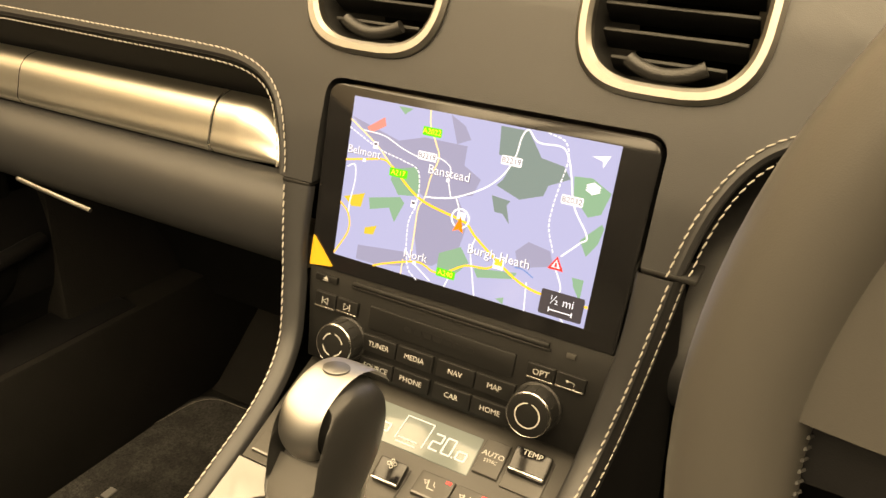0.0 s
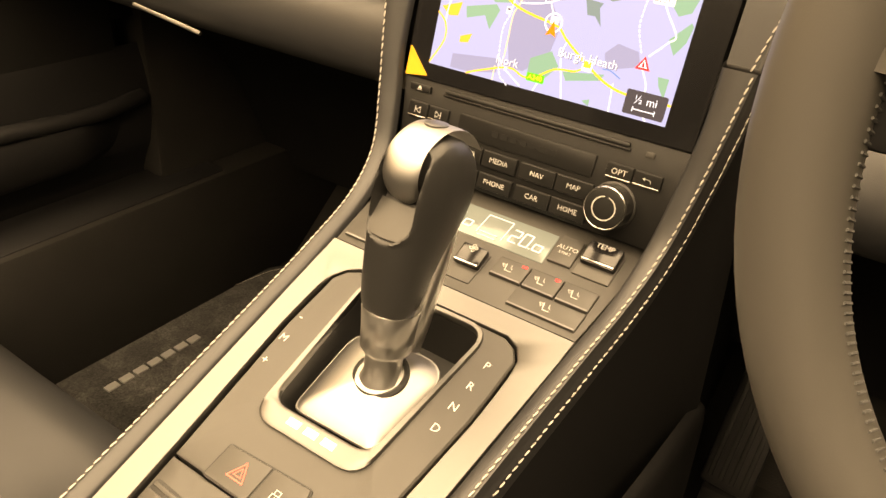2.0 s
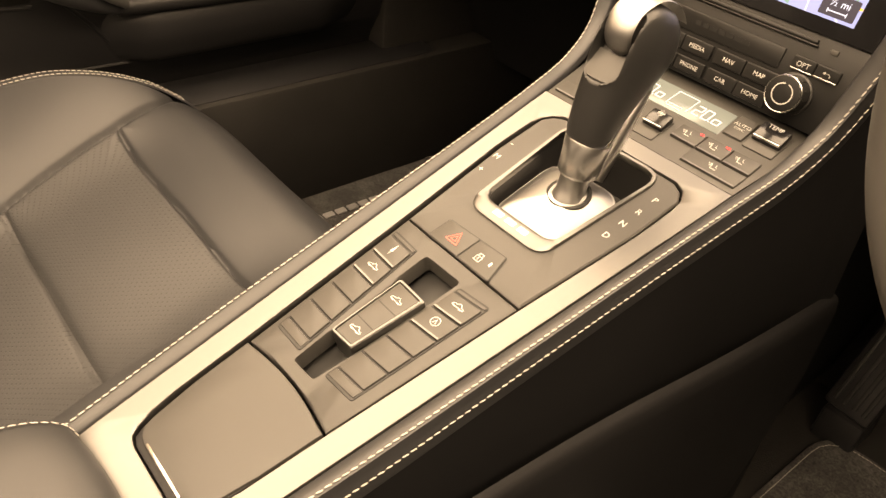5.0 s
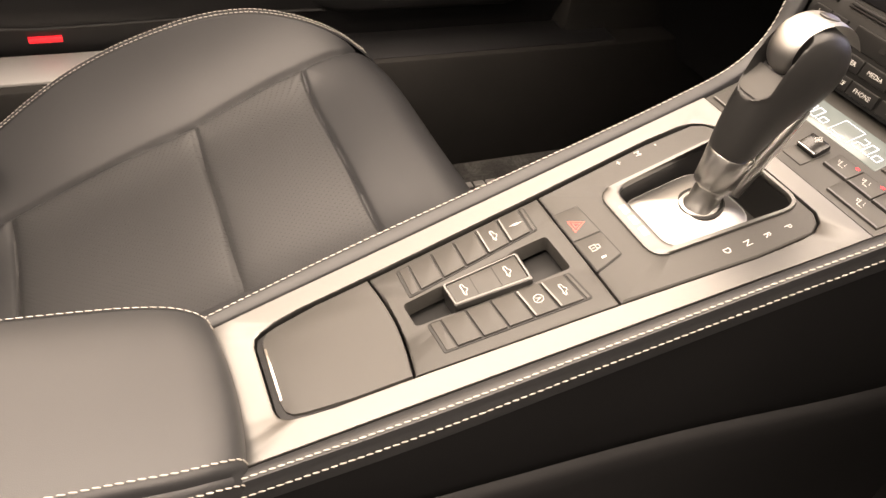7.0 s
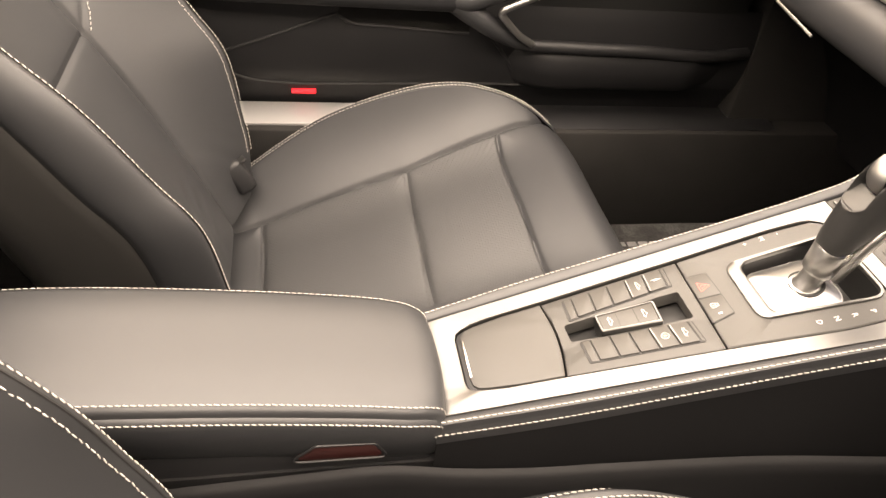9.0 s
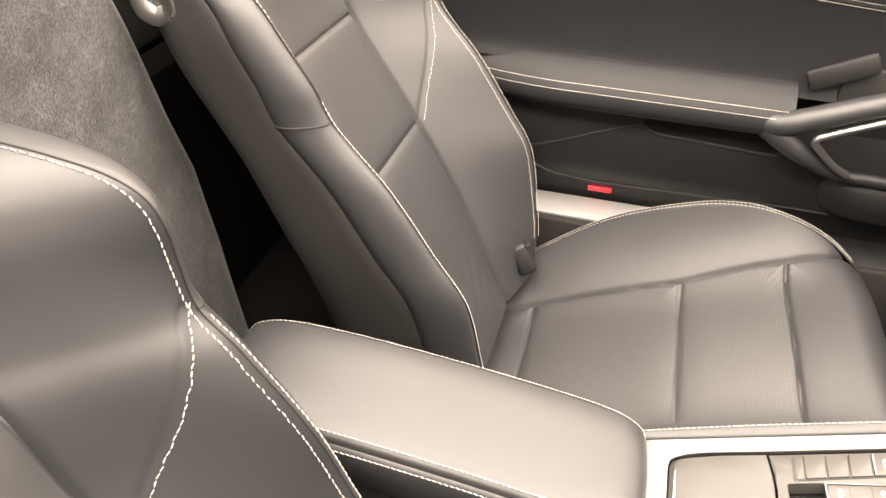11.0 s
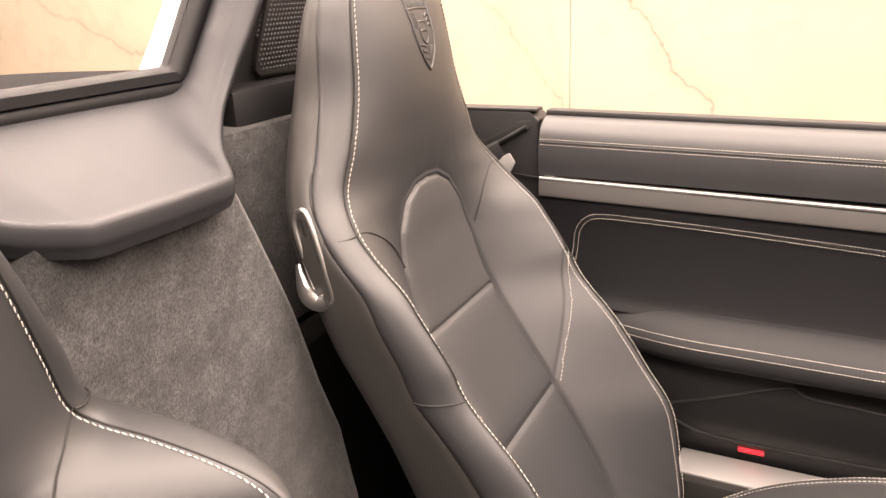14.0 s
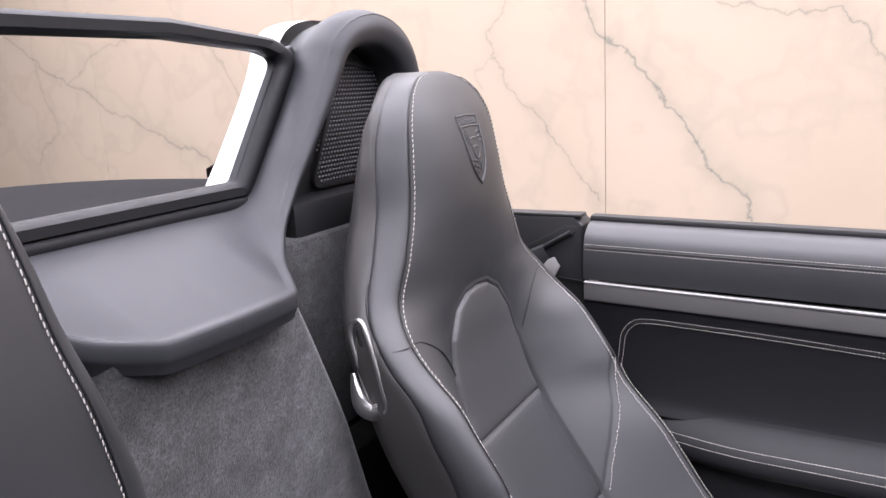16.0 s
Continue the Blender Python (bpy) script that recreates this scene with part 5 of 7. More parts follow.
for pts, w, col, z, dash in (
        ([(0.0, 0.14), (0.12, 0.26), (0.20, 0.37)], 0.0012, "cream", 0.0025, 0), ([(0.20, 0.37), (0.33, 0.52), (0.49, 0.58), (0.53, 0.60), (0.57, 0.66), (0.67, 0.77), (0.76, 0.85), (0.85, 0.88), (1.0, 0.88)], 0.0019, "yellow", 0.0025, 0),
        ([(0.0, 0.39), (0.09, 0.36), (0.16, 0.34), (0.20, 0.37)], 0.0015, "yellow", 0.0025, 0), ([(0.0, 0.66), (0.04, 0.72), (0.05, 0.83), (0.0, 0.99)], 0.0014, "yellow", 0.0025, 0), ([(0.18, 1.0), (0.24, 0.96), (0.36, 0.90), (0.43, 0.93), (0.48, 0.91), (0.55, 0.84), (0.63, 0.82), (0.67, 0.77)], 0.0015, "yellow", 0.0025, 0),
        ([(0.32, 0.0), (0.33, 0.09), (0.36, 0.18), (0.38, 0.26), (0.36, 0.38), (0.35, 0.50), (0.33, 0.58), (0.33, 0.74), (0.33, 0.90)], 0.0011, "cream", 0.0024, 0), ([(0.06, 0.19), (0.15, 0.20), (0.23, 0.25), (0.31, 0.28), (0.38, 0.26), (0.43, 0.30), (0.43, 0.37), (0.45, 0.47)], 0.0009, "white", 0.0024, 0),
        ([(0.35, 0.50), (0.40, 0.49), (0.47, 0.46), (0.57, 0.37), (0.63, 0.27), (0.66, 0.16), (0.67, 0.05), (0.69, 0.005), (0.73, 0.06), (0.81, 0.06), (0.84, 0.11), (0.86, 0.20), (0.89, 0.36), (0.95, 0.50), (0.93, 0.55), (0.88, 0.64)], 0.0012, "white", 0.0024, 0),
        ([(0.47, 0.46), (0.49, 0.53), (0.49, 0.58)], 0.0010, "white", 0.0024, 0), ([(0.57, 0.66), (0.56, 0.75), (0.58, 0.88), (0.60, 1.0)], 0.0010, "white", 0.0024, 0), ([(0.78, 0.84), (0.79, 1.0)], 0.0010, "white", 0.0024, 0), ([(0.86, 0.69), (0.90, 0.82), (0.88, 0.91), (0.93, 1.0)], 0.0010, "white", 0.0024, 0),
        ([(0.01, 0.43), (0.04, 0.41), (0.05, 0.50), (0.04, 0.64), (0.04, 0.72)], 0.0010, "white", 0.0024, 0), ([(0.33, 0.90), (0.42, 0.99)], 0.0010, "white", 0.0024, 0), ([(0.50, 0.91), (0.48, 1.0)], 0.0010, "white", 0.0024, 0), ([(0.30, 0.91), (0.30, 1.0)], 0.0009, "cream", 0.0024, 0),
        ([(0.0, 0.19), (0.13, 0.28), (0.24, 0.32), (0.30, 0.35), (0.32, 0.43), (0.32, 0.56), (0.30, 0.68), (0.31, 0.86), (0.33, 0.96), (0.36, 1.0)], 0.0010, "white", 0.0026, 0.0026),
        ([(0.76, 0.0), (0.82, 0.03), (0.84, 0.12), (0.83, 0.25), (0.82, 0.38), (0.82, 0.50), (0.85, 0.63)], 0.0010, "white", 0.0026, 0.0026), ([(0.73, 0.77), (0.76, 0.77), (0.80, 0.80)], 0.0009, "blue", 0.0026, 0)):
    road(pts, w, col, z, dash)


def map_word(text, u, v, size, col="white", z=0.0032, back="ink"):
    m = MM @ pose(*mp(u, v), z)
    words(text, m @ pose(0.0003, -0.0003, -0.0002), size, COL[back], display, "map_name")
    words(text, m, size, COL[col], display, "map_name")


def map_sign(text, u, v, col, ink):
    x, y = mp(u, v)
    w, h = 0.0115, 0.0047
    flat(MM, outline([(x - w / 2, y - h / 2), (x + w / 2, y - h / 2), (x + w / 2, y + h / 2), (x - w / 2, y + h / 2)], 0.0008, 2), COL[col], display, "road_sign", 0.0028)
    words(text, MM @ pose(x, y, 0.0031), 0.0042, COL[ink], display, "map_name")


map_word("Belmont", 0.075, 0.32, 0.0064), map_word("Banstead", 0.43, 0.335, 0.0070), map_word("Nork", 0.35, 0.865, 0.0068), map_word("Burgh Heath", 0.665, 0.735, 0.0070)
for text, u, v, col, ink in (("A2022", 0.34, 0.12, "sign", "yellow"), ("B2218", 0.335, 0.265, "white", "ink"), ("A217", 0.23, 0.40, "sign", "yellow"), ("B2219", 0.65, 0.19, "white", "ink"), ("B2032", 0.88, 0.33, "white", "ink"), ("A240", 0.48, 0.92, "sign", "yellow")):
    map_sign(text, u, v, col, ink)
cx, cy = mp(0.50, 0.575)
circ = [Vector((cx + 0.0055 * math.cos(t), cy + 0.0055 * math.sin(t))) for t in np.linspace(0, 2 * math.pi, 33)[:-1]]
part("position_ring", ring(MM, circ, [Vector((cx, cy)).lerp(p, 0.82) for p in circ], 0.0026, 0.0028), COL["white"], display)
flat(MM, [(cx - 0.0032, cy - 0.0075), (cx + 0.0005, cy + 0.0015), (cx + 0.0032, cy - 0.0075), (cx, cy - 0.006)], COL["orange"], display, "position_arrow", 0.0031)
flat(MM, [(cx - 0.002, cy - 0.0005), (cx + 0.003, cy - 0.0005), (cx + 0.003, cy + 0.0035), (cx - 0.002, cy + 0.0035)], COL["white"], display, "position_flag", 0.0029)
for u, v in ((0.12, 0.265), (0.31, 0.56)):
    x, y = mp(u, v)
    flat(MM, [(x - 0.0016, y - 0.002), (x + 0.0016, y - 0.002), (x + 0.0016, y + 0.002), (x - 0.0016, y + 0.002)], COL["white"], display, "station_mark", 0.0029)
    flat(MM, [(x - 0.001, y), (x + 0.001, y), (x + 0.001, y + 0.0012), (x - 0.001, y + 0.0012)], COL["ink"], display, "station_mark", 0.0030)
for u, v in ((0.43, 0.375), (0.35, 0.91), (0.08, 0.37)):
    x, y = mp(u, v)
    flat(MM, [(x - 0.001, y - 0.001), (x + 0.001, y - 0.001), (x + 0.001, y + 0.001), (x - 0.001, y + 0.001)], COL["white"], display, "town_mark", 0.0029)
x, y = mp(0.67, 0.775)
flat(MM, [(x - 0.003, y - 0.003), (x + 0.003, y - 0.003), (x + 0.003, y + 0.003), (x - 0.003, y + 0.003)], COL["white"], display, "town_mark", 0.0027)
flat(MM, [(x - 0.0022, y - 0.001), (x + 0.0022, y - 0.001), (x + 0.0022, y + 0.0025), (x - 0.0022, y + 0.0025)], COL["yellow"], display, "town_mark", 0.00285)
x, y = mp(0.87, 0.69)
flat(MM, [(x - 0.0042, y - 0.003), (x + 0.0042, y - 0.003), (x, y + 0.0042)], COL["red"], display, "warning_sign", 0.0028)
flat(MM, [(x - 0.0024, y - 0.0019), (x + 0.0024, y - 0.0019), (x, y + 0.0024)], COL["white"], display, "warning_sign", 0.0030)
flat(MM, [(x - 0.0008, y - 0.0015), (x + 0.0008, y - 0.0015), (x + 0.0004, y + 0.001), (x - 0.0004, y + 0.001)], COL["red"], display, "warning_sign", 0.0032)
x, y = mp(0.945, 0.09)
flat(MM, [(x - 0.0045, y + 0.0012), (x + 0.0045, y + 0.0030), (x + 0.0018, y - 0.0035), (x + 0.0010, y - 0.0002)], COL["white"], display, "compass_arrow", 0.0029)
x, y = mp(0.94, 0.23)
for k in range(3):
    flat(MM, [(x - 0.004, y - 0.0012 * k), (x, y - 0.002 - 0.0012 * k), (x + 0.004, y - 0.0012 * k), (x, y + 0.002 - 0.0012 * k)], COL["white"], display, "layers_mark", 0.0029 - 0.0001 * k)
x, y = mp(0.915, 0.91)
flat(MM, outline([(x - 0.0115, y - 0.0065), (x + 0.0115, y - 0.0065), (x + 0.0115, y + 0.0065), (x - 0.0115, y + 0.0065)], 0.001, 2), COL["box"], display, "scale_box", 0.0029)
words("½ mi", MM @ pose(x, y + 0.0018, 0.0032), 0.0062, COL["white"], display, "scale_text")
for a, b, c, d in ((-0.006, 0.006, -0.0036, -0.0030), (-0.0064, -0.0058, -0.0046, -0.0020), (0.0058, 0.0064, -0.0046, -0.0020)):
    flat(MM, [(x + a, y + c), (x + b, y + c), (x + b, y + d), (x + a, y + d)], COL["white"], display, "scale_bar", 0.0032)
part("unit_box", rbox(FAS @ pose(0, -0.03, -0.05), 0.20, 0.17, 0.06), DARK, head_unit)
# yellow sticker wedge in the bezel's corner
YELLOW = mat("yellow_sticker", (0.72, 0.38, 0.05), 0.45, vary=0.03)
tag = tagged(part("yellow_sticker", slab(FAS, fas_pts([(-0.0925, 0.7210), (-0.0760, 0.7232), (-0.0920, 0.7390)], 0.0005, 2), 0.0016, 0.0021), YELLOW), "small yellow triangular sticker on the display's corner", "sticker")
part("disc_slot", rbox(fas_at(0, 0.7172, -0.0002), 0.122, 0.0026, 0.004, 0.0008), DARK, head_unit, "disc slot")
part("slot_lip", rbox(fas_at(0, 0.7148, 0.0004), 0.124, 0.0016, 0.0024, 0.0006), UNIT, head_unit)
part("sensor", rbox(fas_at(0.073, 0.7150, 0), 0.005, 0.003, 0.0014, 0.0003), GREY, head_unit)
part("cover_plate", slab(FAS, fas_pts([(-0.0474, 0.6940), (0.0442, 0.6940), (0.0445, 0.7070), (-0.0476, 0.7075)], 0.001, 2), -0.001, 0.0008, 0.0005), KEYCAP, head_unit)
for k in range(7):
    part("maker_mark", rbox(fas_at(-0.021 + 0.0065 * k, 0.7010, 0.0009), 0.0044, 0.0032, 0.0003), UNIT, head_unit)


def unit_key(x0, x1, z0, z1, text="", sign_="", metal=False, size=0.0044):
    k = part("button", slab(FAS, fas_pts([(x0, z0), (x1, z0), (x1, z1), (x0, z1)], 0.0007, 2), -0.003, 0.0014, 0.0006), KEYCAP, head_unit)
    c = fas_at((x0 + x1) / 2, (z0 + z1) / 2, 0.0016)
    if text:
        words(text, c, size, WHITE, k)
    if sign_:
        glyph(sign_, c, 0.0048, WHITE, k)
    if metal:
        part("edge_strip", rbox(fas_at((x0 + x1) / 2, z0 + 0.0007, 0.0014), x1 - x0 - 0.0006, 0.0011, 0.0008, 0.0003), CHROME, k)
    return k


for k, (top, low) in enumerate((("TUNER", "SOURCE"), ("MEDIA", "PHONE"), ("NAV", "CAR"), ("MAP", "HOME"))):
    x0, x1 = ((-0.0492, -0.0264), (-0.0258, -0.0022), (0.0004, 0.0238), (0.0244, 0.0475))[k]
    unit_key(x0, x1, 0.6812, 0.6910, top), unit_key(x0, x1, 0.6680, 0.6775, low)
unit_key(0.0517, 0.0672, 0.6975, 0.7060, "OPT", metal=True, size=0.0048), unit_key(0.0678, 0.0837, 0.6978, 0.7060, sign_="arc", metal=True)
unit_key(-0.0858, -0.0709, 0.6972, 0.7068, sign_="skip_back", metal=True), unit_key(-0.0703, -0.0554, 0.6980, 0.7066, sign_="skip", metal=True)
unit_key(-0.0875, -0.0720, 0.7130, 0.7172, sign_="up")
for x in (-0.0605, 0.0608):
    m = fas_at(x, 0.6835, 0)
    knob = part("rotary_knob", lathe(m, [(0.0136, -0.001), (0.0136, 0.001), (0.0124, 0.0015), (0.0121, 0.0125), (0.0117, 0.0138), (0.0108, 0.0140)], 48), KNOB, head_unit, "black rotary knob with a bright rim")
    part("knob_rim", lathe(m, [(0.0121, 0.0130), (0.0122, 0.0136), (0.0117, 0.0143), (0.0113, 0.0141)], 48), CHROME, knob)
    part("knob_face", lathe(m, [(0.0112, 0.0130), (0.0112, 0.0145), (0.0104, 0.0147)], 40), KEYCAP, knob)
    arcs = [(1.7, 7.8)] if x > 0 else [(0.3, 1.6), (1.9, 3.1), (3.4, 4.7), (5.0, 6.2)]
    for a0, a1 in arcs:
        pts = [Vector((0.0070 * math.cos(t), 0.0070 * math.sin(t))) for t in np.linspace(a0, a1 - 0.15, 18)]
        inn = [p * 0.90 for p in pts]
        bm = bmesh.new()
        for a, b, c, d in zip(pts, pts[1:], inn[1:], inn):
            bm.faces.new([bm.verts.new(m @ Vector((*q, 0.0150))) for q in (a, b, c, d)])
        part("knob_print", bm, WHITE, knob)
    for k in range(24):
        t = k * math.pi / 12
        part("knob_rib", rbox(m @ pose(0.0123 * math.cos(t), 0.0123 * math.sin(t), 0.0065, 0, 0, math.degrees(t)), 0.0006, 0.0009, 0.010), KNOB, knob) if k % 2 == 0 else None

# ---- climate panel ----
climate = thing("climate_panel", "grey climate control panel with lit temperature display", "control panel")
CP = symmetric([(0.0800, 0.3142), (0.0835, 0.345), (0.0885, 0.3990)])
part("panel", slab(CON, con_pts(CP), -0.02, 0.0004, 0.0005), GREY, climate, "dark grey panel")
part("display_window", slab(CON, con_pts([(-0.0395, 0.3530), (0.0385, 0.3530), (0.0370, 0.3765), (-0.0385, 0.3765)], 0.001, 2), -0.002, 0.0010, 0.0004), mat("lcd_glass", (0.085, 0.100, 0.098), 0.12, vary=0.0, spec=0.6, emit=0.9), climate, "dark glossy climate display")
LCD = lit("lcd_white", (0.85, 0.92, 1.0), 0.75)
SEGMENTS = {"2": "abged", "0": "abcdef", "o": "cdeg"}


def lcd_digits(text, x, y, wide=0.0052, high=0.0098):
    """Seven-bar figures on the climate display."""
    bm, t = bmesh.new(), 0.0010
    for ch in text:
        if ch == ".":
            box(bm, con_at(x - 0.0006, y - high / 2, 0.0013), t, t, 0.0002)
            x += 0.0012
            continue
        for k in SEGMENTS[ch]:
            dx, dy, w, h = {"a": (0, high / 2, wide, t), "d": (0, -high / 2, wide, t), "g": (0, 0, wide, t), "b": (wide / 2, high / 4, t, high / 2), "c": (wide / 2, -high / 4, t, high / 2), "e": (-wide / 2, -high / 4, t, high / 2), "f": (-wide / 2, high / 4, t, high / 2)}[k]
            box(bm, con_at(x + wide / 2 + dx, y + dy, 0.0013), w, h, 0.0002)
        x += wide + 0.0022
    part("temperature", bm, LCD, climate, "lit temperature figures")


lcd_digits("20.o", -0.0355, 0.3640), lcd_digits("20.o", 0.0120, 0.3640)
for a, b in (((-0.0085, 0.3575), (-0.0085, 0.3730)), ((-0.0085, 0.3730), (0.0085, 0.3730)), ((0.0085, 0.3730), (0.0085, 0.3575)), ((-0.0070, 0.3590), (0.0050, 0.3590)), ((-0.0070, 0.3562), (0.0050, 0.3562))):
    a, b = Vector(a), Vector(b)
    d = b - a
    part("fan_mark", rbox(con_at((a.x + b.x) / 2, (a.y + b.y) / 2, 0.0013), max(abs(d.x), 0.0007), max(abs(d.y) / 0.9604, 0.0007), 0.0002), LCD, climate)
for sgn in (1, -1):
    def sx(pts):
        return pts if sgn > 0 else [(-x, y) for x, y in reversed([pts[1], pts[0], pts[3], pts[2]])]
    at = key(sx([(0.0395, 0.3565), (0.0540, 0.3565), (0.0530, 0.3775), (0.0392, 0.3775)]), climate, BUTTON, 0.0022, metal=False)
    words("AUTO", con_at(sgn * 0.0464, 0.3685, 0.0025), 0.0046, WHITE, at)
    words("SYNC" if sgn > 0 else "MONO", con_at(sgn * 0.0464, 0.3645, 0.0025), 0.0030, WHITE, at)
    tp = part("temperature_rocker", slab(CON, con_pts(sx([(0.0560, 0.3545), (0.0780, 0.3545), (0.0775, 0.3780), (0.0560, 0.3780)]), 0.0008, 2), -0.004, 0.0016, 0.0006), BUTTON, climate)
    part("rocker_paddle", rbox(con_at(sgn * 0.0668, 0.3700, 0.0040) @ pose(0, 0, 0, 12), 0.0205, 0.0150, 0.005, 0.0012), GLOSS, tp)
    part("edge_strip", rbox(con_at(sgn * 0.0668, 0.3640, 0.0050), 0.0195, 0.0016, 0.0016, 0.0005), CHROME, tp)
    words("TEMP", con_at(sgn * 0.0668, 0.3735, 0.0082) @ pose(0, 0, 0, 12), 0.0046, WHITE, tp)
fan = part("fan_rocker", slab(CON, con_pts([(-0.0065, 0.3205), (0.0108, 0.3205), (0.0108, 0.3440), (-0.0065, 0.3440)], 0.0008, 2), -0.004, 0.0012, 0.0006), BUTTON, climate)
part("rocker_paddle", rbox(con_at(0.0022, 0.3370, 0.0032) @ pose(0, 0, 0, 12), 0.0165, 0.0135, 0.005, 0.0012), GLOSS, fan)
part("edge_strip", rbox(con_at(0.0022, 0.3310, 0.0045), 0.0155, 0.0016, 0.0016, 0.0005), CHROME, fan)
glyph("fan", con_at(0.0022, 0.3400, 0.0074) @ pose(0, 0, 0, 12), 0.0060, WHITE, fan)
for k in range(3):
    x0 = 0.0165 + 0.0205 * k
    kb = key([(x0, 0.3325), (x0 + 0.0198, 0.3325), (x0 + 0.0198, 0.3465), (x0, 0.3465)], climate, BUTTON, 0.0024, metal=True)
    glyph("seat", con_at(x0 + 0.0090, 0.3395, 0.0028), 0.0066, WHITE, kb)
    if k < 2:
        part("indicator", rbox(con_at(x0 + 0.0165, 0.3445, 0.0027), 0.0030, 0.0016, 0.0006, 0.0003), LED, kb, "small red indicator lamp")
lb = key([(0.0360, 0.3185), (0.0770, 0.3185), (0.0775, 0.3312), (0.0360, 0.3312)], climate, BUTTON, 0.0020, metal=True)
glyph("seat", con_at(0.0575, 0.3250, 0.0024), 0.0066, WHITE, lb)
for k in range(2):
    x0 = -0.0625 + 0.0205 * k
    key([(x0, 0.3325), (x0 + 0.0198, 0.3325), (x0 + 0.0198, 0.3465), (x0, 0.3465)], climate, BUTTON, 0.0024, metal=True)
key([(-0.0770, 0.3185), (-0.0215, 0.3185), (-0.0215, 0.3312), (-0.0770, 0.3312)], climate, BUTTON, 0.0020, metal=True)

# ---- dashboard ----
dashboard = thing("dashboard", "black leather dashboard with stitched edges and a silver trim strip", "dashboard")


def dash_y(z):
    return float(np.interp(z, [0.76, 0.80, 0.83, 0.85, 0.88, 0.91, 0.93, 0.942, 0.947], [0.400, 0.411, 0.4215, 0.429, 0.440, 0.460, 0.490, 0.540, 0.60]))


def vent_outline(cx, cz, w, h, n=48):
    out = []
    for k in range(n):
        t = 2 * math.pi * k / n
        c, s = math.cos(t), math.sin(t)
        out.append(Vector((cx + w * math.copysign(abs(c) ** 0.64, c), cz + h * math.copysign(abs(s) ** 0.64, s))))
    return out


LEFT_EDGE = [(-0.72, 0.8335), (-0.60, 0.8330), (-0.50, 0.8325), (-0.393, 0.8320), (-0.32, 0.8315), (-0.275, 0.8310), (-0.23, 0.8307), (-0.197, 0.8303), (-0.172, 0.8293), (-0.154, 0.8262), (-0.141, 0.8205), (-0.132, 0.8120), (-0.1265, 0.8020), (-0.1230, 0.7910), (-0.1205, 0.7800), (-0.1190, 0.7690)]
RIGHT_EDGE = [(0.1140, 0.7690), (0.1160, 0.7790), (0.1185, 0.7900), (0.1220, 0.8010), (0.1270, 0.8120), (0.1335, 0.8220), (0.1420, 0.8300), (0.1530, 0.8355), (0.17, 0.839), (0.20, 0.841), (0.26, 0.842), (0.34, 0.842), (0.45, 0.842), (0.58, 0.842), (0.72, 0.842)]
left_line = [Vector((p.x, p.y)) for p in catmull([(x, z, 0) for x, z in LEFT_EDGE], 60)]
right_line = [Vector((p.x, p.y)) for p in catmull([(x, z, 0) for x, z in RIGHT_EDGE], 50)]
unit_edge = fas_pts([(-0.0965, 0.7690), (-0.0965, 0.8285), (0.0975, 0.8285), (0.0975, 0.7690)], [0, 0.011, 0.011, 0], 6)
unit_edge = [Vector((p.x, p.y * 0.9709 + 0.7755)) for p in unit_edge]
border = left_line + unit_edge + right_line + [Vector((0.72, 0.947)), Vector((-0.72, 0.947))]
VENTS = ((-0.0755, 0.885, 0.0445, 0.0430), (0.0860, 0.885, 0.0447, 0.0425))
bm = bmesh.new()
loops = [border] + [vent_outline(*v) for v in VENTS]
edges = []
for loop in loops:
    vs = [bm.verts.new((p.x, 0, p.y)) for p in loop]
    edges += [bm.edges.new((a, b)) for a, b in zip(vs, vs[1:] + vs[:1])]
bmesh.ops.triangle_fill(bm, use_beauty=True, use_dissolve=False, edges=edges)
for z in np.arange(0.775, 0.947, 0.006):
    bmesh.ops.bisect_plane(bm, geom=bm.verts[:] + bm.edges[:] + bm.faces[:], plane_co=(0, 0, z), plane_no=(0, 0, 1))
for x in np.arange(-0.7, 0.71, 0.02):
    bmesh.ops.bisect_plane(bm, geom=bm.verts[:] + bm.edges[:] + bm.faces[:], plane_co=(x, 0, 0), plane_no=(1, 0, 0))
rim_edges = [e for e in bm.edges if e.is_boundary]
for v in bm.verts:
    v.co.y = dash_y(v.co.z) + 0.02 * max(0, abs(v.co.x) - 0.3) ** 2
lip = bmesh.ops.extrude_edge_only(bm, edges=rim_edges)
for v in lip["geom"]:
    if isinstance(v, bmesh.types.BMVert):
        v.co.y += 0.022
part("upper_pad", bm, LEATHER, dashboard, "grained leather upper dash", angle=35)
part("top_pad", rbox(pose(0, 0.80, 0.935), 1.44, 0.42, 0.022, 0.01), LEATHER, dashboard)
# piping and stitches along both recesses
for line, side in ((left_line, -1), (right_line, 1)):
    bm = bmesh.new()
    for off in (0.0035, -0.0055):
        pts = []
        for a, b in zip(line, line[1:]):
            d = (b - a).normalized()
            n = Vector((-d.y, d.x))
            q = a + n * off
            if q.y < 0.7695:
                continue
            pts.append(Vector((q.x, dash_y(q.y) - 0.0006 + (0.004 if off < 0 else 0) + 0.02 * max(0, abs(q.x) - 0.3) ** 2, q.y)))
        stitches(pts, (0, -1, 0.2), bm=bm)
    part("stitching", bm, THREAD, dashboard, "chalk-white double stitching")
for line in (left_line, right_line):
    part("piping", tube([Vector((p.x, dash_y(p.y) + 0.003 + 0.02 * max(0, abs(p.x) - 0.3) ** 2, p.y)) for p in line], 0.0034, 8, up=(0, 1, 0)), LEATHER, dashboard)
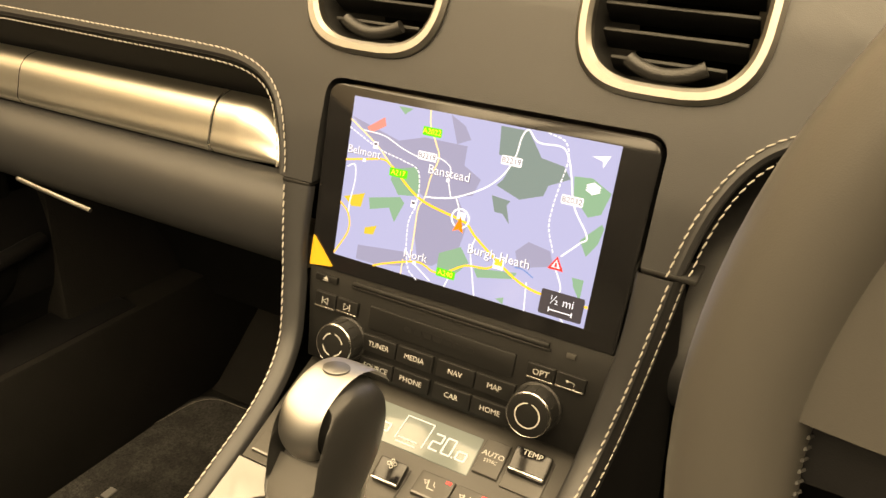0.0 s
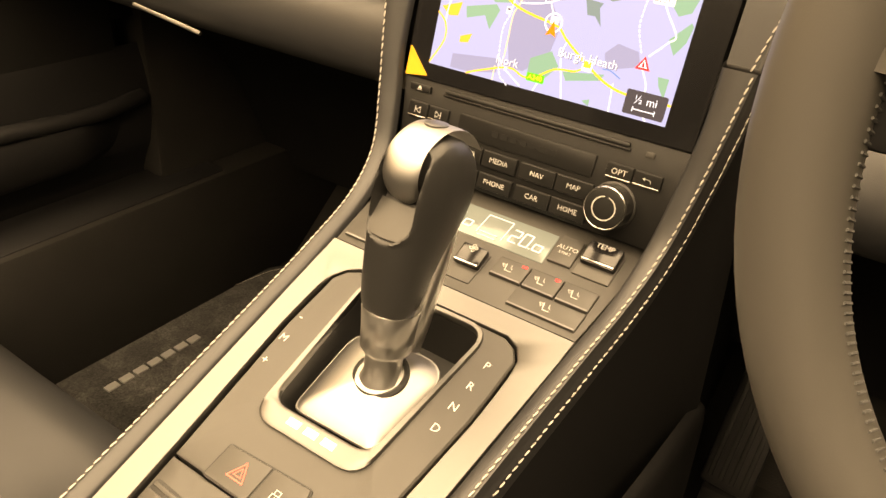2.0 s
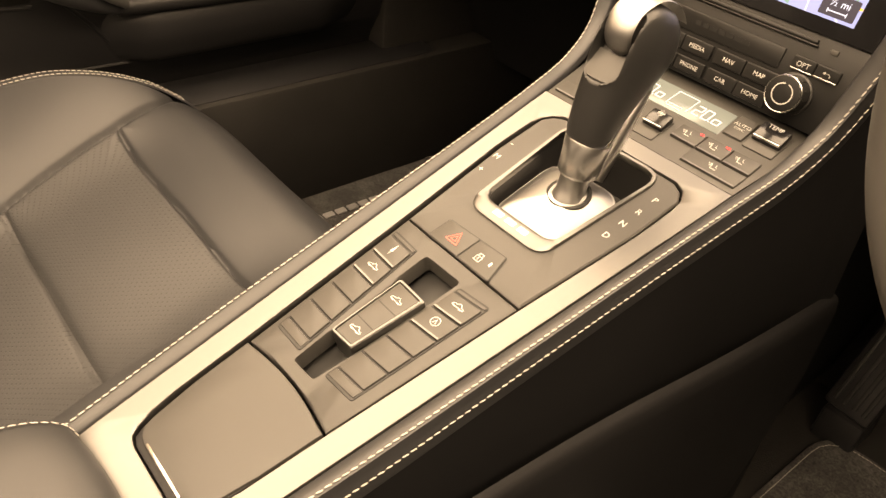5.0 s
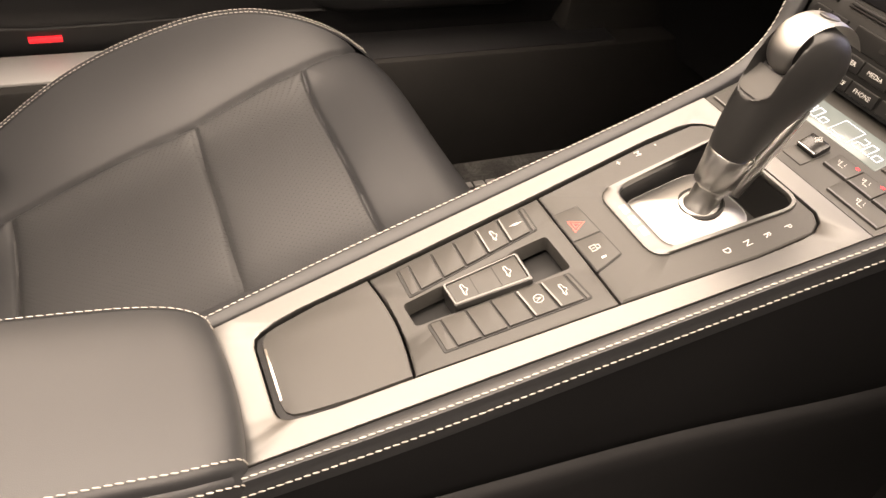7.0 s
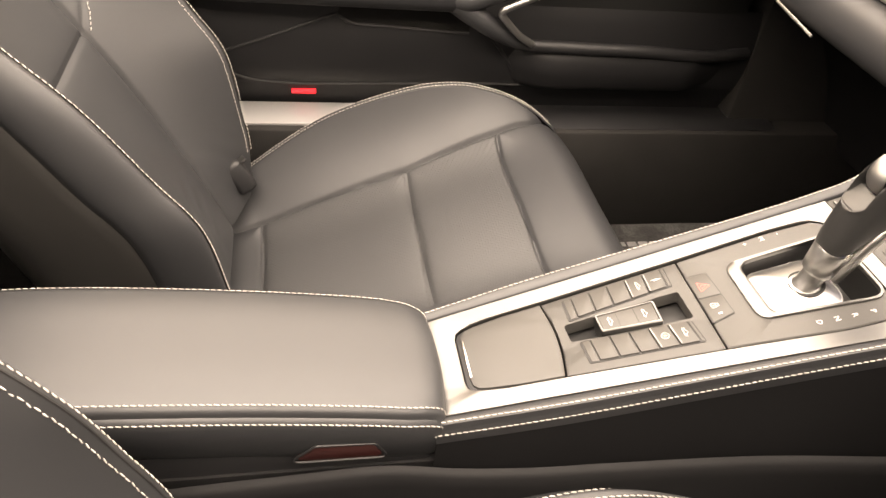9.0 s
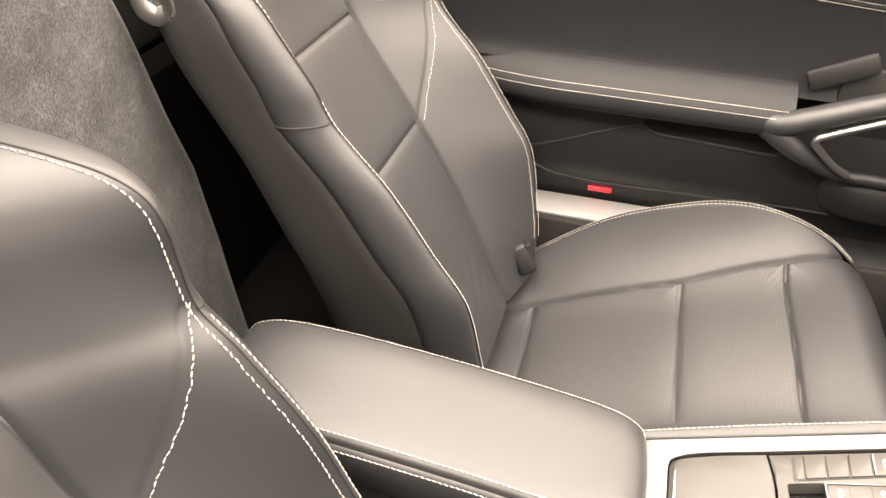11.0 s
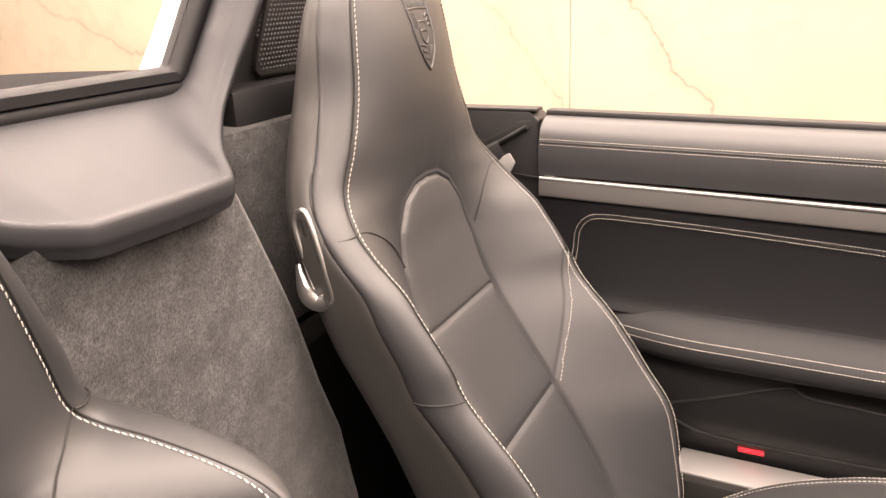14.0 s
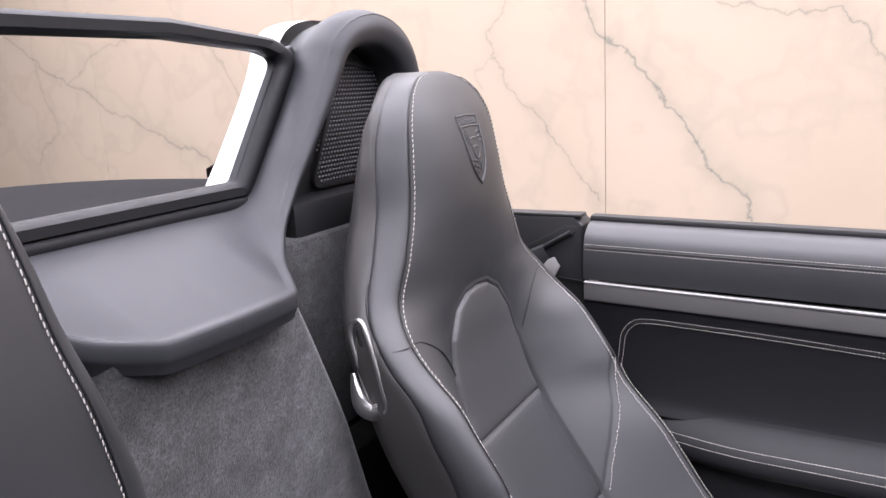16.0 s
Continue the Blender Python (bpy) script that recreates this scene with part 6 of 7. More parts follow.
# passenger side: recess, silver strip, glovebox
def sheet(profile, x0, x1, n=1, round_=None):
    rows = catmull([(0, y, z) for y, z in profile], 8 * (len(profile) - 1))
    return patch(lambda u, v: Vector((x0 + (x1 - x0) * u, rows[int(v * (len(rows) - 1) + 0.5)].y, rows[int(v * (len(rows) - 1) + 0.5)].z)), n, len(rows) - 1)


# the recess gets the shade-dark vinyl instead of the dash leather
part("recess", sheet([(0.432, 0.831), (0.440, 0.822), (0.449, 0.810), (0.455, 0.797), (0.458, 0.780), (0.456, 0.755)], -0.72, -0.118, 4), FLANK, dashboard, "recess above the trim strip, darkened as if shaded")
STRIP = [(0.4500, 0.7985), (0.4400, 0.7955), (0.4330, 0.7880), (0.4290, 0.7760), (0.4265, 0.7660), (0.4300, 0.7605)]
strip_rows = catmull([(0, y, z) for y, z in STRIP], 40)


def strip(x0, x1):
    def f(u, v):
        x = x0 + (x1 - x0) * u
        p = strip_rows[int(v * 40 + 0.5)]
        k = max(0.0, (x + 0.178) / 0.040)
        z = p.z - 0.0
        top = 0.7985 - 0.026 * k ** 2.2
        z = 0.7605 + (p.z - 0.7605) * (top - 0.7605) / 0.038
        return Vector((x, p.y + 0.004 * k, z))
    return patch(f, 24, 40)


for x0, x1 in ((-0.72, -0.4005), (-0.3995, -0.2005), (-0.1995, -0.1385)):
    part("trim_strip", strip(x0, x1), STRIPMETAL, dashboard, "bowed brushed silver trim strip", angle=60)
for x in (-0.20,):
    part("trim_joint", tube([Vector((x, p.y - 0.0006, p.z)) for p in strip_rows[4:38]], 0.0009, 6), CHROME, dashboard)
part("glovebox_lid", sheet([(0.432, 0.7590), (0.418, 0.7570), (0.407, 0.7480), (0.402, 0.7330), (0.403, 0.7180), (0.412, 0.7050), (0.435, 0.6950), (0.48, 0.690)], -0.72, -0.1185, 6), LEATHER, dashboard, "padded leather glovebox lid", angle=80)
part("side_notch", rbox(pose(-0.108, 0.412, 0.7670), 0.020, 0.02, 0.0030, 0.001), DARK, dashboard)
part("side_notch", rbox(pose(0.111, 0.412, 0.7680), 0.026, 0.02, 0.0030, 0.001), DARK, dashboard)
part("glovebox_latch", tube([Vector(p) for p in ((-0.378, 0.400, 0.7115), (-0.35, 0.399, 0.7095), (-0.32, 0.3995, 0.7065), (-0.300, 0.402, 0.7030))], 0.0018, 8), VENTMETAL, dashboard, "slim satin glovebox latch")
part("lower_dash", sheet([(0.48, 0.690), (0.56, 0.66), (0.66, 0.60), (0.74, 0.50), (0.80, 0.36)], -0.72, 0.72, 2), FLANK, dashboard, "underside of the dashboard, darkened as if shaded", angle=80)
# driver side
part("knee_panel", sheet([(0.432, 0.840), (0.450, 0.82), (0.462, 0.79), (0.455, 0.76), (0.43, 0.73), (0.42, 0.70), (0.44, 0.675), (0.50, 0.668)], 0.1160, 0.72, 4), LEATHER, dashboard, "leather knee panel", angle=80)
# air vents
for cx, cz, w, h in VENTS:
    vent = part("air_vent", ring(Matrix.Translation((0, dash_y(cz) - 0.001, 0)) @ pose(0, 0, 0, 90 - 20, 0, 0), [Vector((p.x, (p.y - cz) * 1.06 + 0.0)) for p in vent_outline(cx, cz, w + 0.001, h + 0.001)], [Vector((p.x, (p.y - cz) * 1.06)) for p in vent_outline(cx, cz, w - 0.0062, h - 0.0062)], -0.012, 0.0045, 0.0022), VENTMETAL, dashboard, "round air vent with a satin silver rim")
    vent.location.z = cz
    m = Matrix.Translation((cx, dash_y(cz), cz)) @ pose(0, 0, 0, 70)
    bowl_o = [Vector((p.x - cx, (p.y - cz) * 1.06)) for p in vent_outline(cx, cz, w - 0.0057, h - 0.0057)]

    def bowl(u, v):
        p = bowl_o[int(u * 48 + 0.5) % 48] * (1 - 0.25 * v)
        return m @ Vector((p.x, p.y, -0.055 * v))
    inv = vent.matrix_basis.inverted()
    b = part("vent_duct", patch(bowl, 48, 4, closed_u=True), DARK, vent)
    b.matrix_basis = inv
    for k in range(6):
        y = -0.030 + 0.0125 * k
        half = (w - 0.009) * (1 - min(1, abs(y) / (h * 1.06 - 0.006)) ** 2.6) ** (1 / 2.6)
        s = part("vent_slat", rbox(m @ pose(0, y, -0.012, -18), 2 * half, 0.0022, 0.017, 0.0009), KEYCAP, vent, "black vent slat")
        s.matrix_basis = inv
    s = part("vent_slider", rbox(m @ pose(0.003, 0.0075, -0.0015, -18), 0.026, 0.006, 0.012, 0.0015), KEYCAP, vent, "vent slider tab")
    s.matrix_basis = inv
    s = part("thumb_wheel", tube([m @ Vector((0.012 * a + 0.001, -0.0315 - 0.0025 * (1 - a * a), 0.0005)) for a in np.linspace(-1.5, 1.5, 13)], 0.0036, 10), KNOB, vent, "knurled black thumb wheel")
    s.matrix_basis = inv

# ---- steering wheel ----
WHEEL = pose(0.344, 0.2546, 0.809, 84, 0, 0)
wheel = thing("steering_wheel", "black leather steering wheel with hub and spoke controls", "steering wheel", at=(0.344, 0.2546, 0.809))
R = 0.1859
circle = [WHEEL @ Vector((R * math.cos(t), R * math.sin(t), 0)) for t in np.arange(120) * 2 * math.pi / 120]
axis_ = WHEEL.to_3x3() @ Vector((0, 0, 1))
child("rim", tube(circle, 0.0165, 20, closed=True, up=axis_, flat=1.12), WHEELSKIN, wheel, "smooth black leather rim", angle=80)
bm = bmesh.new()
for k in range(330):
    t0, t1 = k * 2 * math.pi / 330, (k + 0.55) * 2 * math.pi / 330
    a = WHEEL @ Vector(((R - 0.0155) * math.cos(t0), (R - 0.0155) * math.sin(t0), 0.0068))
    b = WHEEL @ Vector(((R - 0.0167) * math.cos(t1), (R - 0.0167) * math.sin(t1), 0.0020))
    tube([a, b], 0.0006, 5, bm)
child("stitching", bm, GREYTHREAD, wheel, "grey cross stitching inside the rim")
child("hub", lathe(WHEEL, [(0.030, -0.05), (0.066, -0.02), (0.070, 0.0), (0.066, 0.012), (0.050, 0.020), (0.02, 0.024)], 40), LEATHER, wheel, "round leather airbag hub")
for ang in (180, 0, 270):
    c, s = math.cos(radians(ang)), math.sin(radians(ang))
    sp = child("spoke", rbox(WHEEL @ pose(0.118 * c, 0.118 * s, -0.004, 0, 0, ang), 0.115, 0.034, 0.012, 0.004), PLASTIC, wheel, "black spoke")
    if ang == 180:
        m = WHEEL @ pose(-0.128, 0, 0.003)
        child("spoke_trim", rbox(m @ pose(0, 0.0145, 0), 0.060, 0.004, 0.003, 0.001), CHROME, sp)
        child("symbol", rbox(m @ pose(-0.012, 0.002, 0), 0.005, 0.003, 0.0004), WHITE, sp)
        child("symbol", rbox(m @ pose(-0.012, -0.009, 0), 0.005, 0.003, 0.0004), WHITE, sp)
        child("symbol", rbox(m @ pose(0.004, -0.009, 0), 0.012, 0.0035, 0.0004), WHITE, sp)
def thumb_rest(u, v):
    """Leather that broadens from the rim towards the hub above the spoke."""
    t = radians(108 + 70 * u)
    reach = 0.012 + 0.085 * math.sin(u * math.pi * 0.56) ** 1.6
    w = 2 * math.pi * v
    mid_, half_ = R - reach / 2 + 0.006, reach / 2 + 0.008
    return WHEEL @ Vector(((mid_ + half_ * math.cos(w)) * math.cos(t), (mid_ + half_ * math.cos(w)) * math.sin(t), 0.0145 * math.sin(w)))


child("thumb_rest", patch(thumb_rest, 40, 24, closed_v=True), WHEELSKIN, wheel, "leather thumb rest", angle=80)
col_ = [WHEEL @ Vector((0, 0, -0.04)), WHEEL @ Vector((0, 0, -0.20))]
child("column", tube(col_, 0.045, 16), PLASTIC, wheel, "black column shroud")
# ---- passenger door ----
door = thing("passenger_door", "black leather-trimmed car door with silver strip and armrest", "car door")


def run(profile, y0, y1, slope=0.0, n=24, steps=6, bend=None):
    """A strip along the door: profile of (x, z) carried from y0 to y1, falling by slope a metre."""
    rows = catmull([(x, 0, z) for x, z in profile], steps * (len(profile) - 1))
    last = len(rows) - 1

    def f(u, v):
        y = y0 + (y1 - y0) * u
        p = rows[int(v * last + 0.5)]
        dx, dz = bend(u, y) if bend else (0, 0)
        return Vector((p.x + dx, y, p.z + slope * (y + 0.48) + dz))
    return patch(f, n, last)


part("upper_pad", run([(-0.735, 0.905), (-0.722, 0.930), (-0.705, 0.9375), (-0.685, 0.9345), (-0.668, 0.922), (-0.660, 0.903), (-0.6575, 0.880), (-0.658, 0.852)], -0.486, 0.60, -0.017), LEATHER, door, "padded leather door top", angle=80)
part("door_shell", rbox(pose(-0.765, 0.06, 0.63), 0.12, 1.08, 0.50, 0.01), PLASTIC, door)
part("window_seal", rbox(pose(-0.714, 0.06, 0.9310, -1, 0, 0), 0.022, 1.10, 0.012, 0.004), DARK, door, "black rubber window seal")
bm = bmesh.new()
for dz in (0.0042, -0.0042):
    stitches([Vector((-0.6595, y, 0.9035 + dz - 0.017 * (y + 0.48))) for y in np.linspace(-0.482, 0.58, 60)], (1, 0, 0.3), bm=bm)
part("stitching", bm, THREAD, door, "chalk-white double stitching along the door top")
part("seam_groove", tube([Vector((-0.6592, y, 0.9035 - 0.017 * (y + 0.48))) for y in np.linspace(-0.484, 0.58, 20)], 0.0012, 6), DARK, door)
part("trim_strip", run([(-0.662, 0.8500), (-0.6570, 0.8495), (-0.6545, 0.8470), (-0.6538, 0.8440)], -0.484, 0.58, -0.024), SATIN, door, "bright upper edge of the trim strip", angle=70)
part("trim_strip_lower", run([(-0.6540, 0.8440), (-0.6536, 0.8360), (-0.6534, 0.8270), (-0.6536, 0.8205), (-0.6550, 0.8185), (-0.6620, 0.8182)], -0.484, 0.58, -0.027), DARKMETAL, door, "dark brushed lower trim strip", angle=70)


part("middle_panel", run([(-0.660, 0.8205), (-0.662, 0.800), (-0.667, 0.770), (-0.671, 0.73), (-0.672, 0.69), (-0.670, 0.66), (-0.663, 0.640)], -0.486, 0.60, -0.02), INSERT, door, "middle panel with shade put into its colour", angle=80)
# stitched border of the sunk insert
path = catmull([(-0.436, 0.690, 0), (-0.4290, 0.730, 0), (-0.4235, 0.765, 0), (-0.408, 0.785, 0), (-0.385, 0.7915, 0), (-0.32, 0.7905, 0), (-0.22, 0.7870, 0), (-0.09, 0.7800, 0), (0.04, 0.7720, 0), (0.2, 0.760, 0), (0.45, 0.74, 0)], 160)


def door_pt(y, z, out=0.0):
    zz = z + 0.02 * (y + 0.48)
    x = float(np.interp(zz, [0.64, 0.66, 0.69, 0.73, 0.77, 0.80, 0.8205], [-0.663, -0.670, -0.672, -0.671, -0.667, -0.662, -0.660]))
    return Vector((x + out, y, z))


part("insert_seam", tube([door_pt(p.x, p.y, 0.0002) for p in path], 0.0011, 6, up=(1, 0, 0)), DARKSEAM, door)
for off in (0.0036, -0.0036):
    bm = bmesh.new()
    pts = []
    for a, b in zip(path, path[1:]):
        d = (b - a).normalized()
        pts.append(door_pt(a.x - d.y * off, a.y + d.x * off, 0.0006))
    stitches(pts, (1, 0, 0), bm=bm)
    part("stitching", bm, THREAD, door, "chalk-white stitching round the door insert")
# armrest
def arm_bend(u, y):
    k = max(0.0, min(1.0, (-0.20 - y) / 0.22))
    return (-0.056 * k ** 1.6, -0.008 * k)


part("door_armrest", run([(-0.668, 0.655), (-0.655, 0.652), (-0.638, 0.642), (-0.623, 0.629), (-0.615, 0.619), (-0.612, 0.607), (-0.614, 0.596), (-0.625, 0.588), (-0.668, 0.584)], -0.425, 0.105, -0.010, 34, bend=arm_bend), ARMSKIN, door, "padded leather door armrest", angle=80)
for x, z in ((-0.6185, 0.6245), (-0.6125, 0.6145)):
    bm = bmesh.new()
    pts = []
    for y in np.linspace(-0.390, 0.095, 56):
        dx, dz = arm_bend(0, y)
        pts.append(Vector((x + dx + 0.0006, y, z + dz - 0.010 * (y + 0.48) + 0.0045)))
    stitches(pts, (0.8, 0, 0.6), bm=bm)
    part("stitching", bm, THREAD, door, "chalk-white stitching along the armrest")
# lower door with map pocket
part("lower_panel", run([(-0.664, 0.586), (-0.658, 0.560), (-0.655, 0.52), (-0.657, 0.48), (-0.664, 0.452), (-0.672, 0.438), (-0.684, 0.415), (-0.690, 0.398)], -0.486, 0.60, 0.0), PLASTIC, door, "black moulded lower door", angle=80)
part("pocket_opening", slab(Matrix(((0, 0, 1, -0.6572), (1, 0, 0, 0), (0, 1, 0, 0), (0, 0, 0, 1))), outline([(-0.095, 0.5600), (-0.070, 0.5485), (0.0, 0.5445), (0.105, 0.5385), (0.105, 0.580), (-0.085, 0.584)], 0.004, 3), -0.002, 0.0012, 0.0006), CARPET, door, "dark map pocket opening")
for pts in ([(-0.300, 0.482), (-0.263, 0.496), (-0.18, 0.528), (-0.105, 0.557), (-0.092, 0.5575), (-0.070, 0.5470), (0.0, 0.5430), (0.105, 0.5365)], [(-0.29, 0.492), (-0.262, 0.467), (-0.222, 0.449), (-0.17, 0.4425), (-0.13, 0.4415), (0.0, 0.4450), (0.12, 0.4495), (0.205, 0.4485)], [(0.205, 0.4485), (0.165, 0.505), (0.125, 0.55)]):
    line = catmull([(0, y, z) for y, z in pts], 40)
    xs = [(float(np.interp(p.z, [0.398, 0.438, 0.452, 0.48, 0.52, 0.56, 0.586], [-0.690, -0.672, -0.664, -0.657, -0.655, -0.658, -0.664]))) for p in line]
    part("panel_ridge", tube([Vector((x + 0.0008, p.y, p.z)) for x, p in zip(xs, line)], 0.0026, 8, up=(1, 0, 0)), PLASTIC, door)
part("reflector", rbox(pose(-0.6785, -0.143, 0.4230, 0, 24, 0), 0.004, 0.038, 0.0095, 0.0012), GLOW_RED, door, "small red door reflector with an added glow")
# grab handle
bar = catmull([(-0.640, 0.060, 0.600), (-0.622, 0.090, 0.603), (-0.618, 0.125, 0.617), (-0.620, 0.20, 0.646), (-0.622, 0.27, 0.670), (-0.628, 0.33, 0.690), (-0.645, 0.42, 0.712)], 40)
part("grab_handle", tube(bar, lambda t: 0.0195 - 0.004 * t, 14, flat=0.95), LEATHER, door, "black moulded grab handle")
low = catmull([(-0.632, 0.072, 0.600), (-0.624, 0.098, 0.582), (-0.624, 0.130, 0.562), (-0.630, 0.165, 0.543), (-0.636, 0.195, 0.531)], 24)
part("handle_stay", tube(low, lambda t: 0.020 - 0.010 * t, 12), LEATHER, door)
rim = catmull([(-0.636, 0.190, 0.530), (-0.635, 0.28, 0.528), (-0.635, 0.38, 0.526), (-0.640, 0.50, 0.518), (-0.655, 0.58, 0.520)], 30)
part("pocket_rim", tube(rim, lambda t: 0.0100, 12), PLASTIC, door, "moulded pocket rim")
part("pocket_front", run([(-0.637, 0.522), (-0.630, 0.505), (-0.632, 0.48), (-0.645, 0.455), (-0.672, 0.440)], 0.165, 0.58, 0.0, 20, bend=lambda u, y: (-0.03 * max(0, 1 - u * 6) - 0.04 * max(0, u - 0.75) * 4, 0)), PLASTIC, door, "black pocket front")
inner = catmull([(-0.612, 0.330, 0.672), (-0.608, 0.24, 0.640), (-0.606, 0.160, 0.606), (-0.607, 0.138, 0.592), (-0.611, 0.150, 0.575), (-0.616, 0.175, 0.552), (-0.622, 0.197, 0.538)], 40)
part("handle_trim", tube(inner, 0.0054, 10), BRIGHT, door, "slim silver handle trim")
part("speaker_panel", rbox(pose(-0.668, 0.36, 0.60, 0, 0, 0), 0.01, 0.40, 0.16, 0.004), DARK, door)
part("latch_pull", rbox(pose(-0.655, 0.155, 0.675, 25, 0, 0), 0.012, 0.09, 0.03, 0.005), DARK, door, "dark door latch recess")

# sill with metal tread, and the body shell under it
body = thing("convertible_car", "white car body shell with black carpeted cabin", "car body")
part("sill", rbox(pose(-0.665, 0.16, 0.295), 0.12, 1.52, 0.20, 0.006), CARPET, body, "black sill")
part("sill_tread", rbox(pose(-0.651, -0.06, 0.3975, 0, 3, 0), 0.062, 0.375, 0.006, 0.002), TREAD, body, "satin silver sill tread")
part("sill_cover", rbox(pose(-0.650, 0.40, 0.3965, 0, 4, 0), 0.070, 0.54, 0.006, 0.002), PLASTIC, body, "black plastic sill cover")
part("sill_far", rbox(pose(0.70, 0.05, 0.295), 0.12, 1.30, 0.21, 0.006), PLASTIC, body, "black sill")
# driver's door stays out of view; added to keep side light off the console
part("unseen_door_skin", rbox(pose(0.785, 0.06, 0.64), 0.05, 1.12, 0.54, 0.02), PAINT, body, "unseen driver's door skin, added to block side light")
part("unseen_door_lining", rbox(pose(0.735, 0.06, 0.65), 0.05, 1.10, 0.56, 0.02), FLANK, body, "unseen driver's door lining, added to block side light")
part("cabin_floor", rbox(pose(0, 0.05, 0.165), 1.34, 1.9, 0.05), CARPET, body, "black carpet floor")
part("firewall", rbox(pose(0, 0.98, 0.48), 1.44, 0.06, 0.75), CARPET, body, "black carpeted firewall")
part("toe_board", rbox(pose(0, 0.90, 0.27, 40, 0, 0), 1.34, 0.30, 0.03), CARPET, body)
part("side_wall", rbox(pose(-0.70, 0.80, 0.5), 0.10, 0.42, 0.6, 0.01), CARPET, body)
part("side_wall", rbox(pose(0.70, 0.80, 0.5), 0.10, 0.42, 0.6, 0.01), CARPET, body)
part("kick_panel", rbox(pose(-0.42, 0.86, 0.45, 8, 0, 0), 0.24, 0.012, 0.26, 0.006), FLANK, body, "dark rectangular kick panel")
part("tunnel", rbox(pose(0, 0.66, 0.36), 0.18, 0.64, 0.36, 0.03), FLANK, body, "tunnel under the dashboard")
part("tunnel_side", rbox(pose(0, -0.25, 0.33), 0.128, 0.56, 0.33, 0.01), FLANK, body, "tunnel between the seats")
mat_thing = thing("floor_mat", "black carpet floor mat with stitched edge and metal lettering", "floor mat")
mat_pts = outline([(-0.61, 0.20), (-0.15, 0.20), (-0.14, 0.62), (-0.20, 0.78), (-0.60, 0.76), (-0.625, 0.60)], 0.05, 5)
part("carpet", slab(Matrix.Identity(4), mat_pts, 0.191, 0.201, 0.003), MATPILE, mat_thing, "black pile carpet")
part("binding", tube([Vector((p.x, p.y, 0.198)) for p in mat_pts], 0.004, 6, closed=True), PLASTIC, mat_thing)
part("stitching", stitches([Vector((p.x * 0.985, (p.y - 0.45) * 0.985 + 0.45, 0.2022)) for p in mat_pts + mat_pts[:1]], (0, 0, 1)), THREAD, mat_thing)
for k in range(7):
    part("metal_letter_bar", rbox(pose(-0.5450, 0.405 + 0.0215 * k, 0.2030), 0.0115, 0.0170, 0.003, 0.0008), TREAD, mat_thing, "metal bar in place of a letter")
mat2 = thing("floor_mat", "black carpet floor mat on the driver's side", "floor mat")
mat_pts2 = outline([(0.13, 0.20), (0.60, 0.20), (0.60, 0.72), (0.14, 0.70)], 0.05, 5)
part("carpet", slab(Matrix.Identity(4), mat_pts2, 0.191, 0.201, 0.003), MATPILE, mat2)
part("stitching", stitches([Vector(((p.x - 0.37) * 0.97 + 0.37, (p.y - 0.45) * 0.97 + 0.45, 0.2022)) for p in mat_pts2 + mat_pts2[:1]], (0, 0, 1)), THREAD, mat2)
pedal = thing("accelerator_pedal", "black ribbed rubber accelerator pedal", "pedal")
PED = pose(0.150, 0.740, 0.330, 62, 0, -3)
part("pad", rbox(PED, 0.055, 0.20, 0.016, 0.005), PLASTIC, pedal)
for k in range(4):
    part("rib", rbox(PED @ pose(-0.018 + 0.012 * k, 0, 0.009), 0.005, 0.18, 0.004, 0.001), DARK, pedal)
part("foot", rbox(pose(0.150, 0.715, 0.215, 0, 0, 0), 0.05, 0.06, 0.05, 0.006), PLASTIC, pedal)

# ---- rear bulkhead and roll hoop ----
rear = thing("rear_bulkhead", "grey carpeted rear bulkhead behind the seats", "bulkhead")


def bulge(u, v):
    z = 0.30 + 0.675 * v
    half = float(np.interp(z, [0.30, 0.34, 0.50, 0.62, 0.70, 0.81, 0.834, 0.93, 0.975], [0.312, 0.304, 0.280, 0.252, 0.217, 0.179, 0.169, 0.128, 0.108]))
    a = 2 * u - 1
    edge = max(0.0, abs(a) - 0.93) / 0.07
    return Vector((a * half, -0.597 - 0.004 * math.sin(z * 9 + a * 3) + 0.006 * (1 - a * a) - 0.05 * edge ** 2, z))


part("carpet_front", patch(bulge, 60, 40), PILE, rear, "worn grey pile carpet", angle=80)
# the lower carpet takes the darker copy: shade put into its colour
for sign in (1, -1):
    part("carpet_side", rbox(pose(sign * 0.42, -0.700, 0.865, -4, 0, 0), 0.62, 0.05, 0.27, 0.01), PILE, rear, "grey carpet behind the seat")
    part("carpet_well", rbox(pose(sign * 0.42, -0.676, 0.465, -4, 0, 0), 0.62, 0.05, 0.53, 0.01), WELL, rear, "carpet low behind the seat, shade put into its colour")
part("carpet_core", rbox(pose(0, -0.665, 0.60), 0.22, 0.05, 0.75), PILE, rear)
part("rear_block", rbox(pose(0, -0.80, 0.55), 1.40, 0.12, 0.80), PLASTIC, rear)
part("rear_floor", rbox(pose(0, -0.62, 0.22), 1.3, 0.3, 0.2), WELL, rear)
deck = thing("rear_shelf", "black moulded shelf over the bulkhead", "shelf")
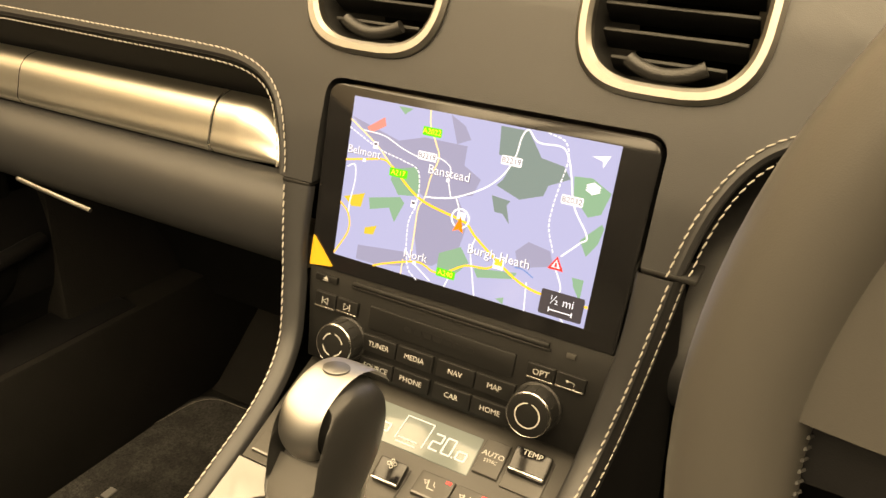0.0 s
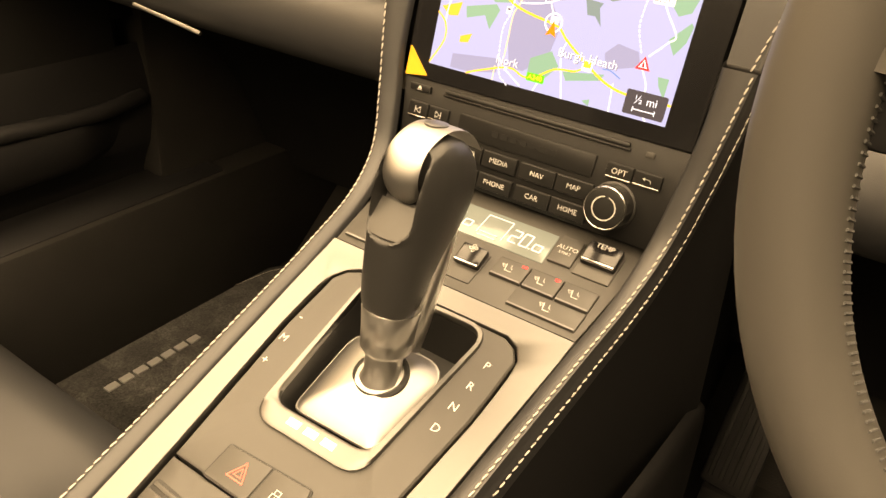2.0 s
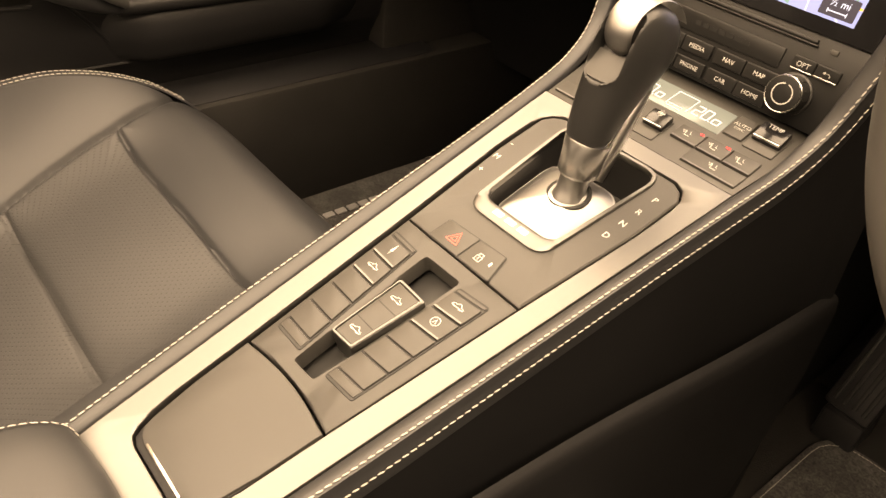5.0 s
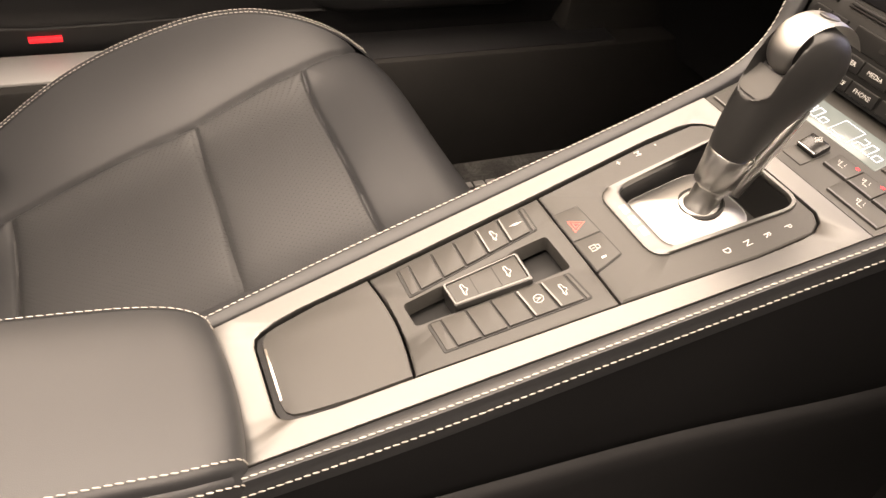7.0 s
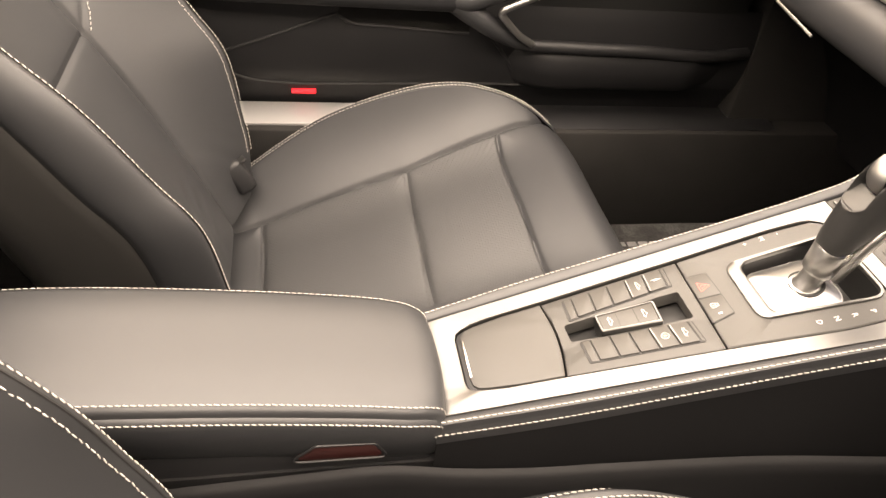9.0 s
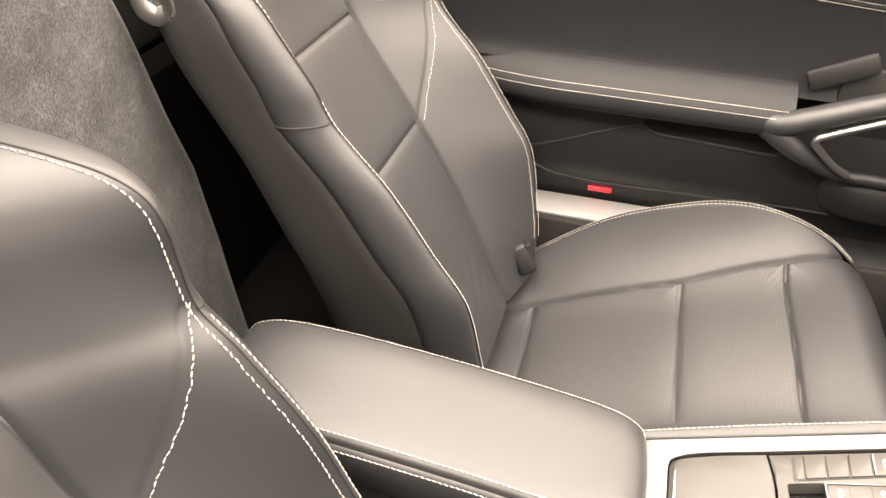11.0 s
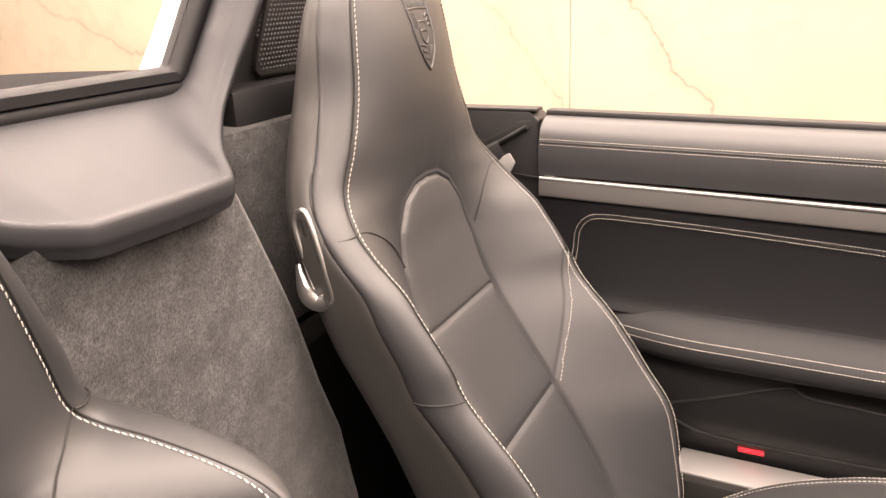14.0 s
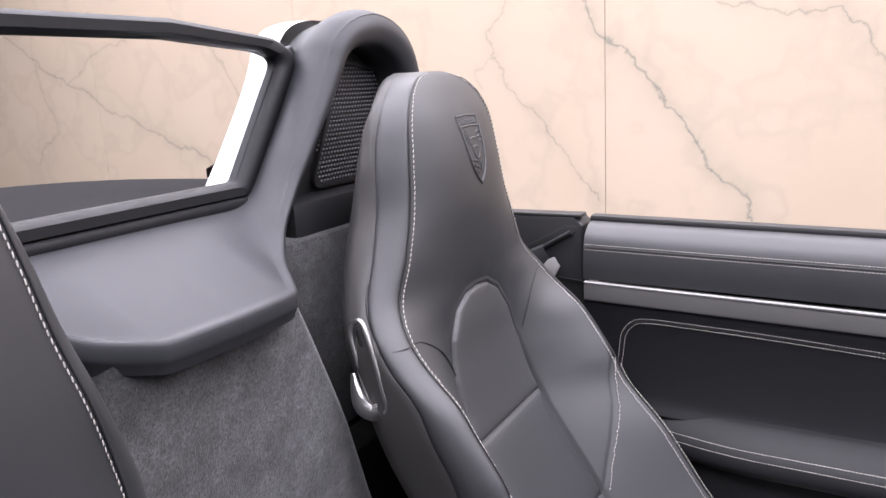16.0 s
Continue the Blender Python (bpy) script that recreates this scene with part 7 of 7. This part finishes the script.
# stations from the shelf's middle out and up over the hoop: rear x z, front crease x y z, front edge x y z, turned-in edge x y z
MOULD = ((0.0, 1.046, 0.0, -0.580, 0.994, 0.0, -0.558, 0.9690, 0.0, -0.564, 0.955), (0.040, 1.046, 0.037, -0.582, 0.994, 0.040, -0.560, 0.9690, 0.040, -0.566, 0.955), (0.070, 1.046, 0.066, -0.586, 0.994, 0.070, -0.563, 0.9690, 0.070, -0.569, 0.955),
         (0.084, 1.046, 0.078, -0.592, 0.995, 0.084, -0.570, 0.9705, 0.083, -0.576, 0.957), (0.120, 1.046, 0.098, -0.618, 1.000, 0.112, -0.600, 0.976, 0.110, -0.607, 0.962), (0.145, 1.046, 0.110, -0.635, 1.006, 0.128, -0.619, 0.985, 0.126, -0.628, 0.972),
         (0.165, 1.049, 0.127, -0.647, 1.016, 0.147, -0.637, 1.000, 0.148, -0.650, 0.992), (0.183, 1.058, 0.152, -0.655, 1.036, 0.168, -0.651, 1.022, 0.172, -0.670, 1.017), (0.200, 1.078, 0.188, -0.661, 1.071, 0.205, -0.664, 1.057, 0.208, -0.700, 1.055),
         (0.226, 1.113, 0.222, -0.663, 1.111, 0.243, -0.668, 1.100, 0.247, -0.722, 1.099), (0.262, 1.165, 0.260, -0.664, 1.165, 0.287, -0.668, 1.152, 0.291, -0.724, 1.150), (0.284, 1.200, 0.283, -0.664, 1.200, 0.311, -0.668, 1.186, 0.315, -0.724, 1.183),
         (0.301, 1.224, 0.300, -0.664, 1.224, 0.325, -0.668, 1.204, 0.329, -0.724, 1.201), (0.336, 1.246, 0.336, -0.664, 1.246, 0.349, -0.668, 1.215, 0.351, -0.724, 1.212), (0.385, 1.256, 0.385, -0.664, 1.256, 0.388, -0.668, 1.218, 0.388, -0.724, 1.215),
         (0.432, 1.247, 0.432, -0.664, 1.247, 0.420, -0.668, 1.209, 0.418, -0.724, 1.206), (0.468, 1.222, 0.468, -0.664, 1.222, 0.445, -0.668, 1.190, 0.442, -0.724, 1.188), (0.487, 1.180, 0.487, -0.664, 1.180, 0.457, -0.668, 1.160, 0.454, -0.724, 1.158),
         (0.496, 1.090, 0.496, -0.664, 1.090, 0.466, -0.668, 1.085, 0.463, -0.724, 1.085), (0.500, 0.960, 0.500, -0.664, 0.960, 0.470, -0.668, 0.960, 0.467, -0.724, 0.960))
MOULD_ROWS = smooth_table(MOULD, 190)


def mould_line(r, sign):
    """The moulding's cross-section at a station: from its rear edge over the front crease and in."""
    a, f, o, g = Vector((r[0], -0.716, r[1])), Vector(r[2:5]), Vector(r[5:8]), Vector(r[8:11])
    k = min(1.0, max(0.0, (r[1] - 1.046) / 0.05))
    f = f.lerp(o, 0.42 * (1 - k))
    belly = (f + o) / 2 + Vector((0, 0.006 + 0.004 * k, 0.006 * (1 - k)))
    back = a + Vector((0, -0.030, 0.006 * (1 - k)))
    out = Vector((f.x - o.x, 0, f.z - o.z)).normalized() * (0.0075 * k)
    back -= out
    line = [back.lerp(a, t / 2) for t in range(2)] + [a.lerp(f, t / 8) + out * math.sin(math.pi * t / 8) for t in range(8)] + catmull([a.lerp(f, 0.94), f.lerp(belly, 0.15), belly, o, o.lerp(g, 0.5), g], 20)
    line.append(g + Vector((0.0, -0.05, 0.0 if k > 0.5 else 0.004)))
    return [Vector((sign * p.x, p.y, p.z)) for p in line]


JOIN = 86         # the row where shelf and hoop meet
for sign in (1, -1):
    part("shelf_top", patch(lambda u, v: mould_line(MOULD_ROWS[int(u * JOIN + 0.5)], sign)[int(v * 31 + 0.5)], JOIN, 30), SHELF, deck, "smooth black plastic shelf", angle=60)
part("shelf_underside", rbox(pose(0, -0.662, 0.964, 9), 0.15, 0.10, 0.006), DARK, deck)
# roll hoops, one behind each seat
def hoop(sign, name):
    h = thing(name, "black roll-over hoop with a mesh panel", "roll bar", "roll-over hoops")
    last = len(MOULD_ROWS) - 1 - JOIN
    part("hoop_trim", patch(lambda u, v: mould_line(MOULD_ROWS[JOIN + int(u * last + 0.5)], sign)[int(v * 31 + 0.5)], last, 30), SHELF, h, "smooth black hoop trim", angle=60)
    part("hoop_seam", tube([mould_line(r, sign)[12] + Vector((0, 0.0004, 0)) for r in MOULD_ROWS[105:170]], 0.0008, 6), DARK, h)
    back = outline([(sign * 0.24, 0.99), (sign * 0.49, 0.99), (sign * 0.48, 1.17), (sign * 0.43, 1.225), (sign * 0.335, 1.225), (sign * 0.290, 1.15)], 0.02, 4)
    part("hoop_backing", slab(Matrix(((1, 0, 0, 0), (0, 0, -1, -0.725), (0, 1, 0, 0), (0, 0, 0, 1))), back, -0.006, 0.0), DARK, h)
    frame_o = outline([(sign * 0.284, 1.044), (sign * 0.476, 1.044), (sign * 0.476, 1.140), (sign * 0.446, 1.192), (sign * 0.366, 1.202), (sign * 0.346, 1.168)], 0.014, 5)
    cc = sum(frame_o, Vector((0, 0))) / len(frame_o)
    part("mesh_frame", ring(Matrix(((1, 0, 0, 0), (0, 0, -1, -0.712), (0, 1, 0, 0), (0, 0, 0, 1))), frame_o, [cc + (p - cc) * 0.94 for p in frame_o], -0.004, 0.004, 0.001), PLASTIC, h)
    bm = bmesh.new()
    for i in range(34):
        for j in range(30):
            x, z = sign * (0.262 + 0.0065 * i + 0.00325 * (j % 2)), 1.046 + 0.0056 * j
            p = Vector((x, z))
            inside = False
            for a, b in zip(frame_o, frame_o[1:] + frame_o[:1]):
                if (a.y > p.y) != (b.y > p.y) and p.x < a.x + (p.y - a.y) / (b.y - a.y) * (b.x - a.x):
                    inside = not inside
            if not inside:
                continue
            c = Vector((x, -0.713, z))
            v = [bm.verts.new(c + Vector(q)) for q in ((-0.0024, 0, 0), (0, 0, -0.0020), (0.0024, 0, 0), (0, 0, 0.0020), (0, 0.0022, 0.0004))]
            for k in range(4):
                bm.faces.new((v[k], v[(k + 1) % 4], v[4]))
    tagged(part("mesh_panel", bm, MESHGREY, h, "grey perforated mesh panel"), kind="stuff")
    part("lower_block", rbox(pose(sign * 0.36, -0.700, 1.010, 0, 0, 0), 0.30, 0.05, 0.058, 0.008), PLASTIC, h)
    return h


hoop(-1, "roll_hoop"), hoop(1, "roll_hoop")
part("hoop_clip", rbox(pose(-0.2915, -0.738, 1.204, 0, 32, 0), 0.016, 0.03, 0.030, 0.004), PLASTIC, deck)
# wind deflector: glass in a black frame
deflector = thing("wind_deflector", "clear glass wind deflector in a black frame", "wind deflector")
DEF = Matrix(((1, 0, 0, 0), (0, 0, 1, -0.722), (0, 1, 0, 0), (0, 0, 0, 1)))
f_out = outline([(-0.186, 1.0495), (-0.2930, 1.2070), (-0.2500, 1.2270), (-0.10, 1.2420), (0.10, 1.2420), (0.2500, 1.2270), (0.2930, 1.2070), (0.186, 1.0495)][::-1], [0.016, 0.026, 0.06, 0.1, 0.1, 0.06, 0.026, 0.016], 6)
f_in = outline([(-0.170, 1.0690), (-0.2600, 1.2030), (-0.2250, 1.2120), (-0.10, 1.2225), (0.10, 1.2225), (0.2250, 1.2120), (0.2600, 1.2030), (0.170, 1.0690)][::-1], [0.009, 0.014, 0.05, 0.1, 0.1, 0.05, 0.014, 0.009], 6)
part("frame", ring(DEF, f_out, f_in, -0.012, 0.011, 0.0065), RUBBER, deflector, "black deflector frame", angle=50)
pane = part("pane", slab(DEF, f_in, -0.002, 0.001), GLASS, deflector, "clear glass pane")
pane.visible_shadow = False
part("frame_foot", rbox(pose(0.0, -0.722, 1.046), 0.36, 0.03, 0.012, 0.004), RUBBER, deflector)
# roof cover and body behind
part("roof_cover", patch(lambda u, v: Vector((-0.62 + 1.24 * u, -0.76 - 0.9 * v, 1.052 + 0.012 * math.sin(v * 2.2) - 0.06 * v ** 2 - 0.10 * abs(2 * u - 1) ** 4)), 40, 24), FABRIC, body, "black ribbed fabric roof cover", angle=80)
for sign in (1, -1):
    def fairing(u, v):
        """A hump that follows the hoop in front and falls away behind it."""
        r = MOULD_ROWS[72 + int(u * 104 + 0.5)]
        x, z = r[0] + 0.006 - 0.015 * math.sin(math.pi * min(1.0, v / 0.15)), r[1] - 0.004
        proud = 0.012 * math.exp(-((u - 0.53) / 0.125) ** 2)
        x, z = x - proud * 0.75, z + proud * 0.6
        s = min(1.0, max(0.0, v - 0.07) * 1.7) ** 0.9
        return Vector((sign * (x + (0.620 - x) * s), -0.752 - 0.50 * v, 0.985 + (z - 0.985) * (1 - 0.9 * max(0.0, v - 0.06) ** 0.8)))
    part("fairing", patch(fairing, 104, 48), PAINT, body, "white painted fairing", angle=80)
part("rear_side", rbox(pose(-0.755, -0.95, 0.55), 0.10, 0.92, 0.72, 0.03), PAINT, body)
part("rear_side", rbox(pose(0.755, -0.95, 0.55), 0.10, 0.92, 0.72, 0.03), PAINT, body)
part("rear_deck_body", rbox(pose(0, -1.3, 0.80), 1.3, 0.9, 0.3, 0.04), PAINT, body)
part("underbody", rbox(pose(0, 0.0, 0.07), 1.40, 2.4, 0.14), DARK, body)
# quarter trim and seat belt
quarter = thing("quarter_trim", "black plastic quarter trim with a belt slot", "trim panel")
QT = Matrix(((0, 0, 1, -0.690), (1, 0, 0, 0), (0, 1, 0, 0), (0, 0, 0, 1)))
part("panel", slab(QT, outline([(-0.80, 0.55), (-0.497, 0.55), (-0.497, 0.930), (-0.512, 0.9440), (-0.80, 0.9440)], [0, 0.004, 0.006, 0.006, 0], 3), -0.05, 0.0, 0.003), PLASTIC, quarter)
part("slot", slab(QT, outline([(-0.640, 0.8560), (-0.5600, 0.8900), (-0.5121, 0.9140), (-0.5075, 0.9220), (-0.5090, 0.9300), (-0.5257, 0.9290), (-0.640, 0.8690)], 0.003, 3), -0.002, 0.0010, 0.0005), DARK, quarter, "dark belt guide slot")
part("guide_bar", tube([Vector((-0.686, -0.620, 0.8610)), Vector((-0.685, -0.5150, 0.9205))], 0.0042, 10), PLASTIC, quarter)
part("trim_gap", rbox(pose(-0.688, -0.520, 0.8410, -5), 0.004, 0.045, 0.0022), DARK, quarter)
part("top_seal", rbox(pose(-0.705, -0.62, 0.9460), 0.03, 0.24, 0.006, 0.002), DARK, quarter)
belt = thing("seat_belt", "black seat belt webbing with a grey metal tongue", "seat belt")
WL, WR = Vector((-0.681, -0.6047, 0.8724)), Vector((-0.681, -0.5625, 0.8931))


def strap(u, v):
    """Webbing out of the slot, over the guide bar and down."""
    p = WL.lerp(WR, u)
    x, dy, dz = [Vector(q) for q in ((-0.014, -0.006, 0.004), (-0.004, -0.003, 0.004), (0.002, 0.001, 0.002), (0.0035, 0.005, -0.006), (0.003, 0.011, -0.014), (0.001, 0.0180, -0.0235), (-0.001, 0.022, -0.030))][int(v * 6 + 0.5)]
    return p + Vector((x, dy, dz))


part("webbing", patch(strap, 6, 6), WEB, belt, "black woven webbing over the guide")
part("webbing", rbox(pose(-0.684, -0.566, 0.71, 0, 0, 0), 0.003, 0.045, 0.28, 0.001), WEB, belt, "black woven webbing hanging down")
part("tongue", slab(Matrix(((0, 0, 1, -0.6785), (1, 0, 0, 0), (0, 1, 0, 0), (0, 0, 0, 1))), outline([(-0.5830, 0.8480), (-0.5665, 0.8560), (-0.5620, 0.8640), (-0.5528, 0.8741), (-0.5425, 0.8787), (-0.5328, 0.8637), (-0.5390, 0.8510), (-0.5496, 0.8327), (-0.5560, 0.8380), (-0.5679, 0.8412)], 0.0022, 3), -0.002, 0.002, 0.0009), TREAD, belt, "pale grey belt tongue")
part("tongue_edge", tube([Vector((-0.676, -0.5455, 0.8430)), Vector((-0.676, -0.5500, 0.8320)), Vector((-0.677, -0.5475, 0.8230))], 0.0022, 8), CHROME, belt, "bright metal tongue tip")
